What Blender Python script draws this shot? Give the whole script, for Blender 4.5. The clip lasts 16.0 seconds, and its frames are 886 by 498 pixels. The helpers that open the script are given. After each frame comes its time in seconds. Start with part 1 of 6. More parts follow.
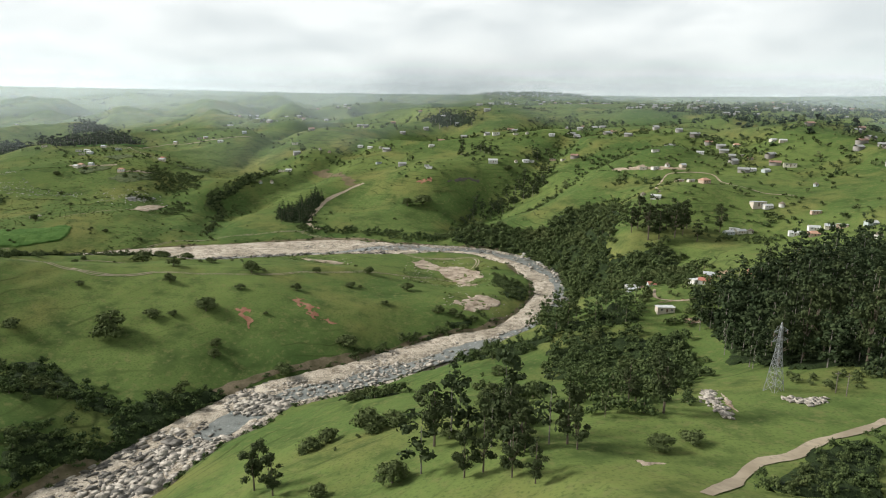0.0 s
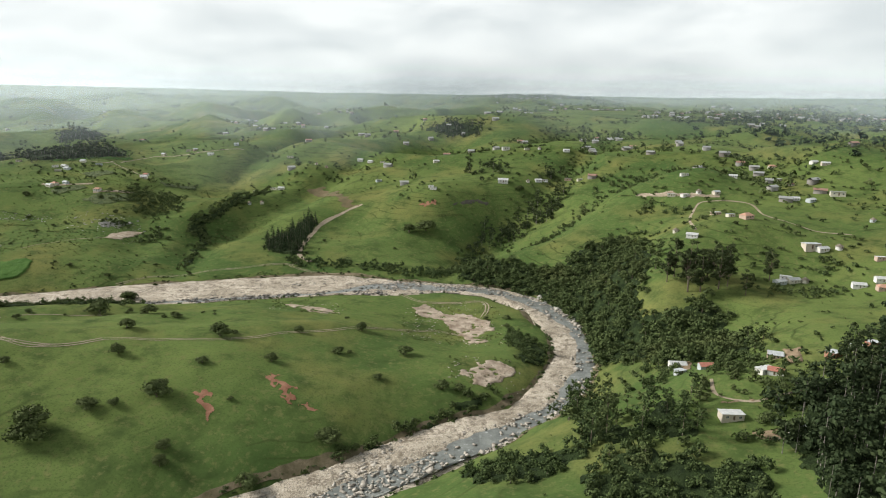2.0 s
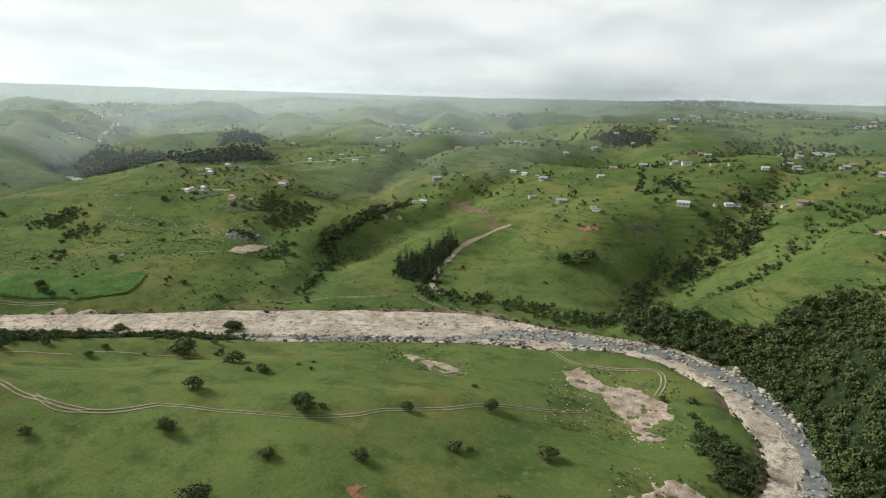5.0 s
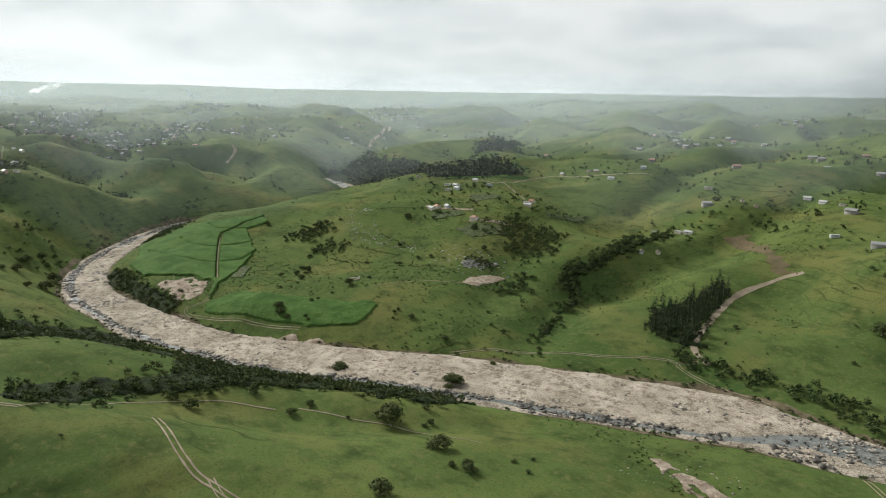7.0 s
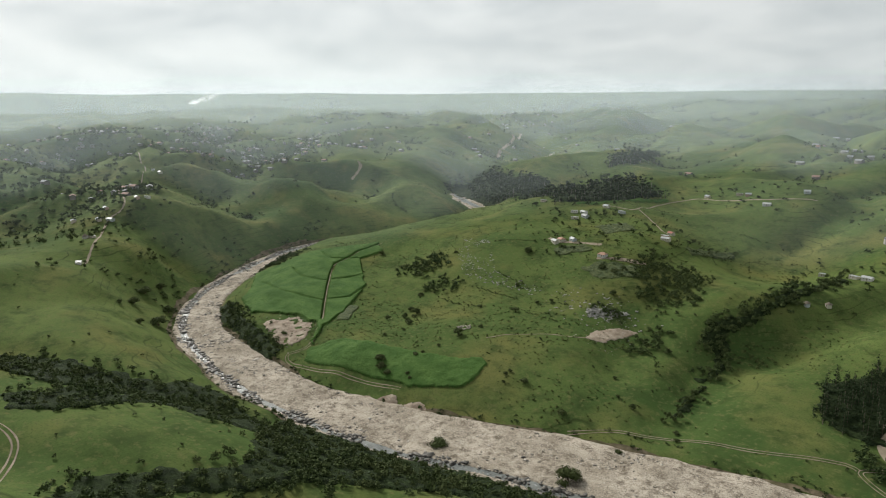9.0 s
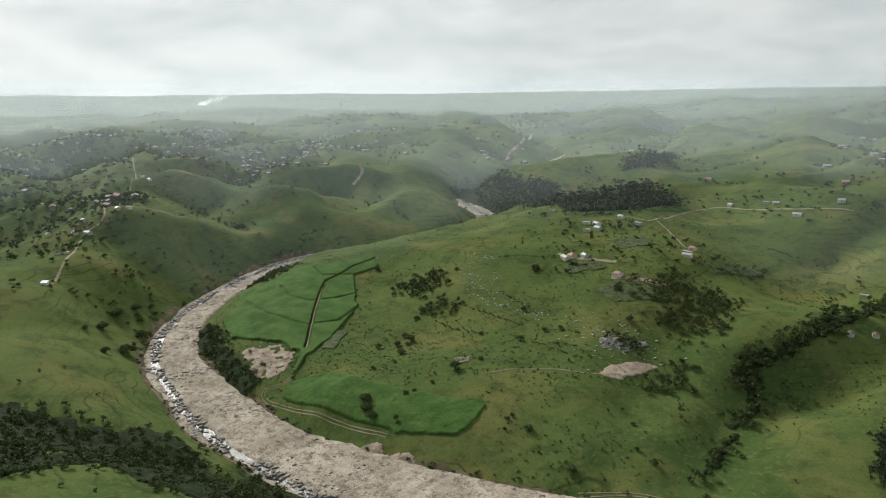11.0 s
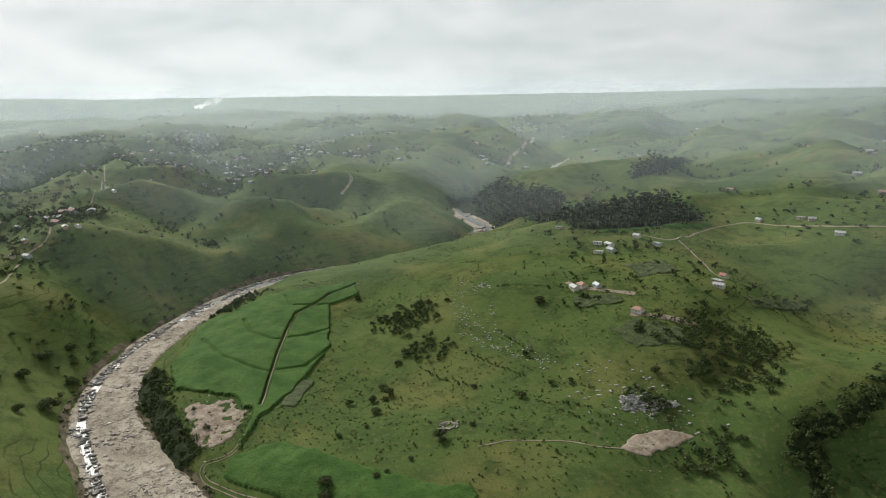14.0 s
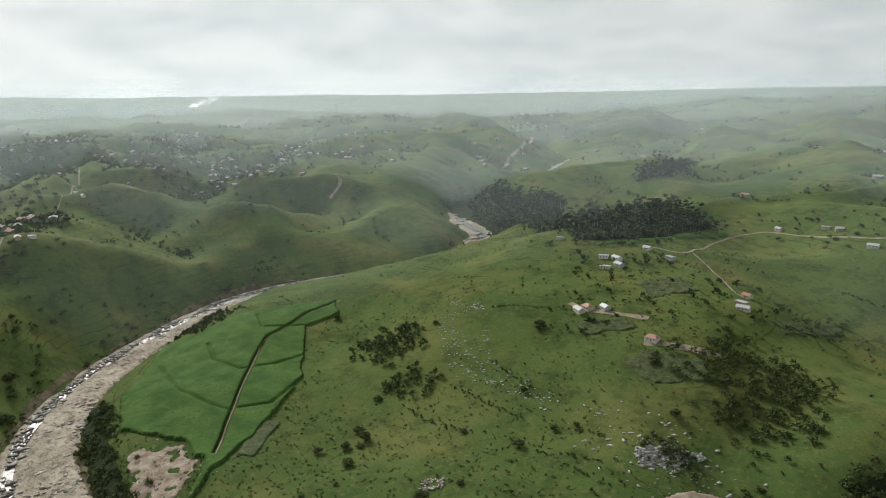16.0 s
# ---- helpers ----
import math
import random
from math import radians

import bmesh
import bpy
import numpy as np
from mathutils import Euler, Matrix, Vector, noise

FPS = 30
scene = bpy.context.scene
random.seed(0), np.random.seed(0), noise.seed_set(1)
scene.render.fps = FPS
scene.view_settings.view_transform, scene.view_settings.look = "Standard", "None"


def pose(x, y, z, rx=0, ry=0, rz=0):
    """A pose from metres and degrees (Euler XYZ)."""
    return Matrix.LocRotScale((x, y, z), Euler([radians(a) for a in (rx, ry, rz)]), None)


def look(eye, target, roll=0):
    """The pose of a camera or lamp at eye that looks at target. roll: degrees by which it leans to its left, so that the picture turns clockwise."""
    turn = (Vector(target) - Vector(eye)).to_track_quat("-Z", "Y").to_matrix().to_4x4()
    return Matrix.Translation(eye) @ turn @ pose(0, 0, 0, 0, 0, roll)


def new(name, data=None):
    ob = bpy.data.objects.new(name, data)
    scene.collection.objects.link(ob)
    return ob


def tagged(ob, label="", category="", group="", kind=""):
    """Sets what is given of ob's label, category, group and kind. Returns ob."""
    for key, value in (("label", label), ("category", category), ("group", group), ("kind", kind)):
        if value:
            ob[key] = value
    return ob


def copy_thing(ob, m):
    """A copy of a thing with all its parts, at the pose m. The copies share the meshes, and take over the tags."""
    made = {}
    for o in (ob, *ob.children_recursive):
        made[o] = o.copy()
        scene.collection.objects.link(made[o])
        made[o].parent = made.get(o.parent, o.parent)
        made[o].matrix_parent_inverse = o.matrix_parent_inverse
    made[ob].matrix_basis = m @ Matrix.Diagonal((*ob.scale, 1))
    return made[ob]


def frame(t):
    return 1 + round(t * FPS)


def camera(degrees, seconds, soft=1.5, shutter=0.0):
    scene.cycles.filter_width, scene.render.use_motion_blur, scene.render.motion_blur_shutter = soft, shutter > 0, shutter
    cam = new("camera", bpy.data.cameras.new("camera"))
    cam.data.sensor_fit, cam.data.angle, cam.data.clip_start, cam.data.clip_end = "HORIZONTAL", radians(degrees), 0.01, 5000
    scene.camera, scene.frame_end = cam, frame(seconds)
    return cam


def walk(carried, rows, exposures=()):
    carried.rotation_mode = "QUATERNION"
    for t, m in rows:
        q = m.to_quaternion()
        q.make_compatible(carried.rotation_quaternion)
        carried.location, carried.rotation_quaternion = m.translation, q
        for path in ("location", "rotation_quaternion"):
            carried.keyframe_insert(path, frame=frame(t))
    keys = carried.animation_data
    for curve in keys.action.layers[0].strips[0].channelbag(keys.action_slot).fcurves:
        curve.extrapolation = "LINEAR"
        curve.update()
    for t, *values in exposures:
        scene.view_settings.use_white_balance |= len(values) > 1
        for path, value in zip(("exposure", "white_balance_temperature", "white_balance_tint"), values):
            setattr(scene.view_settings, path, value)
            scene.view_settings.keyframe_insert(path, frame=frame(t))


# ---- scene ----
import itertools

cam = camera(66.0, 16.0, soft=1.1)
METRES, EYE, TILT, LEAN, TURN = 380.0, 98.0, -12.9, -0.6, 0.0
ROWS = [
    (0.0, 0.0, 0.0, 0.0, 0.0, 0.0, -0.0),
    (0.5, 0.0002, 0.0302, 0.0217, 0.1, -0.05, 0.01),
    (1.0, 0.0004, 0.0633, 0.045, 0.2, -0.03, 0.01),
    (1.5, 0.0003, 0.0955, 0.0549, 0.31, -0.15, -0.22),
    (2.0, -0.0002, 0.1295, 0.0615, 0.42, -0.13, -0.35),
    (2.5, -0.0013, 0.1632, 0.0683, 0.48, -0.02, -0.42),
    (3.0, -0.0019, 0.1935, 0.0743, 0.56, 0.0, -0.53),
    (5.5, -0.0201, 0.3635, 0.109, 18.12, -0.37, -4.4),
    (6.0, -0.0307, 0.3972, 0.1201, 22.89, -0.87, -5.2),
    (6.5, -0.0438, 0.4277, 0.1358, 28.34, -1.41, -6.3),
    (7.0, -0.0589, 0.4568, 0.1553, 34.43, -2.09, -7.15),
    (7.5, -0.0756, 0.4831, 0.1754, 40.63, -2.83, -7.84),
    (8.0, -0.0891, 0.5066, 0.1959, 44.9, -3.41, -8.07),
    (8.5, -0.1013, 0.527, 0.2099, 45.23, -3.55, -7.82),
    (9.0, -0.1145, 0.5494, 0.2143, 45.59, -3.48, -7.66),
    (11.5, -0.1915, 0.6535, 0.2443, 46.7, -3.7, -7.5),
    (12.0, -0.2083, 0.6749, 0.249, 46.77, -3.65, -7.53),
    (12.5, -0.225, 0.6948, 0.2536, 46.81, -3.62, -7.51),
    (13.0, -0.2422, 0.7147, 0.258, 46.84, -3.61, -7.46),
    (13.5, -0.2609, 0.7343, 0.2623, 46.82, -3.52, -7.39),
    (14.0, -0.2805, 0.7537, 0.2665, 46.75, -3.53, -7.29),
    (14.5, -0.2987, 0.7742, 0.2705, 46.74, -3.55, -7.29),
    (15.0, -0.3146, 0.7943, 0.2748, 46.73, -3.52, -7.29),
    (15.5, -0.3314, 0.8146, 0.2791, 46.72, -3.53, -7.29),
    (16.0, -0.3499, 0.835, 0.283, 46.68, -3.6, -7.3),
]
walk(cam, [(t, pose(0, 0, EYE, TILT, LEAN, TURN) @ pose(METRES * x, METRES * y, METRES * z, 90 + pitch, roll, yaw)) for t, x, y, z, yaw, pitch, roll in ROWS],
     exposures=[(0.0, 0.3), (3.0, 0.27), (5.5, 0.14), (7.0, 0.0), (8.5, -0.13), (16.0, -0.17)])

# ---------------------------------------------------------------- world, sun
SUN_YAW, SUN_UP = 80.0, 32.0
sun_dir = Vector((-math.sin(radians(SUN_YAW)) * math.cos(radians(SUN_UP)), math.cos(radians(SUN_YAW)) * math.cos(radians(SUN_UP)), math.sin(radians(SUN_UP))))


def socket(tree, kind, place=None, **values):
    """A new node with values set by socket name (spaces as _)."""
    n = tree.nodes.new(kind)
    for key, v in values.items():
        key = key.replace("_", " ")
        if key in n.inputs:
            n.inputs[key].default_value = v
    return n


def make_world():
    w = bpy.data.worlds.new("overcast_sky")
    w.use_nodes = True
    t = w.node_tree
    t.nodes.clear()
    link = t.links.new
    out, bg = t.nodes.new("ShaderNodeOutputWorld"), t.nodes.new("ShaderNodeBackground")
    sky = t.nodes.new("ShaderNodeTexSky")
    sky.sky_type, sky.sun_disc = "NISHITA", False
    sky.sun_elevation, sky.sun_rotation = radians(SUN_UP), radians(-SUN_YAW)
    dim = t.nodes.new("ShaderNodeVectorMath")
    dim.operation = "SCALE"
    dim.inputs["Scale"].default_value = 0.1
    link(sky.outputs[0], dim.inputs[0])
    # a flat cloud deck: directions projected on a plane overhead
    co, sep = t.nodes.new("ShaderNodeTexCoord"), t.nodes.new("ShaderNodeSeparateXYZ")
    link(co.outputs["Generated"], sep.inputs[0])
    up = t.nodes.new("ShaderNodeMath")
    up.operation = "MAXIMUM"
    up.inputs[1].default_value = 0.0
    link(sep.outputs["Z"], up.inputs[0])
    add = t.nodes.new("ShaderNodeMath")
    add.inputs[1].default_value = 0.26
    link(up.outputs[0], add.inputs[0])
    flat = []
    for axis in ("X", "Y"):
        div = t.nodes.new("ShaderNodeMath")
        div.operation = "DIVIDE"
        link(sep.outputs[axis], div.inputs[0])
        link(add.outputs[0], div.inputs[1])
        flat.append(div)
    comb = t.nodes.new("ShaderNodeCombineXYZ")
    link(flat[0].outputs[0], comb.inputs["X"])
    link(flat[1].outputs[0], comb.inputs["Y"])
    big = socket(t, "ShaderNodeTexNoise", Scale=1.5, Detail=8.0, Roughness=0.55, Distortion=0.25)
    link(comb.outputs[0], big.inputs["Vector"])
    ramp = t.nodes.new("ShaderNodeValToRGB")
    ramp.color_ramp.elements[0].position, ramp.color_ramp.elements[0].color = 0.36, (0.60, 0.645, 0.655, 1)
    ramp.color_ramp.elements[1].position, ramp.color_ramp.elements[1].color = 0.58, (0.785, 0.82, 0.815, 1)
    link(big.outputs[0], ramp.inputs[0])
    # the veiled sun behind the deck: a broad brighter patch
    dot = t.nodes.new("ShaderNodeVectorMath")
    dot.operation = "DOT_PRODUCT"
    dot.inputs[1].default_value = sun_dir
    link(co.outputs["Generated"], dot.inputs[0])
    glow = t.nodes.new("ShaderNodeMapRange")
    glow.interpolation_type = "SMOOTHSTEP"
    glow.inputs["From Min"].default_value, glow.inputs["From Max"].default_value = 0.45, 1.0
    glow.inputs["To Min"].default_value, glow.inputs["To Max"].default_value = 0.0, 0.22
    link(dot.outputs["Value"], glow.inputs["Value"])
    gain = t.nodes.new("ShaderNodeMath")
    gain.inputs[1].default_value = 1.02
    link(glow.outputs[0], gain.inputs[0])
    # the deck is thick and grey overhead and away from the sun
    thick = t.nodes.new("ShaderNodeMapRange")
    thick.interpolation_type = "SMOOTHSTEP"
    thick.inputs["From Min"].default_value, thick.inputs["From Max"].default_value = 0.30, 0.80
    thick.inputs["To Min"].default_value, thick.inputs["To Max"].default_value = 1.0, 0.46
    link(sep.outputs["Z"], thick.inputs["Value"])
    away = t.nodes.new("ShaderNodeMapRange")
    away.interpolation_type = "SMOOTHSTEP"
    away.inputs["From Min"].default_value, away.inputs["From Max"].default_value = -0.9, -0.15
    away.inputs["To Min"].default_value, away.inputs["To Max"].default_value = 0.85, 1.0
    link(dot.outputs["Value"], away.inputs["Value"])
    both = t.nodes.new("ShaderNodeMath")
    both.operation = "MULTIPLY"
    link(thick.outputs[0], both.inputs[0])
    link(away.outputs[0], both.inputs[1])
    dark = t.nodes.new("ShaderNodeMath")
    dark.operation = "MULTIPLY"
    link(both.outputs[0], dark.inputs[0])
    link(gain.outputs[0], dark.inputs[1])
    gain = dark
    deck = t.nodes.new("ShaderNodeVectorMath")
    deck.operation = "SCALE"
    link(ramp.outputs[0], deck.inputs[0])
    link(gain.outputs[0], deck.inputs["Scale"])
    mix = t.nodes.new("ShaderNodeMix")
    mix.data_type = "RGBA"
    mix.inputs["Factor"].default_value = 0.97
    link(dim.outputs[0], mix.inputs["A"])
    link(deck.outputs[0], mix.inputs["B"])
    link(mix.outputs["Result"], bg.inputs["Color"])
    link(bg.outputs[0], out.inputs[0])
    scene.world = w


make_world()
sun = new("sun", bpy.data.lights.new("sun", "SUN"))
sun.data.energy, sun.data.angle, sun.data.color = 4.4, radians(16), (1.0, 0.97, 0.90)
sun.matrix_world = look((0, 0, 400), (-sun_dir.x, -sun_dir.y, 400 - sun_dir.z))

# ---------------------------------------------------------------- materials
def material(name, rough=0.8):
    m = bpy.data.materials.new(name)
    m.use_nodes = True
    b = m.node_tree.nodes["Principled BSDF"]
    b.inputs["Roughness"].default_value = rough
    return m, m.node_tree, b


def noise_mix(t, a, b, scale, low=0.4, high=0.6, detail=4.0, rough=0.55, coord="Object", seed=0.0):
    """Blend colour sockets or tuples a and b by a noise pattern of that scale."""
    co = t.nodes.new("ShaderNodeTexCoord")
    mp = t.nodes.new("ShaderNodeMapping")
    mp.inputs["Location"].default_value = (seed, seed * 1.7, seed * 0.3)
    t.links.new(co.outputs[coord], mp.inputs[0])
    n = socket(t, "ShaderNodeTexNoise", Scale=scale, Detail=detail, Roughness=rough)
    t.links.new(mp.outputs[0], n.inputs["Vector"])
    r = t.nodes.new("ShaderNodeMapRange")
    r.inputs["From Min"].default_value, r.inputs["From Max"].default_value = low, high
    t.links.new(n.outputs[0], r.inputs["Value"])
    return blend(t, r.outputs[0], a, b)


def blend(t, fac, a, b, kind="MIX"):
    mix = t.nodes.new("ShaderNodeMix")
    mix.data_type, mix.blend_type = "RGBA", kind
    for key, v in (("A", a), ("B", b)):
        if isinstance(v, tuple):
            mix.inputs[key].default_value = (*v, 1)
        else:
            t.links.new(v, mix.inputs[key])
    if isinstance(fac, float):
        mix.inputs["Factor"].default_value = fac
    else:
        t.links.new(fac, mix.inputs["Factor"])
    return mix.outputs["Result"]


def bump(t, b, scale, strength, dist, detail=5.0):
    co = t.nodes.new("ShaderNodeTexCoord")
    n = socket(t, "ShaderNodeTexNoise", Scale=scale, Detail=detail, Roughness=0.6)
    t.links.new(co.outputs["Object"], n.inputs["Vector"])
    u = socket(t, "ShaderNodeBump", Strength=strength, Distance=dist)
    t.links.new(n.outputs[0], u.inputs["Height"])
    t.links.new(u.outputs[0], b.inputs["Normal"])


def grass_material():
    m, t, b = material("pasture_grass", 0.9)
    c = noise_mix(t, (0.050, 0.090, 0.026), (0.116, 0.154, 0.046), 0.010, 0.35, 0.65)
    c2 = noise_mix(t, (0.146, 0.150, 0.050), c, 0.022, 0.32, 0.50, seed=31.0)
    c3 = noise_mix(t, c2, (0.042, 0.066, 0.021), 0.085, 0.48, 0.70, detail=8.0, rough=0.65, seed=7.0)
    c4 = noise_mix(t, c3, (0.132, 0.140, 0.054), 0.42, 0.52, 0.70, detail=7.0, rough=0.65, seed=3.0)
    c5 = noise_mix(t, c4, (0.050, 0.076, 0.024), 1.5, 0.50, 0.78, detail=6.0, seed=13.0)
    # cattle paths that follow the contours of steep slopes
    geo, sep, nor = t.nodes.new("ShaderNodeNewGeometry"), t.nodes.new("ShaderNodeSeparateXYZ"), t.nodes.new("ShaderNodeSeparateXYZ")
    t.links.new(geo.outputs["Position"], sep.inputs[0])
    t.links.new(geo.outputs["Normal"], nor.inputs[0])
    wob = socket(t, "ShaderNodeTexNoise", Scale=0.02, Detail=3.0)
    t.links.new(geo.outputs["Position"], wob.inputs["Vector"])
    ph = t.nodes.new("ShaderNodeMath")
    ph.operation = "MULTIPLY_ADD"
    ph.inputs[1].default_value = 14.0
    t.links.new(wob.outputs[0], ph.inputs[0])
    t.links.new(sep.outputs["Z"], ph.inputs[2])
    wave = t.nodes.new("ShaderNodeMath")
    wave.operation = "PINGPONG"
    wave.inputs[1].default_value = 1.5
    t.links.new(ph.outputs[0], wave.inputs[0])
    thin = t.nodes.new("ShaderNodeMapRange")
    thin.inputs["From Min"].default_value, thin.inputs["From Max"].default_value, thin.inputs["To Min"].default_value, thin.inputs["To Max"].default_value = 0.0, 0.28, 1.0, 0.0
    t.links.new(wave.outputs[0], thin.inputs["Value"])
    steep = t.nodes.new("ShaderNodeMapRange")
    steep.inputs["From Min"].default_value, steep.inputs["From Max"].default_value, steep.inputs["To Min"].default_value, steep.inputs["To Max"].default_value = 0.95, 0.993, 1.0, 0.0
    t.links.new(nor.outputs["Z"], steep.inputs["Value"])
    both = t.nodes.new("ShaderNodeMath")
    both.operation = "MULTIPLY"
    t.links.new(thin.outputs[0], both.inputs[0])
    t.links.new(steep.outputs[0], both.inputs[1])
    patchy = noise_mix(t, (0.0, 0.0, 0.0), (0.9, 0.9, 0.9), 0.025, 0.44, 0.62, seed=53.0)
    amount = t.nodes.new("ShaderNodeMath")
    amount.operation = "MULTIPLY"
    t.links.new(both.outputs[0], amount.inputs[0])
    t.links.new(patchy, amount.inputs[1])
    c6 = blend(t, amount.outputs[0], c5, (0.036, 0.050, 0.017))
    t.links.new(c6, b.inputs["Base Color"])
    b.inputs["Specular IOR Level"].default_value = 0.02
    bump(t, b, 0.20, 0.30, 1.4, 7.0)
    return m


def plain(name, dark, light, scale, rough=0.85, bumps=(1.0, 0.4, 0.3), spec=0.3, coord="Object"):
    m, t, b = material(name, rough)
    c = noise_mix(t, dark, light, scale, 0.35, 0.65, coord=coord)
    mid = tuple((p + q) * 0.42 for p, q in zip(dark, light))
    c = noise_mix(t, c, mid, scale * 7, 0.5, 0.7, coord=coord, seed=5.0)
    t.links.new(c, b.inputs["Base Color"])
    b.inputs["Specular IOR Level"].default_value = spec
    if bumps:
        bump(t, b, *bumps)
    return m


GRASS = grass_material()
SAND, _t, _b = material("river_sand_and_gravel", 0.92)
_c = noise_mix(_t, (0.33, 0.285, 0.222), (0.53, 0.465, 0.38), 0.06, 0.38, 0.62, detail=6.0)
_c = noise_mix(_t, _c, (0.17, 0.140, 0.105), 0.30, 0.47, 0.62, detail=7.0, rough=0.7, seed=4.0)
_c = noise_mix(_t, _c, (0.60, 0.54, 0.455), 1.6, 0.55, 0.7, detail=5.0, seed=8.0)
_c = noise_mix(_t, _c, (0.13, 0.112, 0.092), 2.4, 0.56, 0.64, detail=3.0, seed=18.0)
_t.links.new(_c, _b.inputs["Base Color"])
_b.inputs["Specular IOR Level"].default_value = 0.1
bump(_t, _b, 1.6, 0.8, 0.5, 7.0)
ROCK = plain("pale_river_rock", (0.17, 0.15, 0.125), (0.50, 0.455, 0.395), 0.5, 0.85, (2.0, 0.6, 0.3))
WET_ROCK = plain("dark_wet_rock", (0.05, 0.046, 0.04), (0.17, 0.155, 0.135), 0.5, 0.6, (2.0, 0.6, 0.3))
DIRT = plain("dirt_track", (0.21, 0.170, 0.118), (0.34, 0.285, 0.21), 0.12, 0.95, (1.5, 0.4, 0.15))
WATER, _t, _b = material("river_water", 0.32)
_c = noise_mix(_t, (0.10, 0.108, 0.10), (0.20, 0.21, 0.195), 0.25, 0.35, 0.65)
_c = noise_mix(_t, _c, (0.55, 0.58, 0.58), 0.8, 0.62, 0.74, detail=6.0, seed=9.0)
_t.links.new(_c, _b.inputs["Base Color"])
_b.inputs["Specular IOR Level"].default_value = 0.4
bump(_t, _b, 1.1, 0.6, 0.4)

# ---------------------------------------------------------------- lie of the land
# river: centre line and half width
RIVER_NEAR = [(-150, 0, 12), (-130, 60, 12), (-108, 115, 13), (-86, 150, 13), (-72, 180, 11), (-56, 208, 11), (-31, 225, 11), (-13, 240, 11), (5, 255, 11), (29, 272, 9), (45, 297, 9), (55, 325, 9), (56, 360, 9), (48.5, 394, 9), (27, 420, 9), (0, 428, 9), (-30, 428, 13), (-68, 430, 20), (-120, 417, 22), (-175, 402, 20), (-242, 377, 18)]
RIVER_FAR = [(-295, 366, 15), (-345, 367, 15), (-408, 375, 13), (-453, 397, 12), (-490, 430, 11), (-525, 477, 10), (-550, 525, 9), (-552, 565, 9), (-543, 610, 8), (-535, 660, 9), (-537, 730, 10), (-570, 785, 12), (-635, 822, 12), (-690, 870, 11), (-720, 950, 10), (-715, 1040, 10), (-708, 1110, 10), (-760, 1165, 10), (-850, 1240, 10), (-930, 1400, 10), (-1150, 1600, 10)]
RIVER = np.array(RIVER_NEAR + RIVER_FAR, float)
# rises and hollows: centre, reach, height
NEAR_HILLS = [(50, 0, 110, 10.3), (0, 0, 45, 9.6), (-50, 0, 70, 9.0), (100, 100, 45, 9.9), (-200, 120, 70, 10.3), (56, 183, 32, -7.0), (-600, 200, 260, 18.8), (-250, 200, 70, 8.7), (-129, 210, 32, -8.3), (-800, 250, 110, 11.3), (50, 250, 32, 13.1), (-750, 250, 110, 12.7), (-87, 251, 32, 2.2), (400, 300, 260, 16.0), (100, 300, 45, 8.3), (-127, 300, 32, -3.1), (-250, 304, 70, 5.1), (-399, 337, 32, 6.9), (192, 339, 32, -3.7), (0, 350, 45, -12.6), (150, 350, 32, -13.3), (100, 350, 32, 11.9)]
VALLEY_HILLS = [(-487, 562, 36, -6.0), (-162, 368, 32, 5.3), (21, 371, 32, -7.8), (-700, 400, 70, 13.1), (-550, 400, 45, 7.2), (150, 400, 32, 6.3), (99, 407, 45, 10.7), (-400, 450, 70, -7.6), (-326, 466, 32, -7.1), (-89, 483, 110, -10.1), (-1300, 500, 110, 14.2), (50, 500, 45, -9.1), (-300, 500, 45, -5.5), (-600, 500, 70, 5.4), (-1300, 500, 170, 12.9), (-398, 512, 32, -9.7), (175, 517, 32, 12.1), (120, 521, 32, -3.5), (-133, 522, 32, -1.9), (-177, 524, 32, -2.9), (-6, 539, 32, -9.4), (50, 550, 45, -13.0), (-350, 550, 32, 3.2)]
FAR_BANK_HILLS = [(-150, 550, 32, -4.2), (-11, 572, 32, 14.6), (-77, 578, 32, -10.5), (-259, 600, 32, 7.1), (350, 600, 70, 9.6), (-600, 600, 45, 5.5), (-329, 633, 45, 6.6), (-750, 650, 70, -11.3), (-200, 650, 45, -2.6), (-900, 650, 110, -13.3), (-150, 650, 32, -7.4), (-200, 650, 32, -11.8), (250, 650, 45, -6.1), (-382, 656, 32, 5.9), (-727, 658, 70, -10.4), (-572, 689, 45, -10.3), (-250, 700, 32, -4.4), (-50, 750, 45, -4.7), (-317, 769, 45, -5.2), (-493, 800, 70, 15.3), (550, 800, 260, 15.9), (-250, 800, 45, 9.5)]
UPLAND_HILLS = [(-1200, 800, 170, 7.7), (200, 800, 170, 11.5), (-1200, 800, 110, 8.5), (-550, 850, 170, 8.9), (-750, 900, 70, 16.1), (-100, 900, 45, 10.4), (-950, 900, 110, -8.0), (-700, 900, 70, 12.2), (-100, 900, 70, 10.2), (-300, 1000, 70, -5.6), (200, 1050, 260, 16.2), (-1100, 1100, 110, 10.7), (-150, 1100, 70, -8.9), (-546, 1127, 70, -11.8), (-550, 1150, 70, -15.3), (-350, 1200, 70, 13.8), (400, 1200, 260, 12.6), (400, 1300, 260, 13.0), (-450, 1350, 110, 8.8), (-650, 1350, 110, 12.7), (200, 1450, 260, 14.7), (-420, 1600, 110, -6.3)]
HILLS = NEAR_HILLS + VALLEY_HILLS + FAR_BANK_HILLS + UPLAND_HILLS
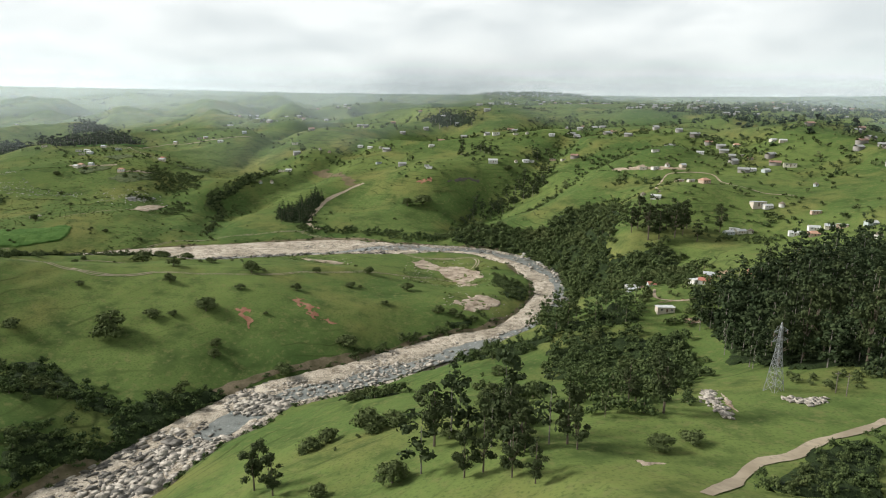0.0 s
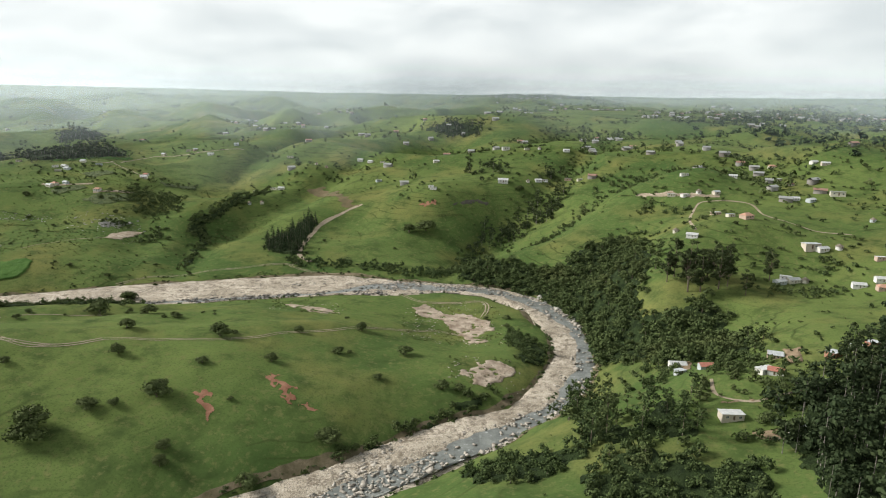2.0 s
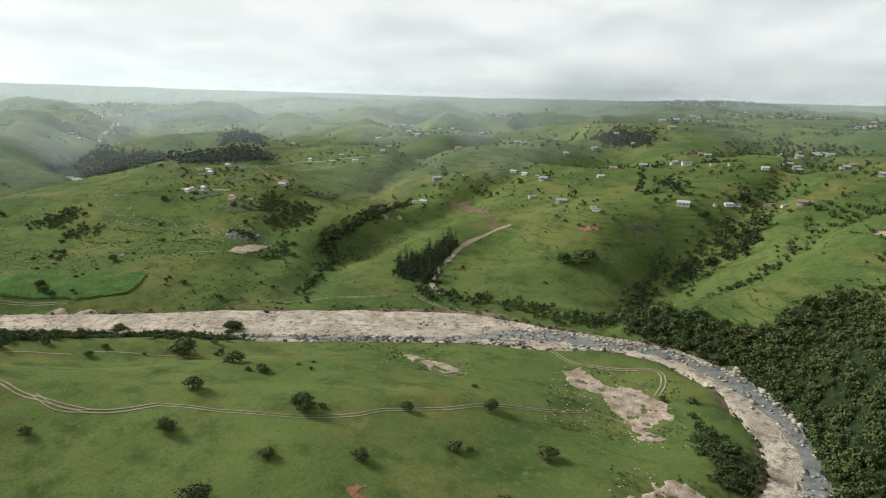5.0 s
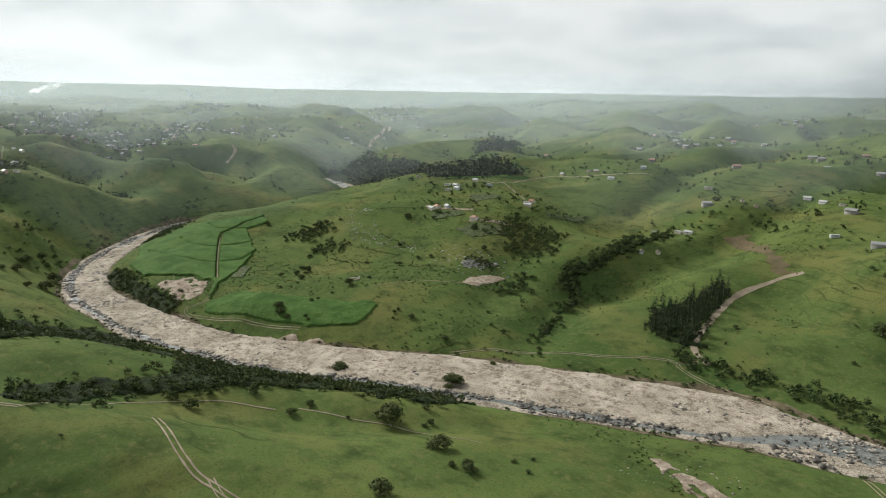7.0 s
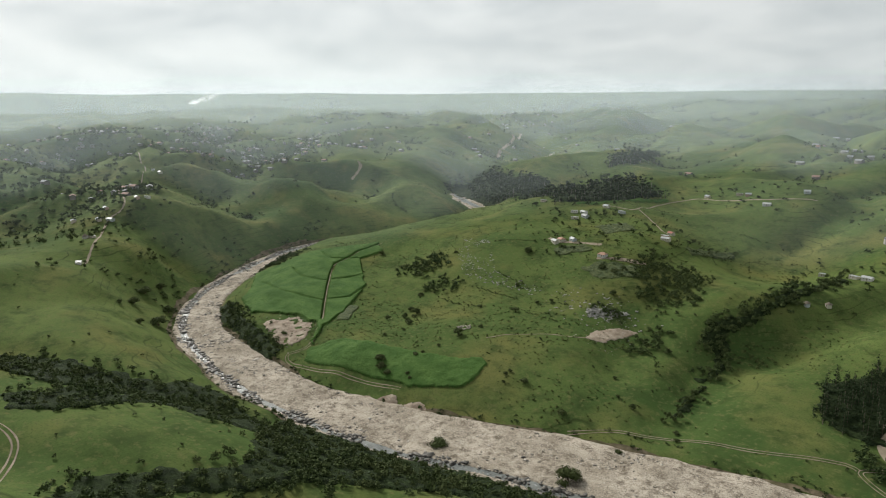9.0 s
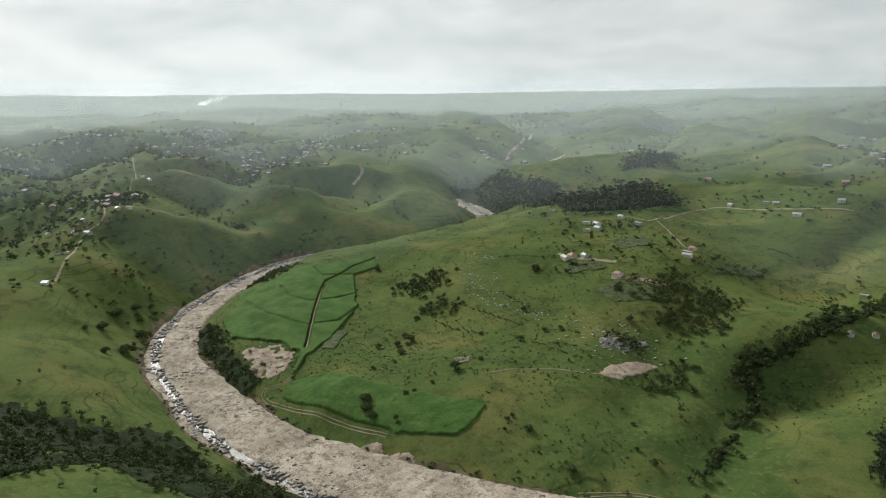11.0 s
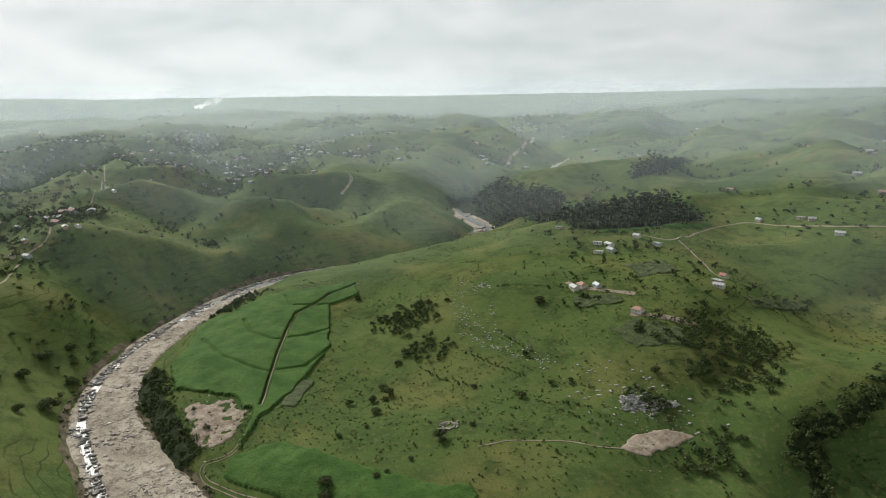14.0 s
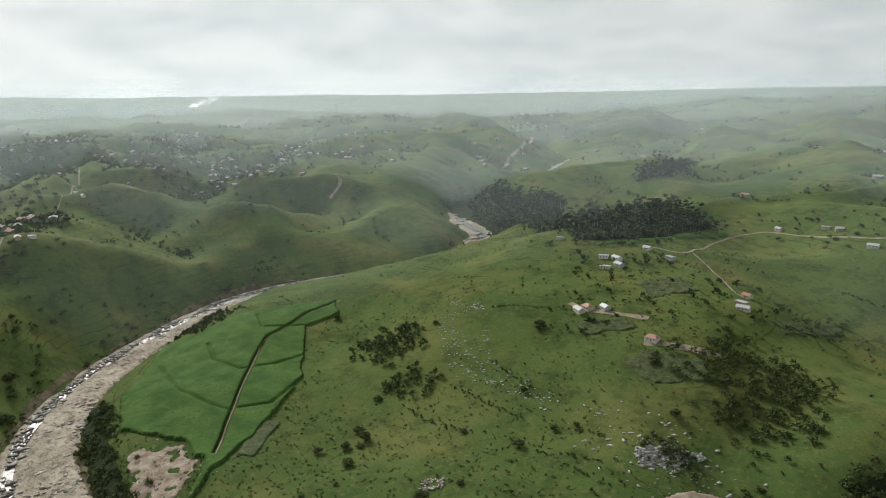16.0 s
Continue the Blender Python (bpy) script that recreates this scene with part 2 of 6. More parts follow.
# stream gullies: line with half width, and depth
GULLIES = [
    ([(-158, 440, 3), (-166, 495, 4), (-168, 525, 6), (-148, 560, 6), (-125, 600, 5), (-108, 660, 4), (-90, 740, 4)], 7.0),
    ([(-2, 450, 3), (14, 495, 5), (36, 545, 7), (74, 582, 7), (110, 640, 5), (150, 720, 4)], 8.0),
    ([(-128, 370, 2), (-160, 322, 3), (-190, 296, 5), (-225, 272, 6), (-262, 240, 5), (-300, 200, 4)], 6.0),
    ([(-270, 345, 2), (-300, 315, 3), (-330, 300, 4), (-365, 280, 5), (-410, 250, 5)], 7.0),
    ([(-562, 540, 2), (-590, 580, 4), (-622, 625, 5), (-640, 690, 5), (-700, 740, 4)], 6.0),
    ([(-196, 470, 2), (-205, 505, 4), (-218, 560, 5), (-240, 595, 4)], 4.0),
    ([(-70, 195, 3), (-96, 196, 4), (-126, 206, 5), (-165, 215, 5), (-205, 205, 4)], 6.0),
    ([(62, 262, 3), (92, 262, 5), (100, 290, 6), (108, 330, 6), (125, 370, 4)], 6.0),
    ([(-200, 700, 3), (-180, 760, 5), (-210, 840, 6), (-190, 940, 6), (-150, 1040, 5)], 9.0),
]
# spurs: crest line with half width, and height
SPURS = [
    ([(-593, 429, 6), (-598, 457, 6), (-590, 482, 6), (-577, 510, 6), (-565, 536, 6)], 9.0),
    ([(-761, 530, 10), (-752, 591, 10), (-696, 610, 10), (-615, 604, 10)], 9.0),
    ([(-736, 738, 12), (-676, 744, 12), (-607, 724, 12), (-561, 719, 12)], 9.0),
    ([(-463, 338, 6), (-491, 359, 6), (-551, 395, 6), (-591, 429, 6)], 6.0),
    ([(-496, 384, 4), (-481, 401, 4), (-489, 419, 4)], 3.0),
    ([(22, 444, 5), (55, 468, 5), (90, 495, 6), (122, 520, 7), (172, 520, 8)], 9.0),
    ([(88, 347, 5), (101, 364, 5), (123, 388, 5), (138, 397, 5)], 5.0),
    ([(-180, 559, 8), (-163, 579, 8), (-147, 636, 8), (-124, 689, 8)], 6.0),
    ([(-108, 567, 8), (-87, 592, 8), (-50, 591, 8), (-9, 578, 8), (42, 612, 8)], 6.0),
]
SIDE_GULLIES = [
    ([(-534, 456, 4), (-558, 479, 4), (-586, 503, 4), (-635, 532, 4)], 6.0),
    ([(-503, 428, 5), (-522, 413, 5), (-544, 405, 5), (-566, 406, 5)], 7.0),
    ([(-419, 362, 5), (-445, 361, 5), (-470, 358, 5), (-499, 356, 5)], 5.0),
    ([(63, 398, 6), (75, 407, 6), (96, 425, 6), (110, 447, 6)], 6.0),
    ([(66, 326, 6), (82, 306, 6), (99, 301, 6), (117, 312, 6)], 6.0),
]



def lattice(ix, iy, seed):
    """A fixed random value from 0 to 1 for each whole-number cell."""
    v = (ix.astype(np.int64) * 374761393 + iy.astype(np.int64) * 668265263 + seed * 1442695041) & 0x7FFFFFFF
    v = ((v ^ (v >> 13)) * 1274126177) & 0x7FFFFFFF
    return ((v ^ (v >> 16)) & 0xFFFF) / 65535.0


def ripple(x, y, size, seed=0):
    """Smooth noise from -1 to 1 with features of that size in metres."""
    u, v = x / size, y / size
    iu, iv = np.floor(u), np.floor(v)
    fu, fv = u - iu, v - iv
    fu, fv = fu * fu * (3 - 2 * fu), fv * fv * (3 - 2 * fv)
    a, b = lattice(iu, iv, seed), lattice(iu + 1, iv, seed)
    c, d = lattice(iu, iv + 1, seed), lattice(iu + 1, iv + 1, seed)
    return 2 * (a + (b - a) * fu + (c - a) * fv + (a - b - c + d) * fu * fv) - 1


def fractal(x, y, size, octaves=4, seed=0, gain=0.5):
    total, amp = 0.0, 1.0
    for k in range(octaves):
        total = total + amp * ripple(x * 0.8 - y * 0.6, x * 0.6 + y * 0.8, size / 2**k, seed + k)
        x, y, amp = y + 17.0 * k, x - 31.0 * k, amp * gain
    return total


def line_distance(x, y, line, widths=True):
    """Distance to a polyline, less its half width."""
    best = np.full(np.shape(x), 1e9)
    for p, q in zip(line[:-1], line[1:]):
        dx, dy = q[0] - p[0], q[1] - p[1]
        s = np.clip(((x - p[0]) * dx + (y - p[1]) * dy) / (dx * dx + dy * dy + 1e-9), 0, 1)
        r = np.hypot(x - p[0] - s * dx, y - p[1] - s * dy)
        best = np.minimum(best, r - (p[2] + s * (q[2] - p[2])) if widths else r)
    return best


def land(x, y):
    """Height of the ground at x, y (arrays of metres)."""
    x, y = np.asarray(x, float), np.asarray(y, float)
    off = line_distance(x, y, RIVER) + 2.5 * fractal(x, y, 21, 3, 47)
    d = np.maximum(off, 0)
    r = np.hypot(x + 150, y - 400)
    far = np.clip((r - 700) / 900, 0, 1)
    rise = 34 * (1 - np.exp(-d / 130)) + np.clip((r - 900) / 3300, 0, 1) * 45
    bumps = np.zeros(np.shape(x))
    for hx, hy, reach, high in HILLS:
        bumps = bumps + high * np.exp(-((x - hx) ** 2 + (y - hy) ** 2) / (2.0 * reach * reach))
    for line, high in SPURS:
        bumps = bumps + high * np.exp(-(np.maximum(line_distance(x, y, line), 0) / 20.0) ** 1.4)
    for line, depth in GULLIES + SIDE_GULLIES:
        bumps = bumps - depth * np.exp(-(np.maximum(line_distance(x, y, line), 0) / 13.0) ** 1.5)
    bank = 1 - np.exp(-((d / 28) ** 1.3))
    # spurs and gullies, larger with distance
    gully = 1 - np.abs(fractal(x, y, 135, 3, 5))
    bumps = bumps + (3.2 + 6.0 * far) * (gully - 0.55) + 0.6 * fractal(x, y, 24, 2, 9)
    fold = 0.42 - np.abs(fractal(x + 22 * ripple(x, y, 90, 64), y, 230, 3, 65, 0.45))
    valley = 1 - np.exp(-((d / 85) ** 2))
    bumps = bumps + np.clip((r - 230) / 230, 0, 1) * 44 * fold * valley
    bumps = bumps + valley * np.clip((r - 430) / 420, 0, 1) * (10 * fractal(x, y, 330, 3, 21) + 42 * (0.45 - np.abs(fractal(x, y, 400, 3, 33))))
    # incised gullies and spurs of the western slopes and of the far hills
    wild = valley * np.maximum(np.clip((-565 - x) / 70, 0, 1), np.clip((r - 620) / 250, 0, 1))
    warp = 18 * ripple(x, y, 60, 112)
    bumps = bumps + wild * 24 * (0.36 - np.abs(fractal(x + warp, y - warp, 125, 2, 105, 0.5)))
    z = rise + bumps * bank
    # terraces trodden along the contours
    worn = np.clip(1.6 * fractal(x, y, 90, 2, 107) - 0.1, 0, 1) * np.clip(d / 30, 0, 1) * np.clip((900 - r) / 200, 0, 1)
    z = z + 0.26 * worn * np.sin(6.2832 * (z + 1.6 * ripple(x, y, 37, 108)) / 3.4)
    # far country: long ridges, the last of which close the view at about eye level
    way = np.degrees(np.arctan2(-(x + 60), y - 150))
    crest = 94 + 3.6 * np.clip((way - 30) / 40, -1, 1) + np.interp(way, [10, 47, 60, 80, 110], [0, 30, 52, 82, 90]) + 10 * np.clip((-way - 18) / 14, 0, 1) + 6 * ripple(way * 10, way * 0 + 3.0, 70, 3) + 3 * ripple(way * 10, way * 0 + 8.0, 23, 4)
    roll = 52 + 34 * fractal(x, y, 900, 3, 81) + 52 * (0.42 - np.abs(fractal(x, y, 700, 3, 91))) + 44 * (0.42 - np.abs(fractal(x, y, 330, 3, 95)))
    z = z + (np.minimum(roll, crest - 10) - z) * np.clip((r - 1500) / 900, 0, 1) * 0.8
    ridge = np.clip((r - 3300) / 700, 0, 1)
    ridge = ridge * ridge * (3 - 2 * ridge)
    z = z * (1 - ridge) + ridge * crest
    top = np.exp(-((x - 280) ** 2 + (y - 2380) ** 2) / (2 * 210.0**2))
    z = z * (1 - top) + top * 112
    z = z - np.maximum(z - np.interp(r, [450, 900, 2000], [64, 76, 90]), 0) * np.interp(r, [1200, 1700], [0.88, 0.6]) * np.clip((r - 480) / 300, 0, 1) * (1 - ridge)
    # bed below the gravel
    return np.where(off < 0, -0.9 - 0.4 * np.clip(-off / 4, 0, 1), z + 0.15 - 1.05 * np.exp(-d / 1.6))


def grid_faces(n, m):
    i = np.arange(n * m).reshape(n, m)
    return np.stack([i[:-1, :-1], i[1:, :-1], i[1:, 1:], i[:-1, 1:]], -1).reshape(-1, 4)


def grid_object(name, x, y, z, mat, smooth=True):
    n, m = x.shape
    me = bpy.data.meshes.new(name)
    f = grid_faces(n, m)
    me.vertices.add(n * m)
    me.vertices.foreach_set("co", np.stack([x, y, z], -1).ravel().astype(np.float32))
    me.loops.add(f.size)
    me.loops.foreach_set("vertex_index", f.ravel().astype(np.int32))
    me.polygons.add(len(f))
    me.polygons.foreach_set("loop_start", np.arange(0, f.size, 4, dtype=np.int32))
    me.update(calc_edges=True)
    me.validate()
    if smooth:
        me.polygons.foreach_set("use_smooth", np.ones(len(f), bool))
    me.materials.append(mat)
    return new(name, me)


SPREAD = 4950 * np.sinh(4.0 * np.linspace(-1, 1, 600)) / math.sinh(4.0)
GX, GY = np.meshgrid(-150 + SPREAD, 380 + SPREAD, indexing="ij")
GZ = land(GX, GY)
ground = tagged(grid_object("ground", GX, GY, GZ, GRASS), "rolling green pasture hills with gullies and terraces", "ground", kind="structure")


def ground_z(x, y):
    """Height of the ground mesh at x, y."""
    x, y = np.atleast_1d(np.asarray(x, float)), np.atleast_1d(np.asarray(y, float))
    i = np.clip(np.searchsorted(SPREAD, x + 150) - 1, 0, len(SPREAD) - 2)
    j = np.clip(np.searchsorted(SPREAD, y - 380) - 1, 0, len(SPREAD) - 2)
    u = (x + 150 - SPREAD[i]) / (SPREAD[i + 1] - SPREAD[i])
    v = (y - 380 - SPREAD[j]) / (SPREAD[j + 1] - SPREAD[j])
    return GZ[i, j] * (1 - u) * (1 - v) + GZ[i + 1, j] * u * (1 - v) + GZ[i, j + 1] * (1 - u) * v + GZ[i + 1, j + 1] * u * v


def smooth_line(points, step=4.0):
    """Points of a smooth curve through the given ones (all columns interpolated)."""
    p = np.array(points, float)
    p = np.vstack([2 * p[0] - p[1], p, 2 * p[-1] - p[-2]])
    out = []
    for i in range(1, len(p) - 2):
        n = max(2, int(np.hypot(*(p[i + 1] - p[i])[:2]) / step))
        for k in range(n):
            t = k / n
            a, b, c, d = p[i - 1], p[i], p[i + 1], p[i + 2]
            out.append(0.5 * (2 * b + (c - a) * t + (2 * a - 5 * b + 4 * c - d) * t * t + (3 * b - a - 3 * c + d) * t**3))
    out.append(p[-2])
    return np.array(out)


def side_of(line):
    d = np.gradient(line[:, :2], axis=0)
    d /= np.linalg.norm(d, axis=1)[:, None] + 1e-9
    return np.stack([d[:, 1], -d[:, 0]], -1)  # to the right of the way


# lateral place of the water in the bed, from -1 (left) to 1 (right), and its half width
CHANNEL = [(0, 0.3, 3.2), (4, 0.3, 3.2), (6, 0.55, 4.4), (9, 0.6, 3.8), (12, 0.75, 3.5), (13, 0.3, 3.5), (15, -0.1, 3.5), (16, 0.15, 5.0), (16.6, -0.3, 3.0), (17, -0.78, 1.7), (20, -0.8, 1.3), (22, -0.7, 1.4), (25, -0.5, 1.5), (28, 0, 3), (41, 0, 3)]


def build_river():
    idx = np.arange(len(RIVER), dtype=float)
    ch = np.array(CHANNEL)
    full = np.column_stack([RIVER, np.interp(idx, ch[:, 0], ch[:, 1]), np.interp(idx, ch[:, 0], ch[:, 2])])
    line = smooth_line(full, 2.2)
    right = side_of(line)
    across = np.linspace(-1.35, 1.35, 45)
    x = line[:, :1] + right[:, :1] * line[:, 2:3] * across
    y = line[:, 1:2] + right[:, 1:2] * line[:, 2:3] * across
    lateral = across[None, :] * line[:, 2:3]
    mid = line[:, 3:4] * line[:, 2:3] + 1.5 * ripple(x, y, 14, 2)
    dip = np.exp(-(((lateral - mid) / (line[:, 4:5] * 1.15)) ** 2))
    z = 0.35 + 0.30 * fractal(x, y, 9, 3, 40) + 0.14 * fractal(x, y, 2.6, 2, 44) - 1.25 * dip - 4.5 * np.clip(np.abs(across) - 0.97, 0, 1)
    bed = grid_object("river_bed", x, y, z, SAND)
    tagged(bed, "pale sand and gravel river bed with rocks", "river bed", kind="structure")
    span = np.linspace(-1.6, 1.6, 9)
    c = line[:, 3:4] * line[:, 2:3] + line[:, 4:5] * span
    c = np.clip(c, -line[:, 2:3] * 0.98, line[:, 2:3] * 0.98)
    wx, wy = line[:, :1] + right[:, :1] * c, line[:, 1:2] + right[:, 1:2] * c
    water = grid_object("water", wx, wy, np.full(wx.shape, 0.02) + 0.02 * ripple(wx, wy, 3, 6), WATER)
    tagged(water, "shallow grey river water reflecting the clouds", "water", kind="structure")
    return line


river_line = build_river()

# ---------------------------------------------------------------- where things stand: x, y and width in metres
TONGUE_BUSHES = [(-85, 296, 8.3), (-81, 300, 3.1), (-119, 294, 6.9), (-59, 313, 4.7), (-36, 330, 5.7), (-41, 299, 5.1), (-37, 301, 2.4), (-16, 308, 7.3), (-83, 271, 4.7), (-62, 281, 5.4), (-112, 272, 5.6), (-90, 250, 10.7), (-45, 348, 2.4), (-153, 339, 10.5), (-144, 349, 3.2), (-127, 329, 8.1), (-117, 322, 2.4), (-112, 323, 4.7), (-107, 339, 2.0), (-101, 336, 1.9), (-24, 281, 4.2), (-68, 253, 2.4), (-80, 230, 4.9), (-36, 245, 9.2), (-1, 281, 5.7), (5, 282, 4.8), (-107, 240, 7.1), (-100, 243, 4.4)]
SPIT_BUSHES = [(-141, 256, 4.0), (-114, 325, 3.4), (-117, 322, 2.3), (-144, 346, 2.6), (-176, 318, 3.9), (-176, 326, 3.9), (-191, 330, 3.4), (-163, 330, 1.7), (-104, 345, 1.6), (20, 373, 3.8), (30, 372, 4.2), (29, 360, 3.6), (35, 400, 2.8), (-167, 396, 10.0), (-150, 407, 2.6), (-134, 404, 2.0), (-125, 419, 2.1), (-111, 413, 2.5), (-70, 427, 2.1), (-59, 429, 1.5)]
BANK_BUSHES = [(-15, 139, 9.2), (-10, 139, 6.5), (-29, 136, 6.6), (-25, 140, 5.4), (-8, 105, 6.2), (-21, 105, 4.2), (17, 184, 5.8), (42, 103, 5.2), (36, 100, 5.5), (-116, 228, 13.4), (-147, 223, 8.1), (-79, 224, 5.9), (-55, 223, 8.3), (2, 120, 4.5), (-25, 179, 5.0)]
GUM_TREES = [(-1, 117, 7.8), (12, 107, 6.1), (10, 117, 5.5), (14, 102, 4.4), (21, 102, 5.9), (22, 99, 4.3), (-35, 116, 5.9), (-30, 110, 5.0), (7, 98, 4.7), (4, 98, 4.3), (14, 89, 3.5), (11, 93, 4.5), (42, 118, 6.9), (38, 127, 4.8), (82, 155, 7.7), (92, 154, 9.4), (89, 157, 9.5), (96, 144, 9.1)]
GUM_TREES_RIGHT = [(99, 349, 7.5), (103, 352, 8.5), (108, 350, 7.0), (113, 354, 8.0), (118, 352, 9.0), (122, 356, 7.2), (127, 355, 8.4), (131, 358, 6.6), (148, 356, 8.0), (105, 339, 10.9), (110, 338, 8.5), (119, 341, 9.9), (124, 344, 7.6), (128, 334, 6.2)]
FAR_BANK_BUSHES = [(-176, 452, 3.6), (-156, 450, 3.5), (-129, 436, 3.3), (-184, 454, 2.5), (-153, 445, 2.9), (-271, 424, 2.6), (-272, 449, 6.9), (-317, 459, 3.7), (-324, 446, 4.5), (-250, 596, 5.2), (-272, 420, 3.3), (-229, 438, 2.5), (-379, 643, 5.2), (-360, 535, 3.5), (-423, 522, 5.7), (-91, 433, 2.6), (-15, 535, 18.3), (-27, 530, 9.9), (28, 580, 2.9), (59, 601, 7.8), (-85, 514, 3.9), (75, 597, 3.1), (66, 505, 6.3), (-35, 501, 3.1), (-164, 480, 3.2)]
HILL_BUSHES = [(-219, 436, 4.7), (-226, 430, 2.1), (-194, 429, 4.4), (-195, 469, 2.7), (-309, 448, 5.6), (-319, 463, 5.9), (-278, 404, 5.5), (-261, 407, 2.7), (-272, 403, 4.3), (-165, 424, 4.2), (-313, 553, 5.2), (-270, 463, 3.0), (-381, 375, 2.7), (-371, 375, 3.2), (-384, 383, 2.7), (-217, 382, 9.2), (-320, 455, 4.5)]
SLOPE_BUSHES = [(-314, 555, 6.6), (-262, 511, 3.0), (-270, 490, 4.9), (-238, 535, 5.1), (-291, 517, 3.8), (-292, 486, 3.5), (-229, 435, 2.7), (-326, 465, 4.7), (-339, 484, 4.2), (-302, 426, 2.8), (-271, 434, 2.6), (-282, 407, 6.4), (-264, 408, 2.8), (-301, 438, 2.4), (-259, 555, 5.5), (-267, 505, 3.5), (-442, 346, 4.3), (-449, 356, 7.9), (-417, 347, 5.8), (-469, 370, 10.0), (-423, 359, 10.5), (-448, 375, 8.0), (-477, 383, 7.6)]
THICKETS = {}
THICKETS['forest_slope'] = [(17, 440), (51, 435), (74, 430), (100, 453), (108, 419), (100, 370), (90, 358), (87, 330), (104, 317), (106, 287), (100, 268), (78, 275), (75, 296), (64, 319), (65, 348), (63, 386), (48, 412), (32, 428)]
THICKETS['forest_crest'] = [(65, 429), (76, 444), (99, 461), (111, 461), (111, 448), (95, 445), (77, 428)]
THICKETS['gully_right'] = [(89, 322), (106, 302), (99, 269), (93, 273), (77, 290)]
THICKETS['river_left_bank'] = [(-141, 204), (-132, 210), (-110, 197), (-94, 192), (-89, 203), (-71, 210), (-67, 209), (-77, 192), (-82, 182), (-89, 165), (-98, 157), (-106, 147), (-117, 166), (-110, 170), (-94, 174), (-96, 184), (-112, 185), (-124, 179)]
THICKETS['house_wood'] = [(33, 205), (48, 212), (59, 205), (63, 200), (74, 200), (72, 177), (54, 138), (44, 145), (39, 160), (31, 175)]
THICKETS['mid_wood'] = [(29, 145), (41, 148), (52, 139), (48, 121), (41, 115), (34, 116), (25, 118)]
THICKETS['gum_wood'] = [(99, 226), (134, 253), (172, 281), (193, 289), (97, 138), (82, 150), (76, 174), (85, 207)]
THICKETS['shrub_verge'] = [(81, 147), (97, 138), (90, 128), (81, 130), (74, 134)]
THICKETS['orchard'] = [(43, 82), (48, 89), (60, 98), (76, 106), (62, 85)]
THICKETS['near_gums'] = [(-5, 131), (2, 145), (8, 122), (16, 118), (17, 100), (13, 89), (7, 91), (2, 105), (-3, 113)]
THICKETS['forest_low'] = [(61, 322), (64, 347), (60, 387), (46, 415), (49, 423), (69, 390), (74, 344), (69, 301)]
THICKETS['near_scrub'] = [(9, 167), (23, 157), (18, 128), (10, 120), (9, 140)]
THICKETS['bank_scrub_right'] = [(4, 222), (20, 223), (38, 217), (45, 236), (39, 212), (22, 205), (9, 209)]
THICKETS['bank_right_lower'] = [(-33, 194), (-13, 187), (-9, 174), (-20, 174)]
THICKETS['bank_left_strip'] = [(-50, 228), (-30, 244), (-9, 260), (12, 277), (12, 272), (-9, 254), (-30, 241), (-39, 234)]
THICKETS['bank_left_upper'] = [(29, 356), (39, 342), (43, 323), (41, 313), (31, 312), (28, 334)]
THICKETS['bank_left_mid'] = [(-24, 249), (-15, 258), (-2, 268), (7, 277), (28, 289), (16, 278), (2, 266), (-15, 255)]
THICKETS['spit_strip'] = [(-300, 366), (-273, 373), (-229, 377), (-198, 389), (-177, 389), (-148, 393), (-151, 359), (-178, 346), (-192, 325), (-208, 316), (-217, 302)]
THICKETS['spit_dark'] = [(-215, 300), (-215, 322), (-193, 326), (-192, 308), (-206, 293)]
THICKETS['trib_north'] = [(-392, 272), (-347, 301), (-322, 320), (-320, 344), (-277, 340), (-251, 348), (-231, 330), (-245, 321), (-261, 312), (-273, 305), (-296, 299), (-307, 277), (-331, 261)]
THICKETS['trib_mid'] = [(-298, 259), (-304, 286), (-293, 296), (-300, 340), (-290, 330), (-277, 292), (-277, 269), (-285, 258)]
THICKETS['trib_south'] = [(-214, 250), (-237, 263), (-232, 283), (-220, 305), (-228, 332), (-219, 361), (-189, 361), (-166, 363), (-163, 349), (-184, 345), (-201, 341), (-196, 320), (-207, 297), (-216, 277), (-207, 259)]
THICKETS['field_edge_wood'] = [(-442, 402), (-420, 403), (-368, 393), (-343, 391), (-334, 382), (-357, 383), (-401, 389)]
THICKETS['bank_row'] = [(-444, 402), (-439, 413), (-379, 397), (-343, 390), (-337, 382), (-343, 378), (-380, 386), (-412, 392)]
THICKETS['bank_row_far'] = [(-512, 465), (-543, 500), (-485, 497), (-467, 483), (-472, 462)]
THICKETS['pine_wood'] = [(-122, 495), (-128, 524), (-114, 537), (-104, 568), (-97, 555), (-99, 506), (-92, 481), (-108, 480)]
THICKETS['pine_foot'] = [(-104, 477), (-66, 470), (-38, 468), (-19, 461), (9, 471), (6, 447), (-23, 446), (-55, 457), (-91, 463)]
THICKETS['gully_gums'] = [(13, 520), (22, 548), (44, 563), (63, 576), (66, 557), (49, 545), (28, 527)]
THICKETS['gully_gums_top'] = [(66, 582), (73, 594), (91, 595), (88, 564), (73, 548), (65, 558)]
THICKETS['gully_foot'] = [(-1, 468), (13, 520), (25, 526), (9, 471), (4, 448)]
THICKETS['forest_river_edge'] = [(9, 471), (31, 456), (45, 446), (57, 428), (69, 421), (71, 407), (64, 374), (58, 397), (43, 419), (24, 431), (8, 441)]
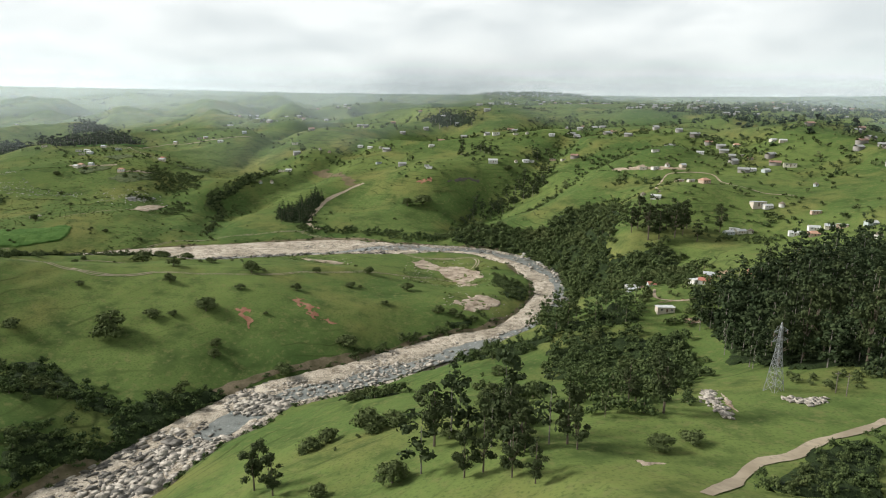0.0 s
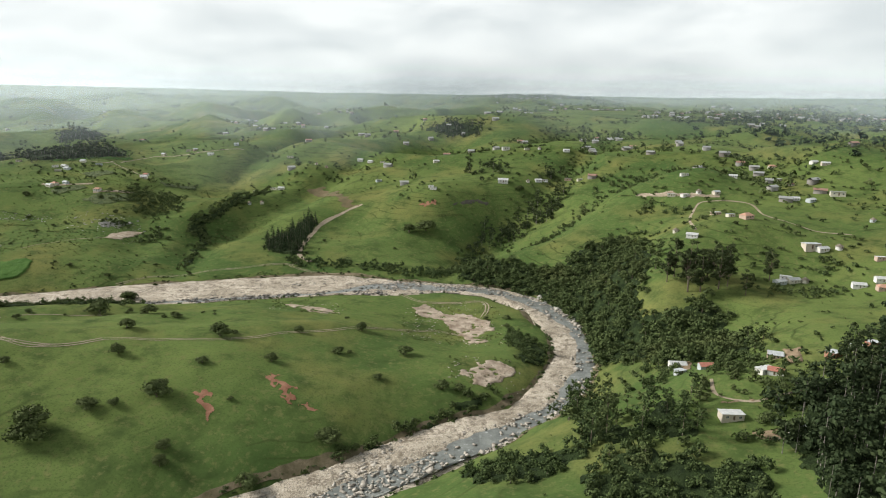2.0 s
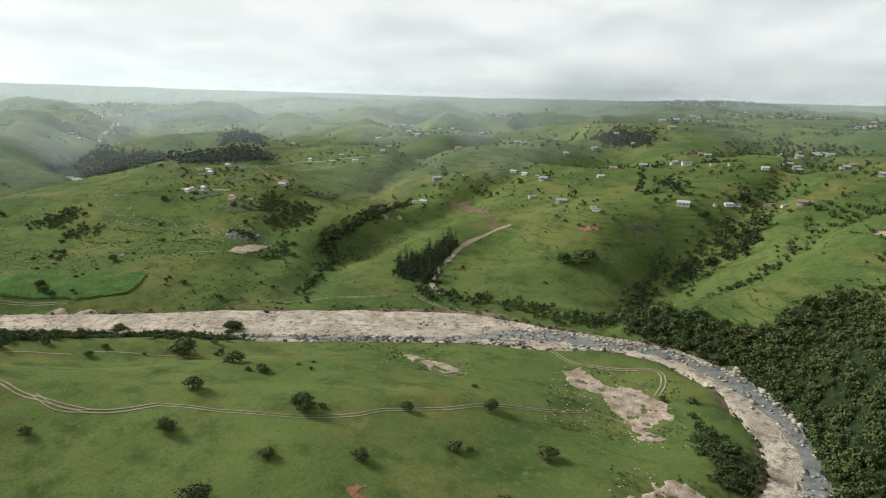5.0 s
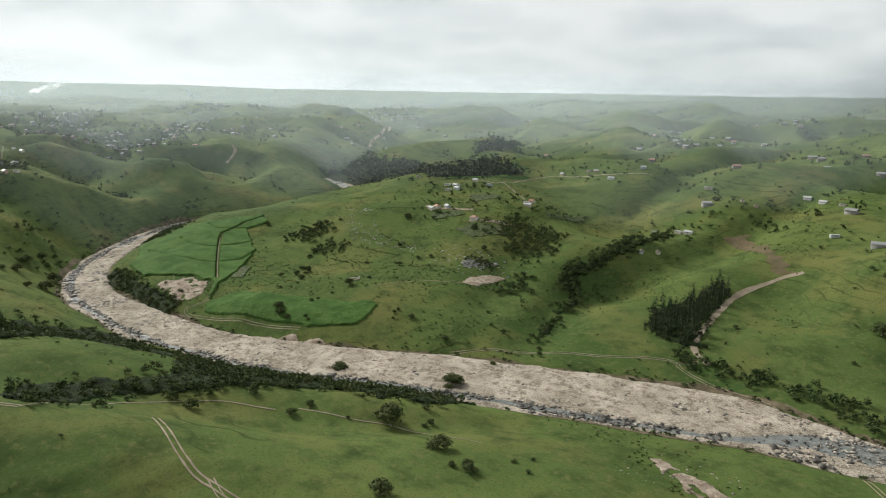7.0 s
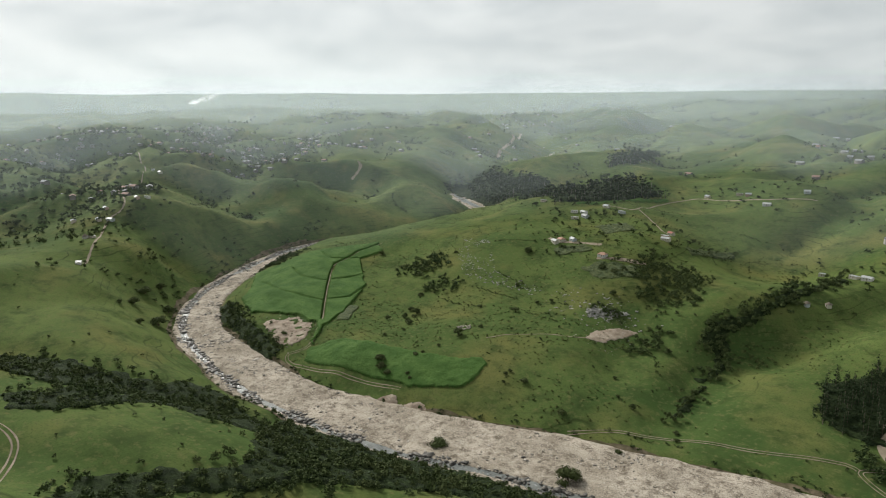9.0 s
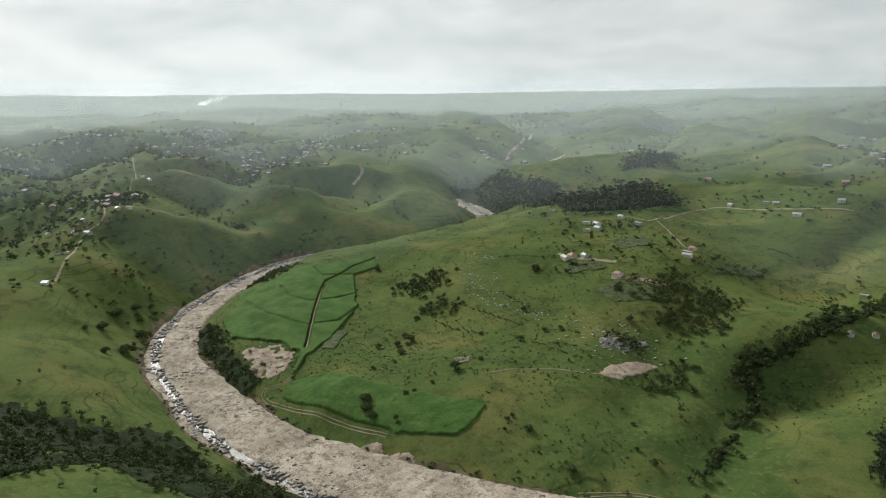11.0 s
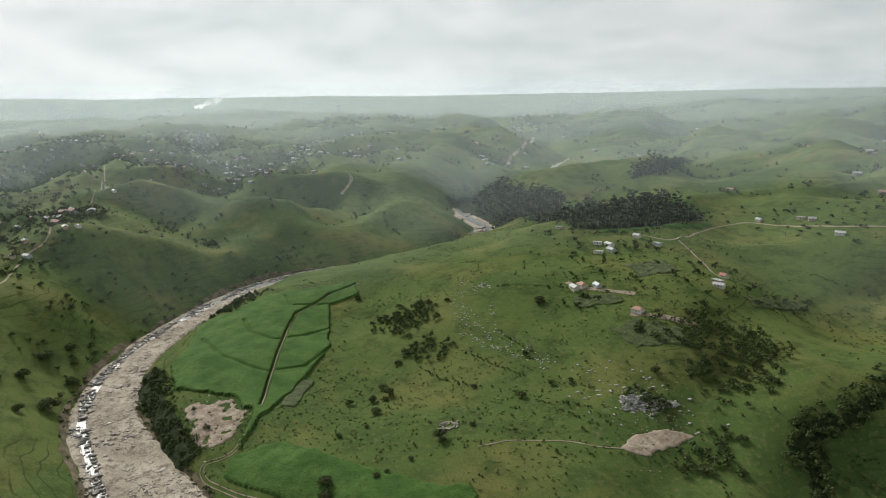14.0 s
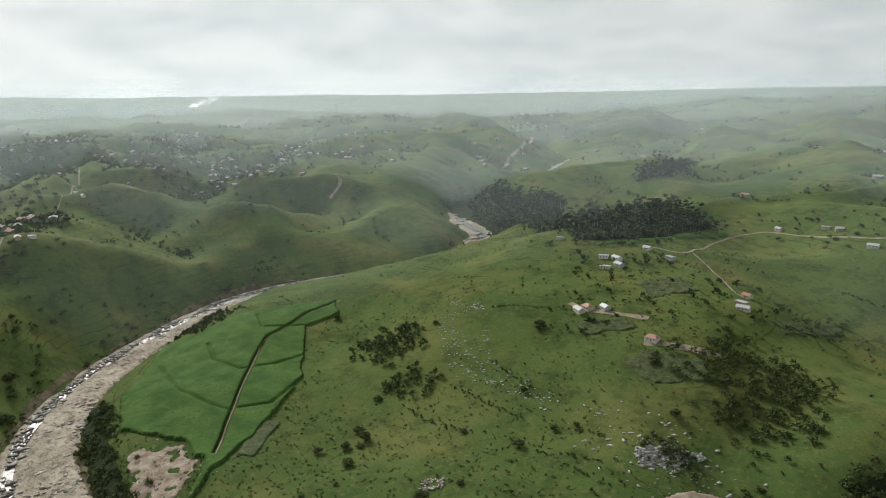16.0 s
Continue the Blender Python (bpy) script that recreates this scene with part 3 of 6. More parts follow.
THICKETS['gully_main'] = [(-164, 454), (-168, 476), (-170, 507), (-174, 524), (-185, 525), (-187, 534), (-178, 554), (-173, 574), (-163, 595), (-161, 655), (-151, 630), (-158, 589), (-168, 564), (-172, 546), (-175, 534), (-167, 520), (-165, 496), (-160, 464)]
THICKETS['gully_orchard'] = [(-173, 531), (-169, 541), (-151, 544), (-150, 534), (-169, 528)]
THICKETS['slope_thicket'] = [(-250, 574), (-249, 599), (-231, 587), (-214, 591), (-206, 576), (-202, 556), (-201, 545), (-212, 554), (-208, 532), (-223, 545), (-234, 552)]
THICKETS['slope_thicket_low'] = [(-211, 495), (-208, 510), (-205, 526), (-194, 512), (-191, 498), (-202, 494)]
THICKETS['gully_lower'] = [(-189, 538), (-180, 552), (-173, 572), (-169, 615), (-161, 584), (-172, 565), (-177, 544), (-171, 534), (-167, 515), (-168, 494), (-173, 497), (-173, 520), (-180, 528)]
THICKETS['hill_thicket'] = [(-383, 500), (-387, 518), (-373, 531), (-355, 526), (-351, 512), (-365, 500)]
THICKETS['hill_thicket_low'] = [(-348, 490), (-346, 499), (-331, 509), (-326, 500), (-337, 488)]
THICKETS['hill_rim'] = [(-266, 560), (-248, 570), (-235, 557), (-248, 546)]
THICKETS['farm_garden'] = [(-248, 614), (-248, 641), (-232, 667), (-223, 654), (-232, 626)]
THICKETS['left_slope_a'] = [(-541, 404), (-551, 428), (-547, 447), (-528, 412), (-506, 399), (-502, 381), (-511, 378)]
THICKETS['left_slope_b'] = [(-481, 356), (-487, 371), (-477, 383), (-469, 375), (-470, 360)]
THICKETS['left_slope_c'] = [(-546, 454), (-562, 477), (-550, 487), (-536, 468), (-522, 451), (-503, 428), (-514, 429)]
THICKETS['left_slope_d'] = [(-481, 385), (-508, 427), (-484, 424), (-455, 392), (-420, 367), (-429, 363)]
THICKETS['left_gully'] = [(-576, 552), (-590, 583), (-601, 607), (-585, 591), (-577, 569)]
THICKETS['valley_wood_a'] = [(-711, 869), (-732, 942), (-586, 864), (-550, 877), (-382, 667), (-476, 735), (-608, 814), (-666, 836)]
THICKETS['valley_wood_b'] = [(-377, 661), (-467, 787), (-454, 850), (-351, 767), (-338, 773), (-329, 744), (-342, 676), (-364, 650)]
THICKETS['valley_wood_c'] = [(-517, 948), (-544, 1050), (-610, 1242), (-562, 1170), (-493, 966)]
THICKETS['plantation_hill'] = [(-34, 949), (5, 964), (43, 940), (42, 911), (-3, 929)]
THICKETS['town_trees_right'] = [(282, 876), (498, 1188), (1831, 3394), (1202, 1890), (345, 537), (260, 514), (271, 712)]
THICKETS['town_left'] = [(-844, 373), (-1150, 478), (-1111, 598), (-733, 469), (-590, 424), (-557, 380), (-544, 346), (-653, 352), (-704, 340)]
THICKETS['town_belt'] = [(-1120, 600), (-1230, 740), (-1500, 1030), (-1430, 1150), (-1330, 1000), (-1130, 720)]
THICKETS['farm_trees_mid'] = [(-143, 672), (-125, 691), (-91, 683), (-81, 646), (-115, 667)]
THICKETS['gum_belt'] = [(13, 641), (32, 666), (49, 655), (42, 619), (19, 611)]
THICKETS['gum_belt_b'] = [(65, 617), (87, 636), (100, 635), (95, 620), (72, 615)]
THICKETS['village_low'] = [(37, 270), (49, 279), (50, 255), (44, 227), (51, 222), (58, 230), (65, 232), (66, 222), (68, 215), (66, 209), (35, 218), (37, 229)]
THICKETS['village_a'] = [(67, 268), (75, 284), (82, 281), (76, 260), (67, 247)]
THICKETS['village_b'] = [(93, 272), (103, 271), (95, 246), (84, 231), (78, 233), (87, 257)]
THICKETS['village_c'] = [(88, 230), (97, 231), (103, 227), (97, 215), (84, 219)]
THICKETS['village_d'] = [(76, 214), (86, 214), (93, 210), (91, 206), (72, 209)]
THICKETS['village_top'] = [(70, 306), (97, 294), (103, 264), (101, 260), (87, 276), (68, 291)]
THICKETS['forest_east'] = [(90, 312), (102, 331), (116, 334), (114, 316), (113, 290), (104, 269), (84, 291)]
THICKETS['hedge_east'] = [(142, 351), (175, 342), (170, 333), (135, 337)]
HOUSES_EAST = [(75, 218, 9.2), (88, 210, 6.7), (105, 258, 7.1), (93, 239, 3.7), (95, 237, 4.3), (83, 257, 5.7), (76, 260, 4.7), (101, 226, 4.9), (151, 433, 8.4), (151, 413, 7.4), (157, 407, 11.0), (122, 411, 6.0), (124, 392, 5.1), (177, 378, 13.6), (181, 375, 7.1), (189, 375, 7.1), (152, 354, 5.4), (159, 356, 6.0), (164, 355, 5.5), (171, 486, 8.1), (161, 489, 7.4), (145, 493, 8.1), (152, 488, 7.3), (227, 525, 10.9), (227, 506, 8.1), (213, 470, 7.5), (220, 464, 9.7), (239, 470, 15.4), (259, 540, 7.0), (262, 530, 8.7), (199, 530, 5.8), (159, 513, 8.5), (239, 559, 5.4)]
HOUSES_EAST_MORE = [(45, 607, 15.1), (66, 613, 4.5), (75, 617, 6.4), (81, 619, 6.4), (100, 620, 6.4), (107, 606, 4.5), (-11, 578, 5.0), (118, 249, 6.1), (126, 251, 4.3), (132, 253, 3.9), (170, 258, 7.8), (103, 227, 6.4), (124, 192, 6.7), (229, 416, 4.0), (199, 358, 4.8), (157, 359, 6.6), (180, 341, 6.5), (185, 332, 7.0), (189, 340, 6.5), (194, 335, 5.9), (198, 331, 4.5), (195, 298, 6.6), (205, 320, 4.5), (79, 271, 6.3)]
HOUSES_NORTH = [(-151, 642, 6.1), (-171, 655, 5.4), (-144, 640, 6.0), (-156, 584, 4.7), (-148, 591, 5.5), (-256, 623, 8.1), (-339, 640, 5.0), (-332, 642, 6.9), (-307, 574, 7.0), (-158, 738, 11.2), (-126, 708, 5.8), (-116, 705, 4.8), (-13, 582, 4.4), (-60, 645, 3.4), (-89, 748, 5.1), (-77, 734, 5.9), (-64, 721, 5.8), (-11, 691, 4.6), (54, 698, 13.0), (73, 690, 7.3), (84, 687, 6.4), (107, 676, 5.4)]
HOUSES_WEST = [(-305, 578, 5.0), (-298, 581, 4.9), (-267, 568, 6.3), (-260, 638, 5.0), (-253, 618, 6.3), (-326, 635, 5.7), (-330, 628, 7.1), (-311, 660, 6.6), (-378, 653, 7.0), (-327, 664, 6.0), (-272, 772, 4.4), (-263, 766, 6.0), (-301, 777, 5.4), (-238, 739, 6.4), (-219, 763, 7.4), (-600, 370, 9.5), (-581, 382, 7.5), (-577, 389, 4.2), (-597, 393, 6.9), (-544, 361, 7.7), (-543, 365, 5.4), (-678, 439, 7.1), (-660, 437, 7.9), (-591, 423, 6.9), (-673, 433, 5.0), (-594, 416, 5.2), (-749, 490, 8.0), (-740, 493, 7.9), (-493, 341, 8.0)]
TRACK_SPIT = [(-189, 280, 1.7), (-175, 275, 1.7), (-158, 269, 1.7), (-147, 269, 1.7), (-139, 270, 1.7), (-131, 273, 1.7), (-122, 282, 1.7)]
PATH_SPIT = [(-122, 282, 1.7), (-107, 286, 1.7), (-85, 292, 1.7), (-72, 300, 1.7), (-63, 310, 1.7), (-48, 322, 1.7), (-38, 332, 1.7), (-22, 343, 1.7), (-14, 350, 1.7), (-4, 357, 1.7), (7, 354, 1.7)]
TRACK_SPIT_B = [(-151, 270, 1.2), (-145, 268, 1.2), (-140, 268, 1.2), (-133, 272, 1.2)]
TRACK_LOOP = [(-24, 411, 1.5), (-16, 400, 1.5), (-7, 397, 1.5), (7, 397, 1.5), (17, 399, 1.5), (21, 396, 1.5), (21, 386, 1.5), (18, 376, 1.5)]
TRACK_FORD = [(-90, 470, 1.3), (-97, 464, 1.3), (-83, 455, 1.3), (-62, 451, 1.3), (-50, 443, 1.3), (-45, 429, 1.3)]
ROAD_HILL = [(-85, 470, 1.6), (-94, 479, 1.6), (-97, 496, 1.6), (-97, 538, 1.6), (-92, 563, 1.6), (-79, 583, 1.6), (-68, 591, 1.6)]
TRACK_SPIT_C = [(-177, 322, 1.0), (-164, 329, 1.0), (-150, 338, 1.0), (-121, 344, 1.0)]
TRACK_NEAR = [(-283, 251, 2.0), (-272, 255, 2.0), (-262, 256, 2.0), (-253, 253, 2.0), (-237, 246, 2.0), (-220, 244, 2.0), (-211, 248, 2.0), (-206, 253, 2.0)]
TRACK_RIDGE = [(-206, 253, 1.2), (-211, 275, 1.2), (-202, 295, 1.2), (-195, 305, 1.2), (-186, 312, 1.2), (-181, 316, 1.2)]
ROAD_NEAR = [(35, 80, 1.0), (40, 85, 1.0), (49, 95, 1.0), (56, 98, 1.0), (63, 103, 1.0), (71, 107, 1.0), (81, 113, 1.0)]
TRACK_FIELD = [(-260, 400, 1.3), (-278, 395, 1.3), (-294, 391, 1.3), (-316, 386, 1.3), (-327, 385, 1.3), (-333, 388, 1.3), (-329, 396, 1.3), (-335, 406, 1.3), (-349, 420, 1.3)]
TRACK_FIELD_B = [(-349, 420, 1.0), (-371, 437, 1.0), (-411, 469, 1.0), (-427, 484, 1.0), (-440, 515, 1.0), (-439, 536, 1.0)]
TRACK_FAR_BANK = [(-187, 423, 1.4), (-169, 436, 1.4), (-151, 447, 1.4), (-131, 453, 1.4), (-114, 461, 1.4), (-102, 466, 1.4), (-98, 465, 1.4)]
PATH_CREST = [(-308, 679, 0.55), (-296, 670, 0.55), (-279, 653, 0.55), (-268, 641, 0.55), (-260, 635, 0.55)]
ROAD_CREST = [(-328, 668, 0.65), (-310, 678, 0.65), (-318, 723, 0.65), (-317, 762, 0.65), (-297, 772, 0.65), (-245, 751, 0.65), (-209, 755, 0.65)]
ROAD_TOWN = [(-496, 345, 0.7), (-511, 353, 0.7), (-539, 368, 0.7), (-578, 388, 0.7), (-596, 407, 0.7), (-675, 431, 0.7), (-764, 487, 0.7), (-922, 541, 0.7), (-1053, 585, 0.7)]
ROAD_FAR = [(-843, 1116, 3.0), (-931, 1244, 3.0), (-973, 1317, 3.0), (-1198, 1611, 3.0)]
PATH_FAR_RIDGE = [(-735, 727, 2.0), (-736, 742, 2.0), (-752, 747, 2.0)]
ROAD_EAST = [(204, 391, 0.65), (186, 402, 0.65), (181, 436, 0.65), (184, 468, 0.65), (164, 477, 0.65), (152, 469, 0.65), (135, 428, 0.65), (128, 399, 0.65)]
PATH_YARD = [(78, 240, 0.5), (76, 230, 0.5), (83, 224, 0.5), (90, 225, 0.5), (97, 226, 0.5), (103, 227, 0.5)]
YARD_C = [(79, 273, 0), (85, 275, 0), (82, 263, 0), (77, 262, 0)]
YARD_D = [(110, 263, 0), (115, 260, 0), (109, 248, 0), (102, 246, 0)]
BARE_BIG = [(-18, 390, 0), (-11, 394, 0), (0, 385, 0), (11, 381, 0), (19, 373, 0), (24, 364, 0), (22, 358, 0), (16, 349, 0), (19, 342, 0), (15, 336, 0), (9, 341, 0), (7, 353, 0), (0, 363, 0), (-1, 373, 0), (-12, 376, 0)]
BARE_SMALL = [(4, 293, 0), (12, 307, 0), (22, 312, 0), (27, 306, 0), (24, 295, 0), (17, 288, 0), (11, 288, 0)]
BARE_STREAK = [(-83, 379, 0), (-78, 381, 0), (-53, 370, 0), (-53, 364, 0), (-59, 361, 0)]
SCAR_A = [(-81, 254, 0), (-77, 256, 0), (-70, 249, 0), (-70, 244, 0), (-71, 240, 0), (-72, 240, 0), (-75, 246, 0)]
SCAR_B = [(-62, 272, 0), (-58, 273, 0), (-52, 264, 0), (-48, 259, 0), (-51, 257, 0), (-57, 264, 0)]
SCAR_C = [(-49, 261, 0), (-40, 256, 0), (-41, 253, 0), (-45, 254, 0)]
SAND_PIT = [(-379, 400, 0), (-365, 414, 0), (-349, 413, 0), (-336, 401, 0), (-337, 395, 0), (-347, 391, 0), (-362, 394, 0)]
QUARRY = [(-222, 485), (-224, 495), (-221, 504), (-214, 513), (-209, 515), (-211, 506), (-214, 491), (-218, 486)]
PATH_QUARRY = [(-258, 454, 0.6), (-255, 459, 0.6), (-251, 465, 0.6), (-238, 475, 0.6), (-228, 480, 0.6), (-221, 486, 0.6)]
RUIN = [(-279, 457), (-276, 460), (-274, 457), (-277, 454)]
MUD_BANK = [(-286, 386, 0), (-261, 396, 0), (-237, 402, 0), (-234, 396, 0), (-255, 391, 0), (-280, 385, 0)]
DARK_FIELD = [(-4, 564, 0), (15, 575, 0), (38, 584, 0), (31, 576, 0), (-1, 560, 0)]
ORANGE_BANK = [(-20, 563, 0), (-4, 565, 0), (-6, 560, 0), (-18, 558, 0)]
BURNT_SLOPE = [(-128, 646, 0), (-110, 666, 0), (-77, 602, 0), (-68, 589, 0), (-80, 584, 0), (-107, 633, 0)]
CANE_A = [(-397, 403, 0), (-430, 414, 0), (-443, 428, 0), (-482, 452, 0), (-472, 462, 0), (-468, 492, 0), (-443, 535, 0), (-427, 527, 0), (-428, 507, 0), (-378, 473, 0), (-356, 445, 0), (-341, 418, 0), (-329, 401, 0), (-329, 398, 0), (-346, 415, 0), (-355, 415, 0), (-367, 416, 0)]
CANE_B = [(-328, 398, 0), (-315, 411, 0), (-285, 419, 0), (-253, 431, 0), (-246, 437, 0), (-240, 436, 0), (-237, 427, 0), (-237, 417, 0), (-260, 401, 0), (-279, 395, 0), (-318, 387, 0)]
TERRACE_FIELD = [(-364, 650, 0), (-342, 676, 0), (-328, 759, 0), (-320, 751, 0), (-334, 664, 0)]
PYLON_SPOT = [(69, 131, 0)]
POLES = [(80, 128), (81, 126)]
RUBBLE_A = [(58, 137, 0), (55, 128, 0), (54, 122, 0), (53, 116, 0)]
RUBBLE_B = [(69, 125, 0), (71, 123, 0), (75, 124, 0)]
BARE_YARD = [(60, 140, 0), (60, 136, 0), (57, 121, 0), (56, 116, 0), (55, 116, 0), (56, 126, 0)]
BARE_NEAR = [(30, 95, 0), (35, 95, 0), (36, 93, 0), (31, 92, 0)]
YARD_A = [(74, 227, 0), (86, 225, 0), (92, 227, 0), (84, 223, 0), (74, 225, 0)]
YARD_B = [(75, 213, 0), (86, 211, 0), (87, 207, 0), (78, 208, 0)]
TERRACE_YARD = [(127, 511, 0), (156, 493, 0), (174, 484, 0), (154, 484, 0), (129, 505, 0)]
SMOKE_SPOT = [(-3522, 1750, 0)]
BANK_LINES = [[(-326, 487), (-306, 485), (-285, 489)], [(-257, 495), (-244, 499)], [(-270, 506), (-251, 512)], [(-315, 525), (-291, 521)], [(-249, 612), (-234, 630), (-223, 654)], [(-239, 693), (-223, 692), (-211, 700)], [(-193, 498), (-182, 484)], [(-396, 581), (-379, 589)], [(-318, 505), (-281, 503)], [(-266, 493), (-236, 490)], [(-18, 550), (0, 553), (22, 564)], [(-344, 556), (-313, 573)], [(-171, 434), (-150, 442)], [(-172, 541), (-157, 551)], [(-18, 572), (18, 581), (41, 590)], [(136, 378), (151, 371), (168, 365)], [(115, 464), (113, 416), (118, 383)], [(162, 397), (179, 389)], [(120, 522), (138, 488)]]
GARDENS = [[(-271, 548), (-265, 563), (-245, 569), (-236, 562), (-250, 545)], [(-305, 614), (-295, 640), (-275, 624), (-285, 600)], [(-243, 623), (-230, 664), (-223, 654), (-234, 616)], [(-305, 567), (-286, 579), (-275, 573), (-292, 559)]]
YARD_STRIP_A = [(-315, 578, 1.6), (-305, 577, 1.6), (-292, 579, 1.6), (-277, 582, 1.6)]
YARD_STRIP_B = [(-269, 565, 1.8), (-259, 569, 1.8), (-250, 573, 1.8), (-243, 577, 1.8)]
YARD_STRIP_C = [(127, 511, 1.2), (141, 497, 1.2), (155, 488, 1.2), (172, 482, 1.2)]
BEND_BANK = [(31, 427, 0), (49, 418, 0), (64, 381, 0), (66, 359, 0), (61, 373, 0), (49, 393, 0), (39, 405, 0)]
CANE_ROW_A = [(-442, 460, 0.8), (-422, 454, 0.8), (-403, 457, 0.8), (-399, 472, 0.8), (-401, 492, 0.8)]
CANE_ROW_B = [(-444, 437, 0.8), (-406, 430, 0.8), (-384, 434, 0.8), (-374, 437, 0.8), (-367, 452, 0.8), (-378, 473, 0.8)]
CANE_ROW_C = [(-458, 495, 0.8), (-439, 488, 0.8), (-435, 495, 0.8), (-421, 519, 0.8)]
OUTCROP = [(-239, 511, 0), (-237, 519, 0), (-226, 527, 0), (-222, 525, 0), (-228, 510, 0), (-234, 505, 0)]
ROCKY_SLOPE = [(-380, 556, 0), (-352, 561, 0), (-315, 525, 0), (-271, 522, 0), (-254, 525, 0), (-262, 511, 0), (-297, 513, 0), (-324, 510, 0), (-345, 523, 0)]

# ---------------------------------------------------------------- more materials
def leaf_material(name, dark, light, yellow):
    m, t, b = material(name, 0.75)
    geo, info = t.nodes.new("ShaderNodeNewGeometry"), t.nodes.new("ShaderNodeObjectInfo")
    c = blend(t, geo.outputs["Random Per Island"], dark, light)
    c = noise_mix(t, c, yellow, 0.05, 0.50, 0.72, seed=11.0)
    r = t.nodes.new("ShaderNodeMapRange")
    r.inputs["To Min"].default_value, r.inputs["To Max"].default_value = 0.0, 0.5
    t.links.new(info.outputs["Random"], r.inputs["Value"])
    c = blend(t, r.outputs[0], c, yellow)
    t.links.new(c, b.inputs["Base Color"])
    b.inputs["Specular IOR Level"].default_value = 0.05
    return m


LEAF = leaf_material("bush_leaves", (0.028, 0.048, 0.019), (0.086, 0.120, 0.044), (0.090, 0.108, 0.042))
GUM_LEAF = leaf_material("gum_leaves", (0.022, 0.036, 0.017), (0.046, 0.064, 0.029), (0.054, 0.068, 0.028))
PINE_LEAF = leaf_material("pine_needles", (0.016, 0.029, 0.014), (0.040, 0.062, 0.028), (0.042, 0.058, 0.026))
CANE = plain("sugar_cane_leaves", (0.048, 0.106, 0.023), (0.088, 0.160, 0.040), 0.10, 0.85, (1.6, 1.0, 0.6), 0.05)
BARK = plain("bark", (0.07, 0.05, 0.035), (0.2, 0.17, 0.13), 1.5, 0.9, (4.0, 0.5, 0.05))
GUM_BARK = plain("pale_gum_bark", (0.13, 0.115, 0.10), (0.26, 0.235, 0.21), 1.2, 0.85, (3.0, 0.4, 0.05))
BARE = plain("bare_pale_soil", (0.19, 0.140, 0.10), (0.46, 0.385, 0.305), 0.22, 0.95, (0.9, 1.0, 0.8))
QUARRY_SOIL = plain("quarry_soil", (0.27, 0.205, 0.145), (0.50, 0.42, 0.33), 0.3, 0.95, (1.0, 0.8, 0.5))
RED_SOIL = plain("red_eroded_soil", (0.19, 0.085, 0.048), (0.29, 0.15, 0.095), 0.3, 0.95, (1.0, 0.8, 0.4))
DARK_SOIL = plain("ploughed_dark_soil", (0.045, 0.042, 0.035), (0.085, 0.078, 0.06), 0.15, 0.95, (1.2, 0.6, 0.3))


def part(name, bm, mat, parent=None, label="", smooth=False):
    """Links a bmesh as one mesh object under its thing or part."""
    me = bpy.data.meshes.new(name)
    bm.to_mesh(me)
    bm.free()
    me.materials.append(mat)
    if smooth:
        me.polygons.foreach_set("use_smooth", np.ones(len(me.polygons), bool))
    ob = new(name, me)
    ob.parent = parent
    return tagged(ob, label)


def raw_mesh(name, verts, faces, mats, slots=None, smooth=False):
    """A mesh from arrays of vertices and of equal-sided faces."""
    me = bpy.data.meshes.new(name)
    verts, faces = np.asarray(verts, np.float32), np.asarray(faces, np.int32)
    k = faces.shape[1]
    me.vertices.add(len(verts))
    me.vertices.foreach_set("co", verts.ravel())
    me.loops.add(faces.size)
    me.loops.foreach_set("vertex_index", faces.ravel())
    me.polygons.add(len(faces))
    me.polygons.foreach_set("loop_start", np.arange(0, faces.size, k, dtype=np.int32))
    for m in mats:
        me.materials.append(m)
    if slots is not None:
        me.polygons.foreach_set("material_index", np.asarray(slots, np.int32))
    if smooth:
        me.polygons.foreach_set("use_smooth", np.ones(len(faces), bool))
    me.update(calc_edges=True)
    me.validate()
    return me


# ---------------------------------------------------------------- plants
def ico(level):
    bm = bmesh.new()
    bmesh.ops.create_icosphere(bm, subdivisions=level, radius=1)
    v = np.array([p.co[:] for p in bm.verts])
    f = np.array([[p.index for p in q.verts] for q in bm.faces])
    bm.free()
    return v, f


ICO = {1: ico(1), 2: ico(2)}
ICO[0] = (np.array([(1, 0, 0), (0, 1, 0), (-1, 0, 0), (0, -1, 0), (0, 0, 1), (0, 0, -1)], float), np.array([(0, 1, 4), (1, 2, 4), (2, 3, 4), (3, 0, 4), (1, 0, 5), (2, 1, 5), (3, 2, 5), (0, 3, 5)]))


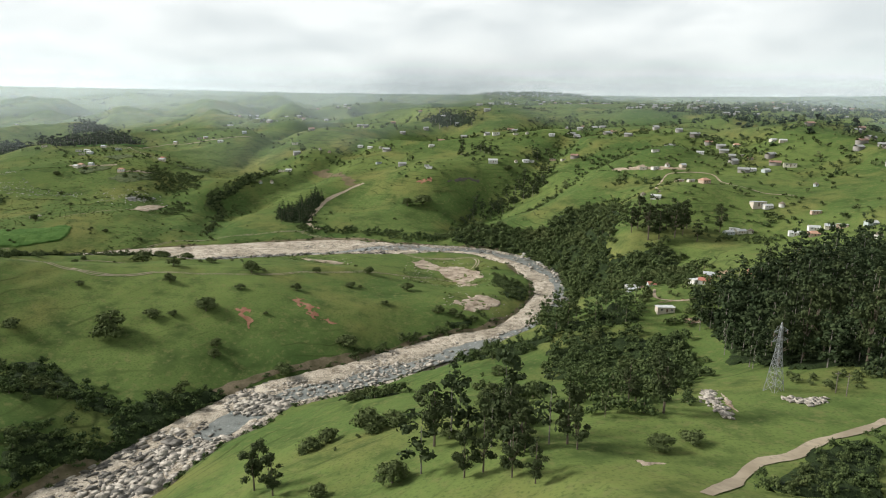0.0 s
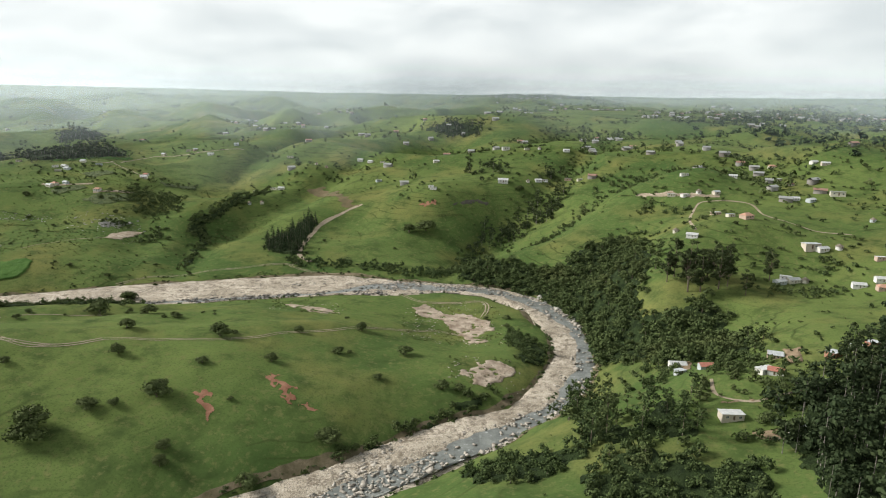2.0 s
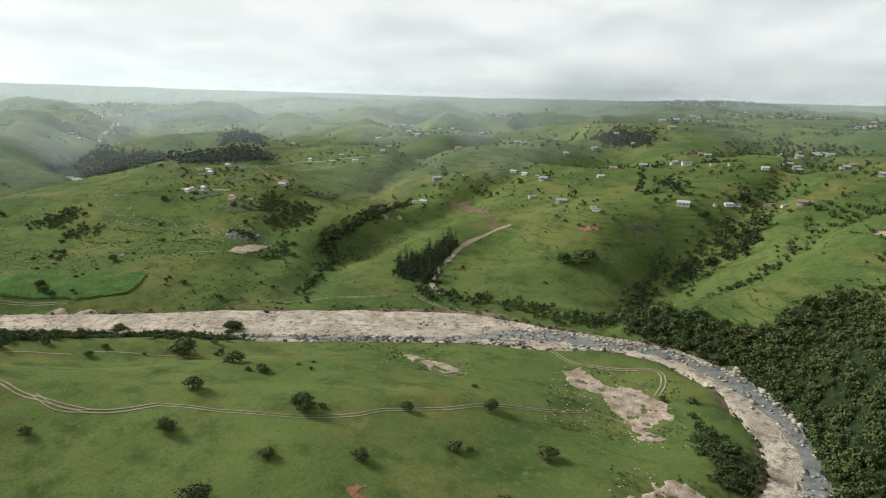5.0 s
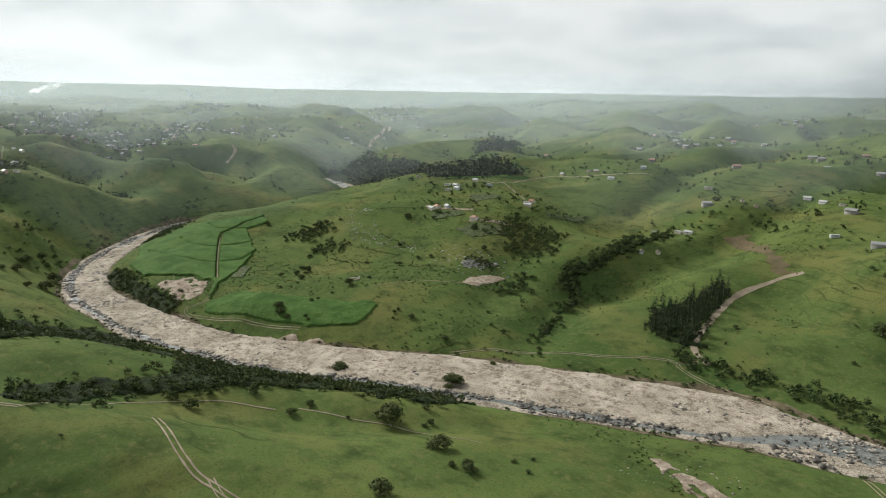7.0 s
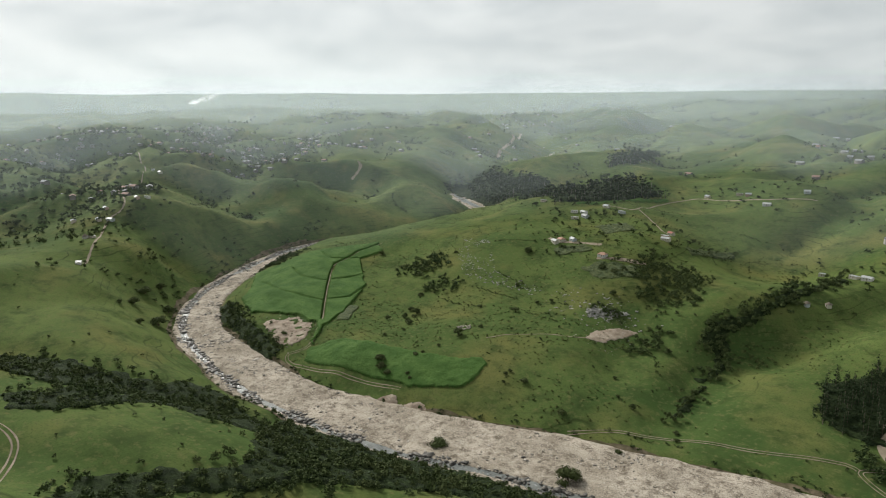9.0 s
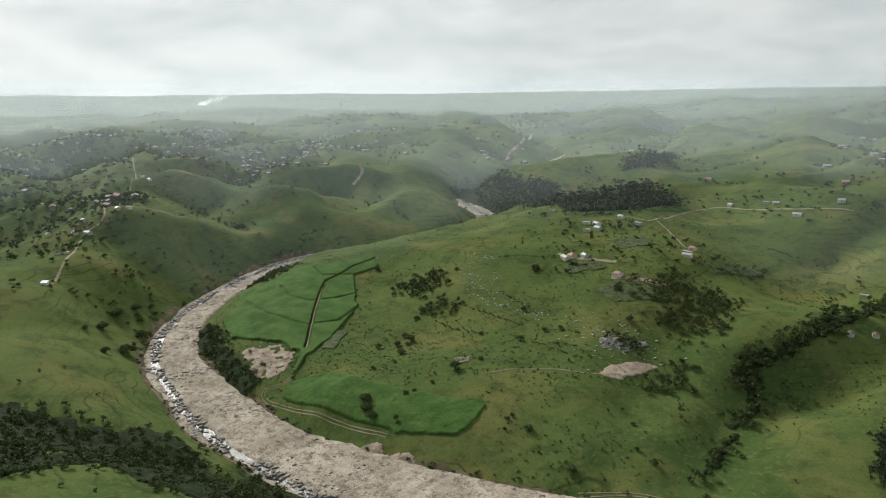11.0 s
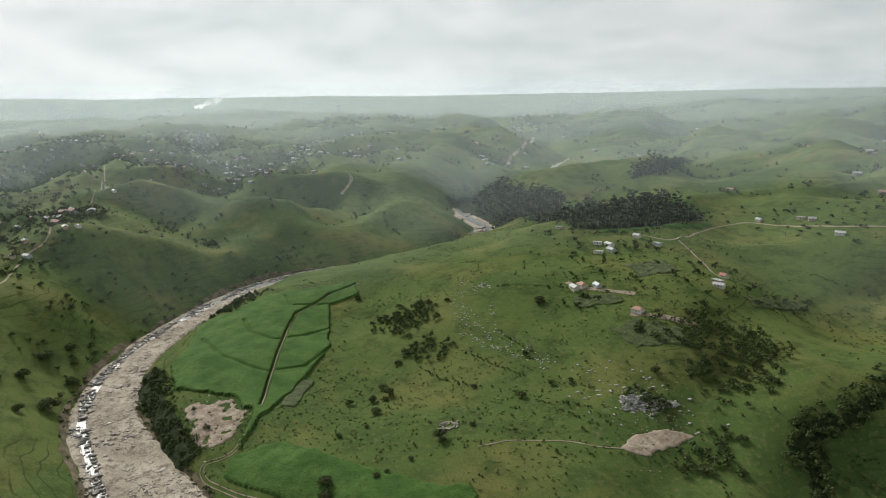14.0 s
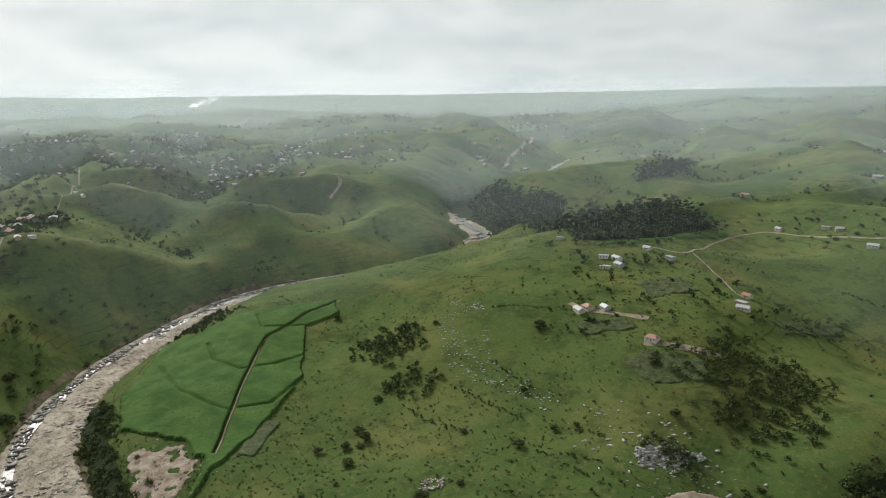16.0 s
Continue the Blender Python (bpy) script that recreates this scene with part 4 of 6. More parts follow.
def foliage(rng, lobes, count, leaf, core=0):
    """Triangles of a crown: clumps of leaf blades over uneven lobes, and dark cores in them."""
    vs, fs, at = [], [], 0
    iv, jf = ICO[core]
    for cx, cy, cz, r in lobes:
        w = iv * r * 0.56 * (1 + rng.uniform(-0.25, 0.25, (len(iv), 1)))
        vs.append(w * (1, 1, 0.85) + (cx, cy, cz))
        fs.append(jf + at)
        at += len(iv)
    lob = np.array(lobes)
    pick = rng.choice(len(lob), count, p=lob[:, 3] ** 2 / (lob[:, 3] ** 2).sum())
    d = rng.normal(size=(count, 3))
    d[:, 2] = np.abs(d[:, 2]) * 0.9 - 0.25
    d /= np.linalg.norm(d, axis=1)[:, None]
    c = lob[pick, :3] + d * lob[pick, 3:4] * rng.uniform(0.55, 1.16, (count, 1)) * (1, 1, 0.88)
    n = d + rng.normal(size=(count, 3)) * 0.45
    n /= np.linalg.norm(n, axis=1)[:, None]
    a = np.cross(n, rng.normal(size=(count, 3)))
    a /= np.linalg.norm(a, axis=1)[:, None]
    b = np.cross(n, a)
    s = leaf * rng.uniform(0.6, 1.35, (count, 1))
    p = np.stack([c - a * s, c - b * s * 0.55 + n * s * 0.25, c + a * s, c + b * s * 0.55 + n * s * 0.2], 1).reshape(-1, 3)
    i = at + 4 * np.arange(count)[:, None]
    vs.append(p)
    fs.append(np.concatenate([i + (0, 1, 2), i + (0, 2, 3)]))
    return np.concatenate(vs), np.concatenate(fs)


def crown_lobes(rng, shape, n):
    """Lobes of a crown one metre wide, standing on the ground."""
    out = []
    for k in range(n):
        ang, u = rng.uniform(0, 6.28), (k + 0.5) / n
        if shape == "bush":
            q = 0.30 * math.sqrt(u)
            out.append((q * math.cos(ang), q * math.sin(ang), 0.20 + 0.28 * (1 - u) + rng.uniform(-0.04, 0.06), rng.uniform(0.17, 0.25)))
        elif shape == "tree":
            q = 0.32 * math.sqrt(u)
            out.append((q * math.cos(ang), q * math.sin(ang), 0.13 + 0.54 * (1 - u) * rng.uniform(0.4, 1.0) + rng.uniform(-0.03, 0.08), rng.uniform(0.16, 0.25)))
        elif shape == "gum":
            q = 0.33 * math.sqrt(rng.uniform(0, 1))
            out.append((q * math.cos(ang), q * math.sin(ang), 0.38 + 1.45 * u * (1.05 - q * 1.2), rng.uniform(0.095, 0.165)))
        else:
            q = 0.18 * (1 - u)
            out.append((q * math.cos(ang), q * math.sin(ang), 0.35 + 2.0 * u, 0.12 + 0.20 * (1 - u)))
    return out


def limb(bm, a, b, ra, rb, sides=6):
    """A tapered round limb between two points."""
    a, b = Vector(a), Vector(b)
    q = (b - a).to_track_quat("Z", "Y")
    rings = []
    for p, r in ((a, ra), (b, rb)):
        rings.append([bm.verts.new(p + q @ Vector((r * math.cos(6.2832 * k / sides), r * math.sin(6.2832 * k / sides), 0))) for k in range(sides)])
    for k in range(sides):
        bm.faces.new((rings[0][k], rings[0][(k + 1) % sides], rings[1][(k + 1) % sides], rings[1][k]))
    bm.faces.new(rings[1])


def trunk_mesh(lobes, shape):
    bm = bmesh.new()
    top = max(l[2] for l in lobes)
    fork = {"bush": 0.08, "tree": 0.18, "gum": 0.5, "pine": 1.6}[shape]
    base = {"bush": 0.035, "tree": 0.05, "gum": 0.035, "pine": 0.04}[shape]
    limb(bm, (0, 0, -0.12), (0.01, 0.01, fork), base, base * 0.7)
    limb(bm, (0.01, 0.01, fork - 0.01), (0, 0, top), base * 0.7, base * 0.2, 5)
    for cx, cy, cz, r in lobes[:: 1 if len(lobes) < 9 else 2]:
        limb(bm, (0.005, 0.005, fork * 0.9), (cx, cy, cz), base * 0.45, base * 0.12, 4)
    return bm


KINDS = {"bush": ("bush", 11, 900, 0.042, LEAF), "tree": ("tree", 14, 1000, 0.042, LEAF), "gum": ("gum", 22, 1500, 0.038, GUM_LEAF), "pine": ("pine", 8, 420, 0.06, PINE_LEAF)}
LABELS = {
    "bush": ("bush", "dense dark green bush standing on pasture", "bush"),
    "tree": ("tree", "broad leafy dark green tree with short trunk", "tree"),
    "gum": ("gum_tree", "tall grey-green gum tree with open crown", "tree"),
    "pine": ("pine_tree", "dark narrow pine tree in a plantation", "tree"),
}


def make_tree(shape, seed):
    rng = np.random.default_rng(seed)
    name, label, cat = LABELS[shape]
    _, n, count, leaf, mat = KINDS[shape]
    lobes = crown_lobes(rng, shape, n)
    ob = tagged(new(name), label, cat)
    part("trunk", trunk_mesh(lobes, shape), BARK, ob)
    v, f = foliage(rng, lobes, count, leaf, 1)
    crown = new("crown", raw_mesh("crown", v, f, [mat]))
    crown.parent = ob
    return ob


TREES = {k: [make_tree(k, 100 + 10 * i + j) for j in range(n)] for i, (k, n) in enumerate((("bush", 5), ("tree", 4), ("gum", 4)))}
used = set()
place_rng = random.Random(4)


def plant(shape, x, y, width, group=""):
    """One tree or bush of that crown width, rooted in the ground."""
    src = place_rng.choice(TREES[shape])
    z = float(ground_z(x, y)[0])
    tall = place_rng.uniform(0.9, 1.2) if shape == "gum" else place_rng.uniform(0.62, 0.9)
    m = pose(x, y, z - 0.05, 0, 0, place_rng.uniform(0, 360))
    if src.name not in used:
        used.add(src.name)
        src.matrix_basis = m @ Matrix.Diagonal((width, width, width * tall, 1))
        ob = src
    else:
        ob = copy_thing(src, m)
        ob.scale = (width, width, width * tall)
    return tagged(ob, group=group)


for x, y, w in TONGUE_BUSHES + SPIT_BUSHES:
    plant("tree" if w > 5 and place_rng.random() < 0.4 else "bush", x, y, max(1.2, w * 1.1), "bushes on the river spit")
for x, y, w in BANK_BUSHES:
    plant("tree" if w > 6 else "bush", x, y, w * 1.05, "bushes on the near bank")
for x, y, w in GUM_TREES + GUM_TREES_RIGHT:
    plant("gum", x, y, w * 1.1, "gum trees")
for x, y, w in FAR_BANK_BUSHES + HILL_BUSHES + SLOPE_BUSHES:
    plant("tree" if place_rng.random() < 0.3 else "bush", x, y, max(1.5, w), "bushes on the far slopes")
for k, srcs in TREES.items():
    for src in srcs:
        if src.name not in used:
            for o in (*src.children_recursive, src):
                bpy.data.objects.remove(o)

LOW = {k: [foliage(np.random.default_rng(500 + 7 * i + j), crown_lobes(np.random.default_rng(900 + 7 * i + j), k, n), c, leaf) for j in range(4)] for i, (k, n, c, leaf) in enumerate((("bush", 6, 120, 0.066), ("tree", 7, 130, 0.066), ("gum", 15, 190, 0.064), ("pine", 6, 90, 0.075)))}
TINY = [foliage(np.random.default_rng(700 + j), crown_lobes(np.random.default_rng(800 + j), "bush", 3), 22, 0.16) for j in range(6)]
LOW["tiny"] = TINY
LOW["mid"] = [foliage(np.random.default_rng(620 + j), crown_lobes(np.random.default_rng(630 + j), ("bush", "tree")[j % 2], 5), 50, 0.10) for j in range(4)]
LOW["far_gum"] = [foliage(np.random.default_rng(640 + j), crown_lobes(np.random.default_rng(660 + j), "gum", 4), 20, 0.15) for j in range(4)]
LOW["dot"] = [foliage(np.random.default_rng(780 + j), [(0, 0, 0.3, 0.42)], 7, 0.22) for j in range(4)]
LOW["speck"] = [foliage(np.random.default_rng(750 + j), [(0, 0, 0.25, 0.34), (0.24, 0.1, 0.2, 0.24)][: 1 + j % 2], 14, 0.17) for j in range(4)]


def inside(x, y, poly):
    hit = np.zeros(np.shape(x), bool)
    for (ax, ay, *_), (bx, by, *_) in zip(poly, poly[1:] + poly[:1]):
        cross = (ay > y) != (by > y)
        hit ^= cross & (x < (bx - ax) * (y - ay) / ((by - ay) or 1e-9) + ax)
    return hit


def stem(top, radius):
    """A four-sided tapered trunk as arrays of vertices and triangles."""
    a = np.arange(4) * 1.5708
    ring = np.stack([np.cos(a), np.sin(a), 0 * a], 1)
    v = np.concatenate([ring * radius + (0, 0, -0.1), ring * radius * 0.3 + (0, 0, top)])
    k = np.arange(4)
    return v, np.concatenate([np.stack([k, (k + 1) % 4, 4 + k], 1), np.stack([(k + 1) % 4, 4 + (k + 1) % 4, 4 + k], 1)])


STEMS = {"tree": stem(0.4, 0.035), "gum": stem(1.25, 0.02), "pine": stem(2.0, 0.03), "far_gum": stem(1.3, 0.03)}


def merge_plants(name, xs, ys, widths, kinds, mat, label, category, seed=0, tall=1.0):
    """Many plants joined into one mesh of stuff."""
    rng = np.random.default_rng(seed)
    zs = ground_z(xs, ys)
    vs, fs, slots, at = [], [], [], 0
    for x, y, z, w in zip(xs, ys, zs, widths):
        kind = kinds[rng.integers(len(kinds))]
        v, f = LOW[kind][rng.integers(4)]
        slots.append(np.zeros(len(f), np.int32))
        if kind in STEMS:
            v, f = np.concatenate([v, STEMS[kind][0]]), np.concatenate([f, STEMS[kind][1] + len(v)])
            slots.append(np.ones(8, np.int32))
        a, h = rng.uniform(0, 6.28), w * tall * rng.uniform(0.8, 1.2)
        c, s = math.cos(a) * w, math.sin(a) * w
        vs.append(np.stack([v[:, 0] * c - v[:, 1] * s + x, v[:, 0] * s + v[:, 1] * c + y, v[:, 2] * h + z - 0.05 * w], 1))
        fs.append(f + at)
        at += len(v)
    if not vs:
        return None
    return tagged(new(name, raw_mesh(name, np.concatenate(vs), np.concatenate(fs), [mat, GUM_BARK if mat is GUM_LEAF else BARK], np.concatenate(slots))), label, category, kind="stuff")


def thicket(key, spacing, width, kinds, mat=None, label="dense thicket of dark green bushes", tall=1.0, fill=0.92, loose=0.7):
    poly = THICKETS[key]
    rng = np.random.default_rng(len(key) * 77 + len(poly))
    px, py = [p[0] for p in poly], [p[1] for p in poly]
    gx, gy = np.meshgrid(np.arange(min(px), max(px) + spacing, spacing), np.arange(min(py), max(py) + spacing, spacing))
    gx, gy = (g.ravel() + rng.uniform(-0.5, 0.5, g.size) * spacing for g in (gx, gy))
    wob = spacing * loose
    ok = inside(gx + rng.normal(0, wob, gx.size), gy + rng.normal(0, wob, gx.size), poly) & (rng.random(gx.size) < fill)
    ok &= line_distance(gx, gy, RIVER) > 0.5
    gx, gy = gx[ok], gy[ok]
    return merge_plants("thicket" if "gum" not in kinds and "pine" not in kinds else "wood", gx, gy, width * rng.uniform(0.6, 1.25, gx.size), kinds, mat or LEAF, label, "thicket", len(key), tall)


BT = ("bush", "tree")
MT = ("mid",)
TONGUE = [(-100, 180), (60, 300), (40, 410), (-180, 385), (-220, 290)]
for key in ("forest_slope", "gully_right", "forest_river_edge"):
    thicket(key, 4.3, 7.4, ("tree", "bush", "tree"), label="dense dark riverine forest on a steep slope")
thicket("forest_crest", 4, 5, BT)
thicket("forest_low", 4.0, 6.4, BT, label="dense riverside bushes below a forest")
thicket("house_wood", 3.1, 4.6, ("tree", "bush", "bush"), label="dense scrub on a bank below houses", fill=0.85)
thicket("mid_wood", 4.2, 5.2, ("tree", "bush", "gum"), fill=0.72)
for key in ("river_left_bank", "bank_scrub_right", "bank_right_lower", "bank_left_strip", "bank_left_upper", "bank_left_mid", "near_scrub"):
    thicket(key, 2.9, 4.4, BT, fill=0.95)
thicket("gum_wood", 4.4, 8.0, ("gum", "gum", "tree"), GUM_LEAF, "tall dense wood of dark gum trees")
thicket("near_gums", 6.5, 8.5, ("gum", "tree", "gum"), GUM_LEAF, "stand of tall gum trees on a meadow", fill=0.8)
thicket("shrub_verge", 2.4, 2.6, ("bush",), fill=0.75)
thicket("orchard", 1.7, 2.1, ("bush",), LEAF, "rows of young dark orchard bushes", 1.3)
for key in ("spit_strip", "spit_dark", "trib_north", "trib_mid", "trib_south", "field_edge_wood", "bank_row", "bank_row_far"):
    thicket(key, 3.2, 4.0, MT, fill=0.68, loose=1.2)
thicket("pine_wood", 3.0, 4.4, ("pine", "pine", "tree"), PINE_LEAF, "dark pine plantation on a slope", 0.85)
for key in ("pine_foot", "gully_foot", "gully_main", "gully_lower"):
    thicket(key, 3.2, 4.8, MT, fill=0.85)
thicket("gully_gums", 5.0, 7.0, ("gum", "tree"), GUM_LEAF, "gum trees in a stream gully")
thicket("gully_gums_top", 5.0, 7.0, ("gum", "tree"), GUM_LEAF, "gum trees at the head of a gully")
thicket("gully_orchard", 2.6, 2.2, MT, fill=0.7)
for key in ("slope_thicket", "slope_thicket_low", "hill_thicket", "hill_thicket_low"):
    thicket(key, 3.0, 4.3, MT, fill=0.9, loose=1.2)
for key in ("hill_rim", "farm_garden", "left_slope_a", "left_slope_b", "left_slope_c", "left_slope_d", "left_gully", "farm_trees_mid"):
    thicket(key, 5.0, 4.2, MT, fill=0.5)
for key in ("valley_wood_a", "valley_wood_b", "valley_wood_c", "plantation_hill"):
    thicket(key, 6.0, 11.0, ("far_gum",), GUM_LEAF, "dark gum plantation on the valley floor", 0.5)
for key in ("gum_belt", "gum_belt_b"):
    thicket(key, 6.0, 7.5, ("gum", "tree"), GUM_LEAF, "belt of gum trees by the farms", fill=0.7)
thicket("town_left", 9.0, 6.5, ("tiny",), label="dark trees and hedges among village houses", fill=0.6)
thicket("town_belt", 19.0, 9.0, ("far_gum",), GUM_LEAF, "belt of dark gum trees behind a village", 0.6, 0.45)
thicket("town_trees_right", 15.0, 10.0, ("dot",), PINE_LEAF, "dark trees among far houses", 0.8, 0.7)

thicket("village_low", 3.4, 5.8, ("tree", "bush", "gum"), label="dense dark trees below a hamlet", fill=0.97)
thicket("forest_east", 4.4, 6.8, ("tree", "bush"), label="dark trees on a hillside above a hamlet", fill=0.8)
for key in ("village_a", "village_b", "village_c", "village_d"):
    thicket(key, 3.4, 4.6, BT, label="dark trees and bushes between houses", fill=0.8)
for key in ("village_top", "hedge_east"):
    thicket(key, 3.2, 3.6, BT, label="hedge of dark bushes and small trees", fill=0.6)

# ---------------------------------------------------------------- tracks, bare patches, fields
def strip(points, offset=0.0, half=None, lift=0.13, step=1.5):
    """Vertices and faces of a band laid along a line on the ground."""
    line = smooth_line(points, step)
    right = side_of(line)
    w = line[:, 2:3] if half is None else np.full((len(line), 1), half)
    w = w * (1 + 0.35 * ripple(line[:, 0], line[:, 1], 3.0, 8)[:, None])
    off = offset + w * np.linspace(-1, 1, 4)
    x, y = line[:, :1] + right[:, :1] * off, line[:, 1:2] + right[:, 1:2] * off
    return x, y, ground_z(x.ravel(), y.ravel()).reshape(x.shape) + lift


def track(points, ruts, label="pale two-rut dirt track across grass", name="dirt_track"):
    vs, fs, at = [], [], 0
    for off, half in ruts:
        x, y, z = strip(points, off, half)
        vs.append(np.stack([x, y, z], -1).reshape(-1, 3))
        fs.append(grid_faces(*x.shape) + at)
        at += x.size
    return tagged(new(name, raw_mesh(name, np.concatenate(vs), np.concatenate(fs), [DIRT], smooth=True)), label, "road", kind="structure")


DIRT_GRASS = plain("thin_brown_grass", (0.085, 0.075, 0.032), (0.15, 0.11, 0.06), 0.12, 0.95, (0.9, 0.5, 0.3))
BANK_SOIL = plain("river_bank_soil", (0.075, 0.068, 0.035), (0.20, 0.160, 0.11), 0.22, 0.95, (1.2, 0.7, 0.3), 0.1)
YARD_SOIL = plain("trodden_brown_soil", (0.13, 0.095, 0.06), (0.26, 0.195, 0.13), 0.25, 0.95, (1.5, 0.6, 0.2), 0.1)
TWO = ((-0.8, 0.26), (0.8, 0.26))
for pts in (TRACK_SPIT, TRACK_LOOP, TRACK_NEAR):
    track(pts, TWO)
for pts in (TRACK_SPIT_B, TRACK_FORD, TRACK_FIELD, TRACK_FAR_BANK, PATH_SPIT):
    track(pts, ((-0.7, 0.17), (0.7, 0.17)))
for pts in (TRACK_SPIT_C, TRACK_RIDGE, TRACK_FIELD_B, PATH_QUARRY):
    track(pts, ((0, 0.26),), "narrow worn footpath in grass")
for pts in (ROAD_HILL, ROAD_NEAR):
    track(pts, ((0, None),), "wide pale dirt road", "dirt_road")
for pts in (PATH_CREST, ROAD_CREST, ROAD_TOWN, ROAD_FAR, PATH_FAR_RIDGE, ROAD_EAST, PATH_YARD):
    track(pts, ((0, None),), "pale dirt road on a hillside", "dirt_road")


def patch(name, poly, mat, label, category, cell=1.2, lift=0.1, ragged=1.5, rough=0.12, kind="structure", holes=(), edge=True, relief_size=4.0, grooves=(), gaps=-9.0):
    """A ragged-edged sheet over the ground inside an outline."""
    px, py = [p[0] for p in poly], [p[1] for p in poly]
    gx, gy = np.meshgrid(np.arange(min(px) - 3, max(px) + 3, cell), np.arange(min(py) - 3, max(py) + 3, cell), indexing="ij")
    ok = inside(gx + ragged * ripple(gx, gy, 5, 11) + 0.5 * ragged * ripple(gx, gy, 1.9, 15), gy + ragged * ripple(gx, gy, 5, 12) + 0.5 * ragged * ripple(gx, gy, 1.9, 16), poly)
    ok &= fractal(gx, gy, 3.2, 3, 57) > gaps
    for line, width in holes:
        ok &= line_distance(gx, gy, [(*p[:2], 0) for p in line]) > width
    z = ground_z(gx.ravel(), gy.ravel()).reshape(gx.shape) + lift + rough * fractal(gx, gy, relief_size, 2, 3)
    for line in grooves:
        z = z - 0.9 * lift * np.exp(-((line_distance(gx, gy, [(*p[:2], 0) for p in line]) / 0.75) ** 2))
    if edge:
        grown = np.zeros_like(ok)
        grown[1:-1, 1:-1] = ok[1:-1, 1:-1] & ok[:-2, 1:-1] & ok[2:, 1:-1] & ok[1:-1, :-2] & ok[1:-1, 2:]
        z = np.where(grown, z, z - lift - rough - 0.15)
    full = ok[:-1, :-1] & ok[1:, :-1] & ok[1:, 1:] & ok[:-1, 1:]
    faces = grid_faces(*gx.shape)[full.ravel()]
    if not len(faces):
        return None
    keep, inv = np.unique(faces, return_inverse=True)
    v = np.stack([gx.ravel(), gy.ravel(), z.ravel()], 1)[keep]
    return tagged(new(name, raw_mesh(name, v, inv.reshape(-1, 4), [mat], smooth=True)), label, category, kind=kind)


for poly in (BARE_BIG, BARE_SMALL, BARE_STREAK, SAND_PIT):
    patch("bare_ground", poly, BARE, "bare pale eroded sandy soil with low banks", "soil", 0.5, 0.24, 2.4, 0.09, gaps=-0.75)
patch("bare_ground", QUARRY, QUARRY_SOIL, "small quarry of bare orange-brown soil on a hillside", "soil", 0.5, 0.3, 0.8, 0.08)
patch("mud_bank", MUD_BANK, BARE, "cut bank of bare grey-brown soil", "soil", 1.0, 0.3, 2.0, 0.4)
for poly in (SCAR_A, SCAR_B, SCAR_C, ORANGE_BANK):
    patch("erosion_scar", poly, RED_SOIL, "raw red eroded soil scar in grass", "soil", 0.35, 0.10, 2.6, 0.05, edge=False, gaps=-0.3)
patch("ploughed_field", DARK_FIELD, DARK_SOIL, "ploughed dark soil field", "field", 2.0, 0.3, 2.0, 0.1)
GARDEN = plain("garden_plants", (0.038, 0.062, 0.018), (0.090, 0.110, 0.036), 0.35, 0.9, (1.2, 1.0, 0.8))
for poly in GARDENS:
    patch("garden_plot", poly, GARDEN, "overgrown vegetable garden below a farmhouse", "garden", 0.8, 0.45, 1.6, 0.35, "stuff", relief_size=1.8)
for poly in (YARD_A, YARD_B, YARD_C, YARD_D):
    patch("dirt_yard", [p[:2] for p in poly], YARD_SOIL, "trodden brown soil yard between houses", "soil", 0.6, 0.3, 1.2, 0.1)
for pts in (YARD_STRIP_A, YARD_STRIP_B, YARD_STRIP_C):
    track(pts, ((0, None),), "bare levelled soil beside farmhouses", "dirt_yard")
patch("burnt_slope", BURNT_SLOPE, DIRT_GRASS, "brownish bare slope below farmhouses", "soil", 2.0, 0.3, 4.0, 0.1)
rows = (CANE_ROW_A, CANE_ROW_B, CANE_ROW_C)
patch("cane_field", CANE_A, CANE, "bright green sugar cane field in curved rows", "crop", 0.6, 1.2, 1.0, 0.12, "stuff", ((TRACK_FIELD_B, 0.55),), relief_size=2.2, grooves=rows)
patch("cane_field", CANE_B, CANE, "green sugar cane field by the river", "crop", 0.6, 0.8, 1.0, 0.2, "stuff", ((TRACK_FIELD, 2.5),), relief_size=2.6)
patch("bean_plot", [(-360, 443), (-353, 449), (-335, 428), (-343, 424)], GARDEN, "small dark green plot beside a cane field", "crop", 0.6, 0.5, 0.6, 0.2, "stuff")
patch("crop_terrace", TERRACE_FIELD, CANE, "strip of pale green crop on a ridge", "crop", 2.0, 0.8, 2.0, 0.2, "stuff")

# undergrowth sheets below dense thickets; their near-black colour paints the shade in the gaps
UNDER_SHADE = plain("undergrowth", (0.012, 0.020, 0.008), (0.034, 0.052, 0.018), 0.4, 0.95, (1.5, 1.0, 0.8), 0.1)
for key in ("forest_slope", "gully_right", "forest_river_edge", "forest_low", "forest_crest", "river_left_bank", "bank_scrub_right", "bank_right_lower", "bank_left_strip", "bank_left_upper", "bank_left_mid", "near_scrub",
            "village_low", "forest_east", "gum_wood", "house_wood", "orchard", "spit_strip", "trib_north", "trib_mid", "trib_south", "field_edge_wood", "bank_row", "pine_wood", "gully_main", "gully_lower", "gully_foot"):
    patch("undergrowth", THICKETS[key], UNDER_SHADE, "tangled undergrowth below trees with painted shade in its gaps", "undergrowth", 1.5, 0.7, 2.2, 0.45, "stuff", relief_size=3.0)

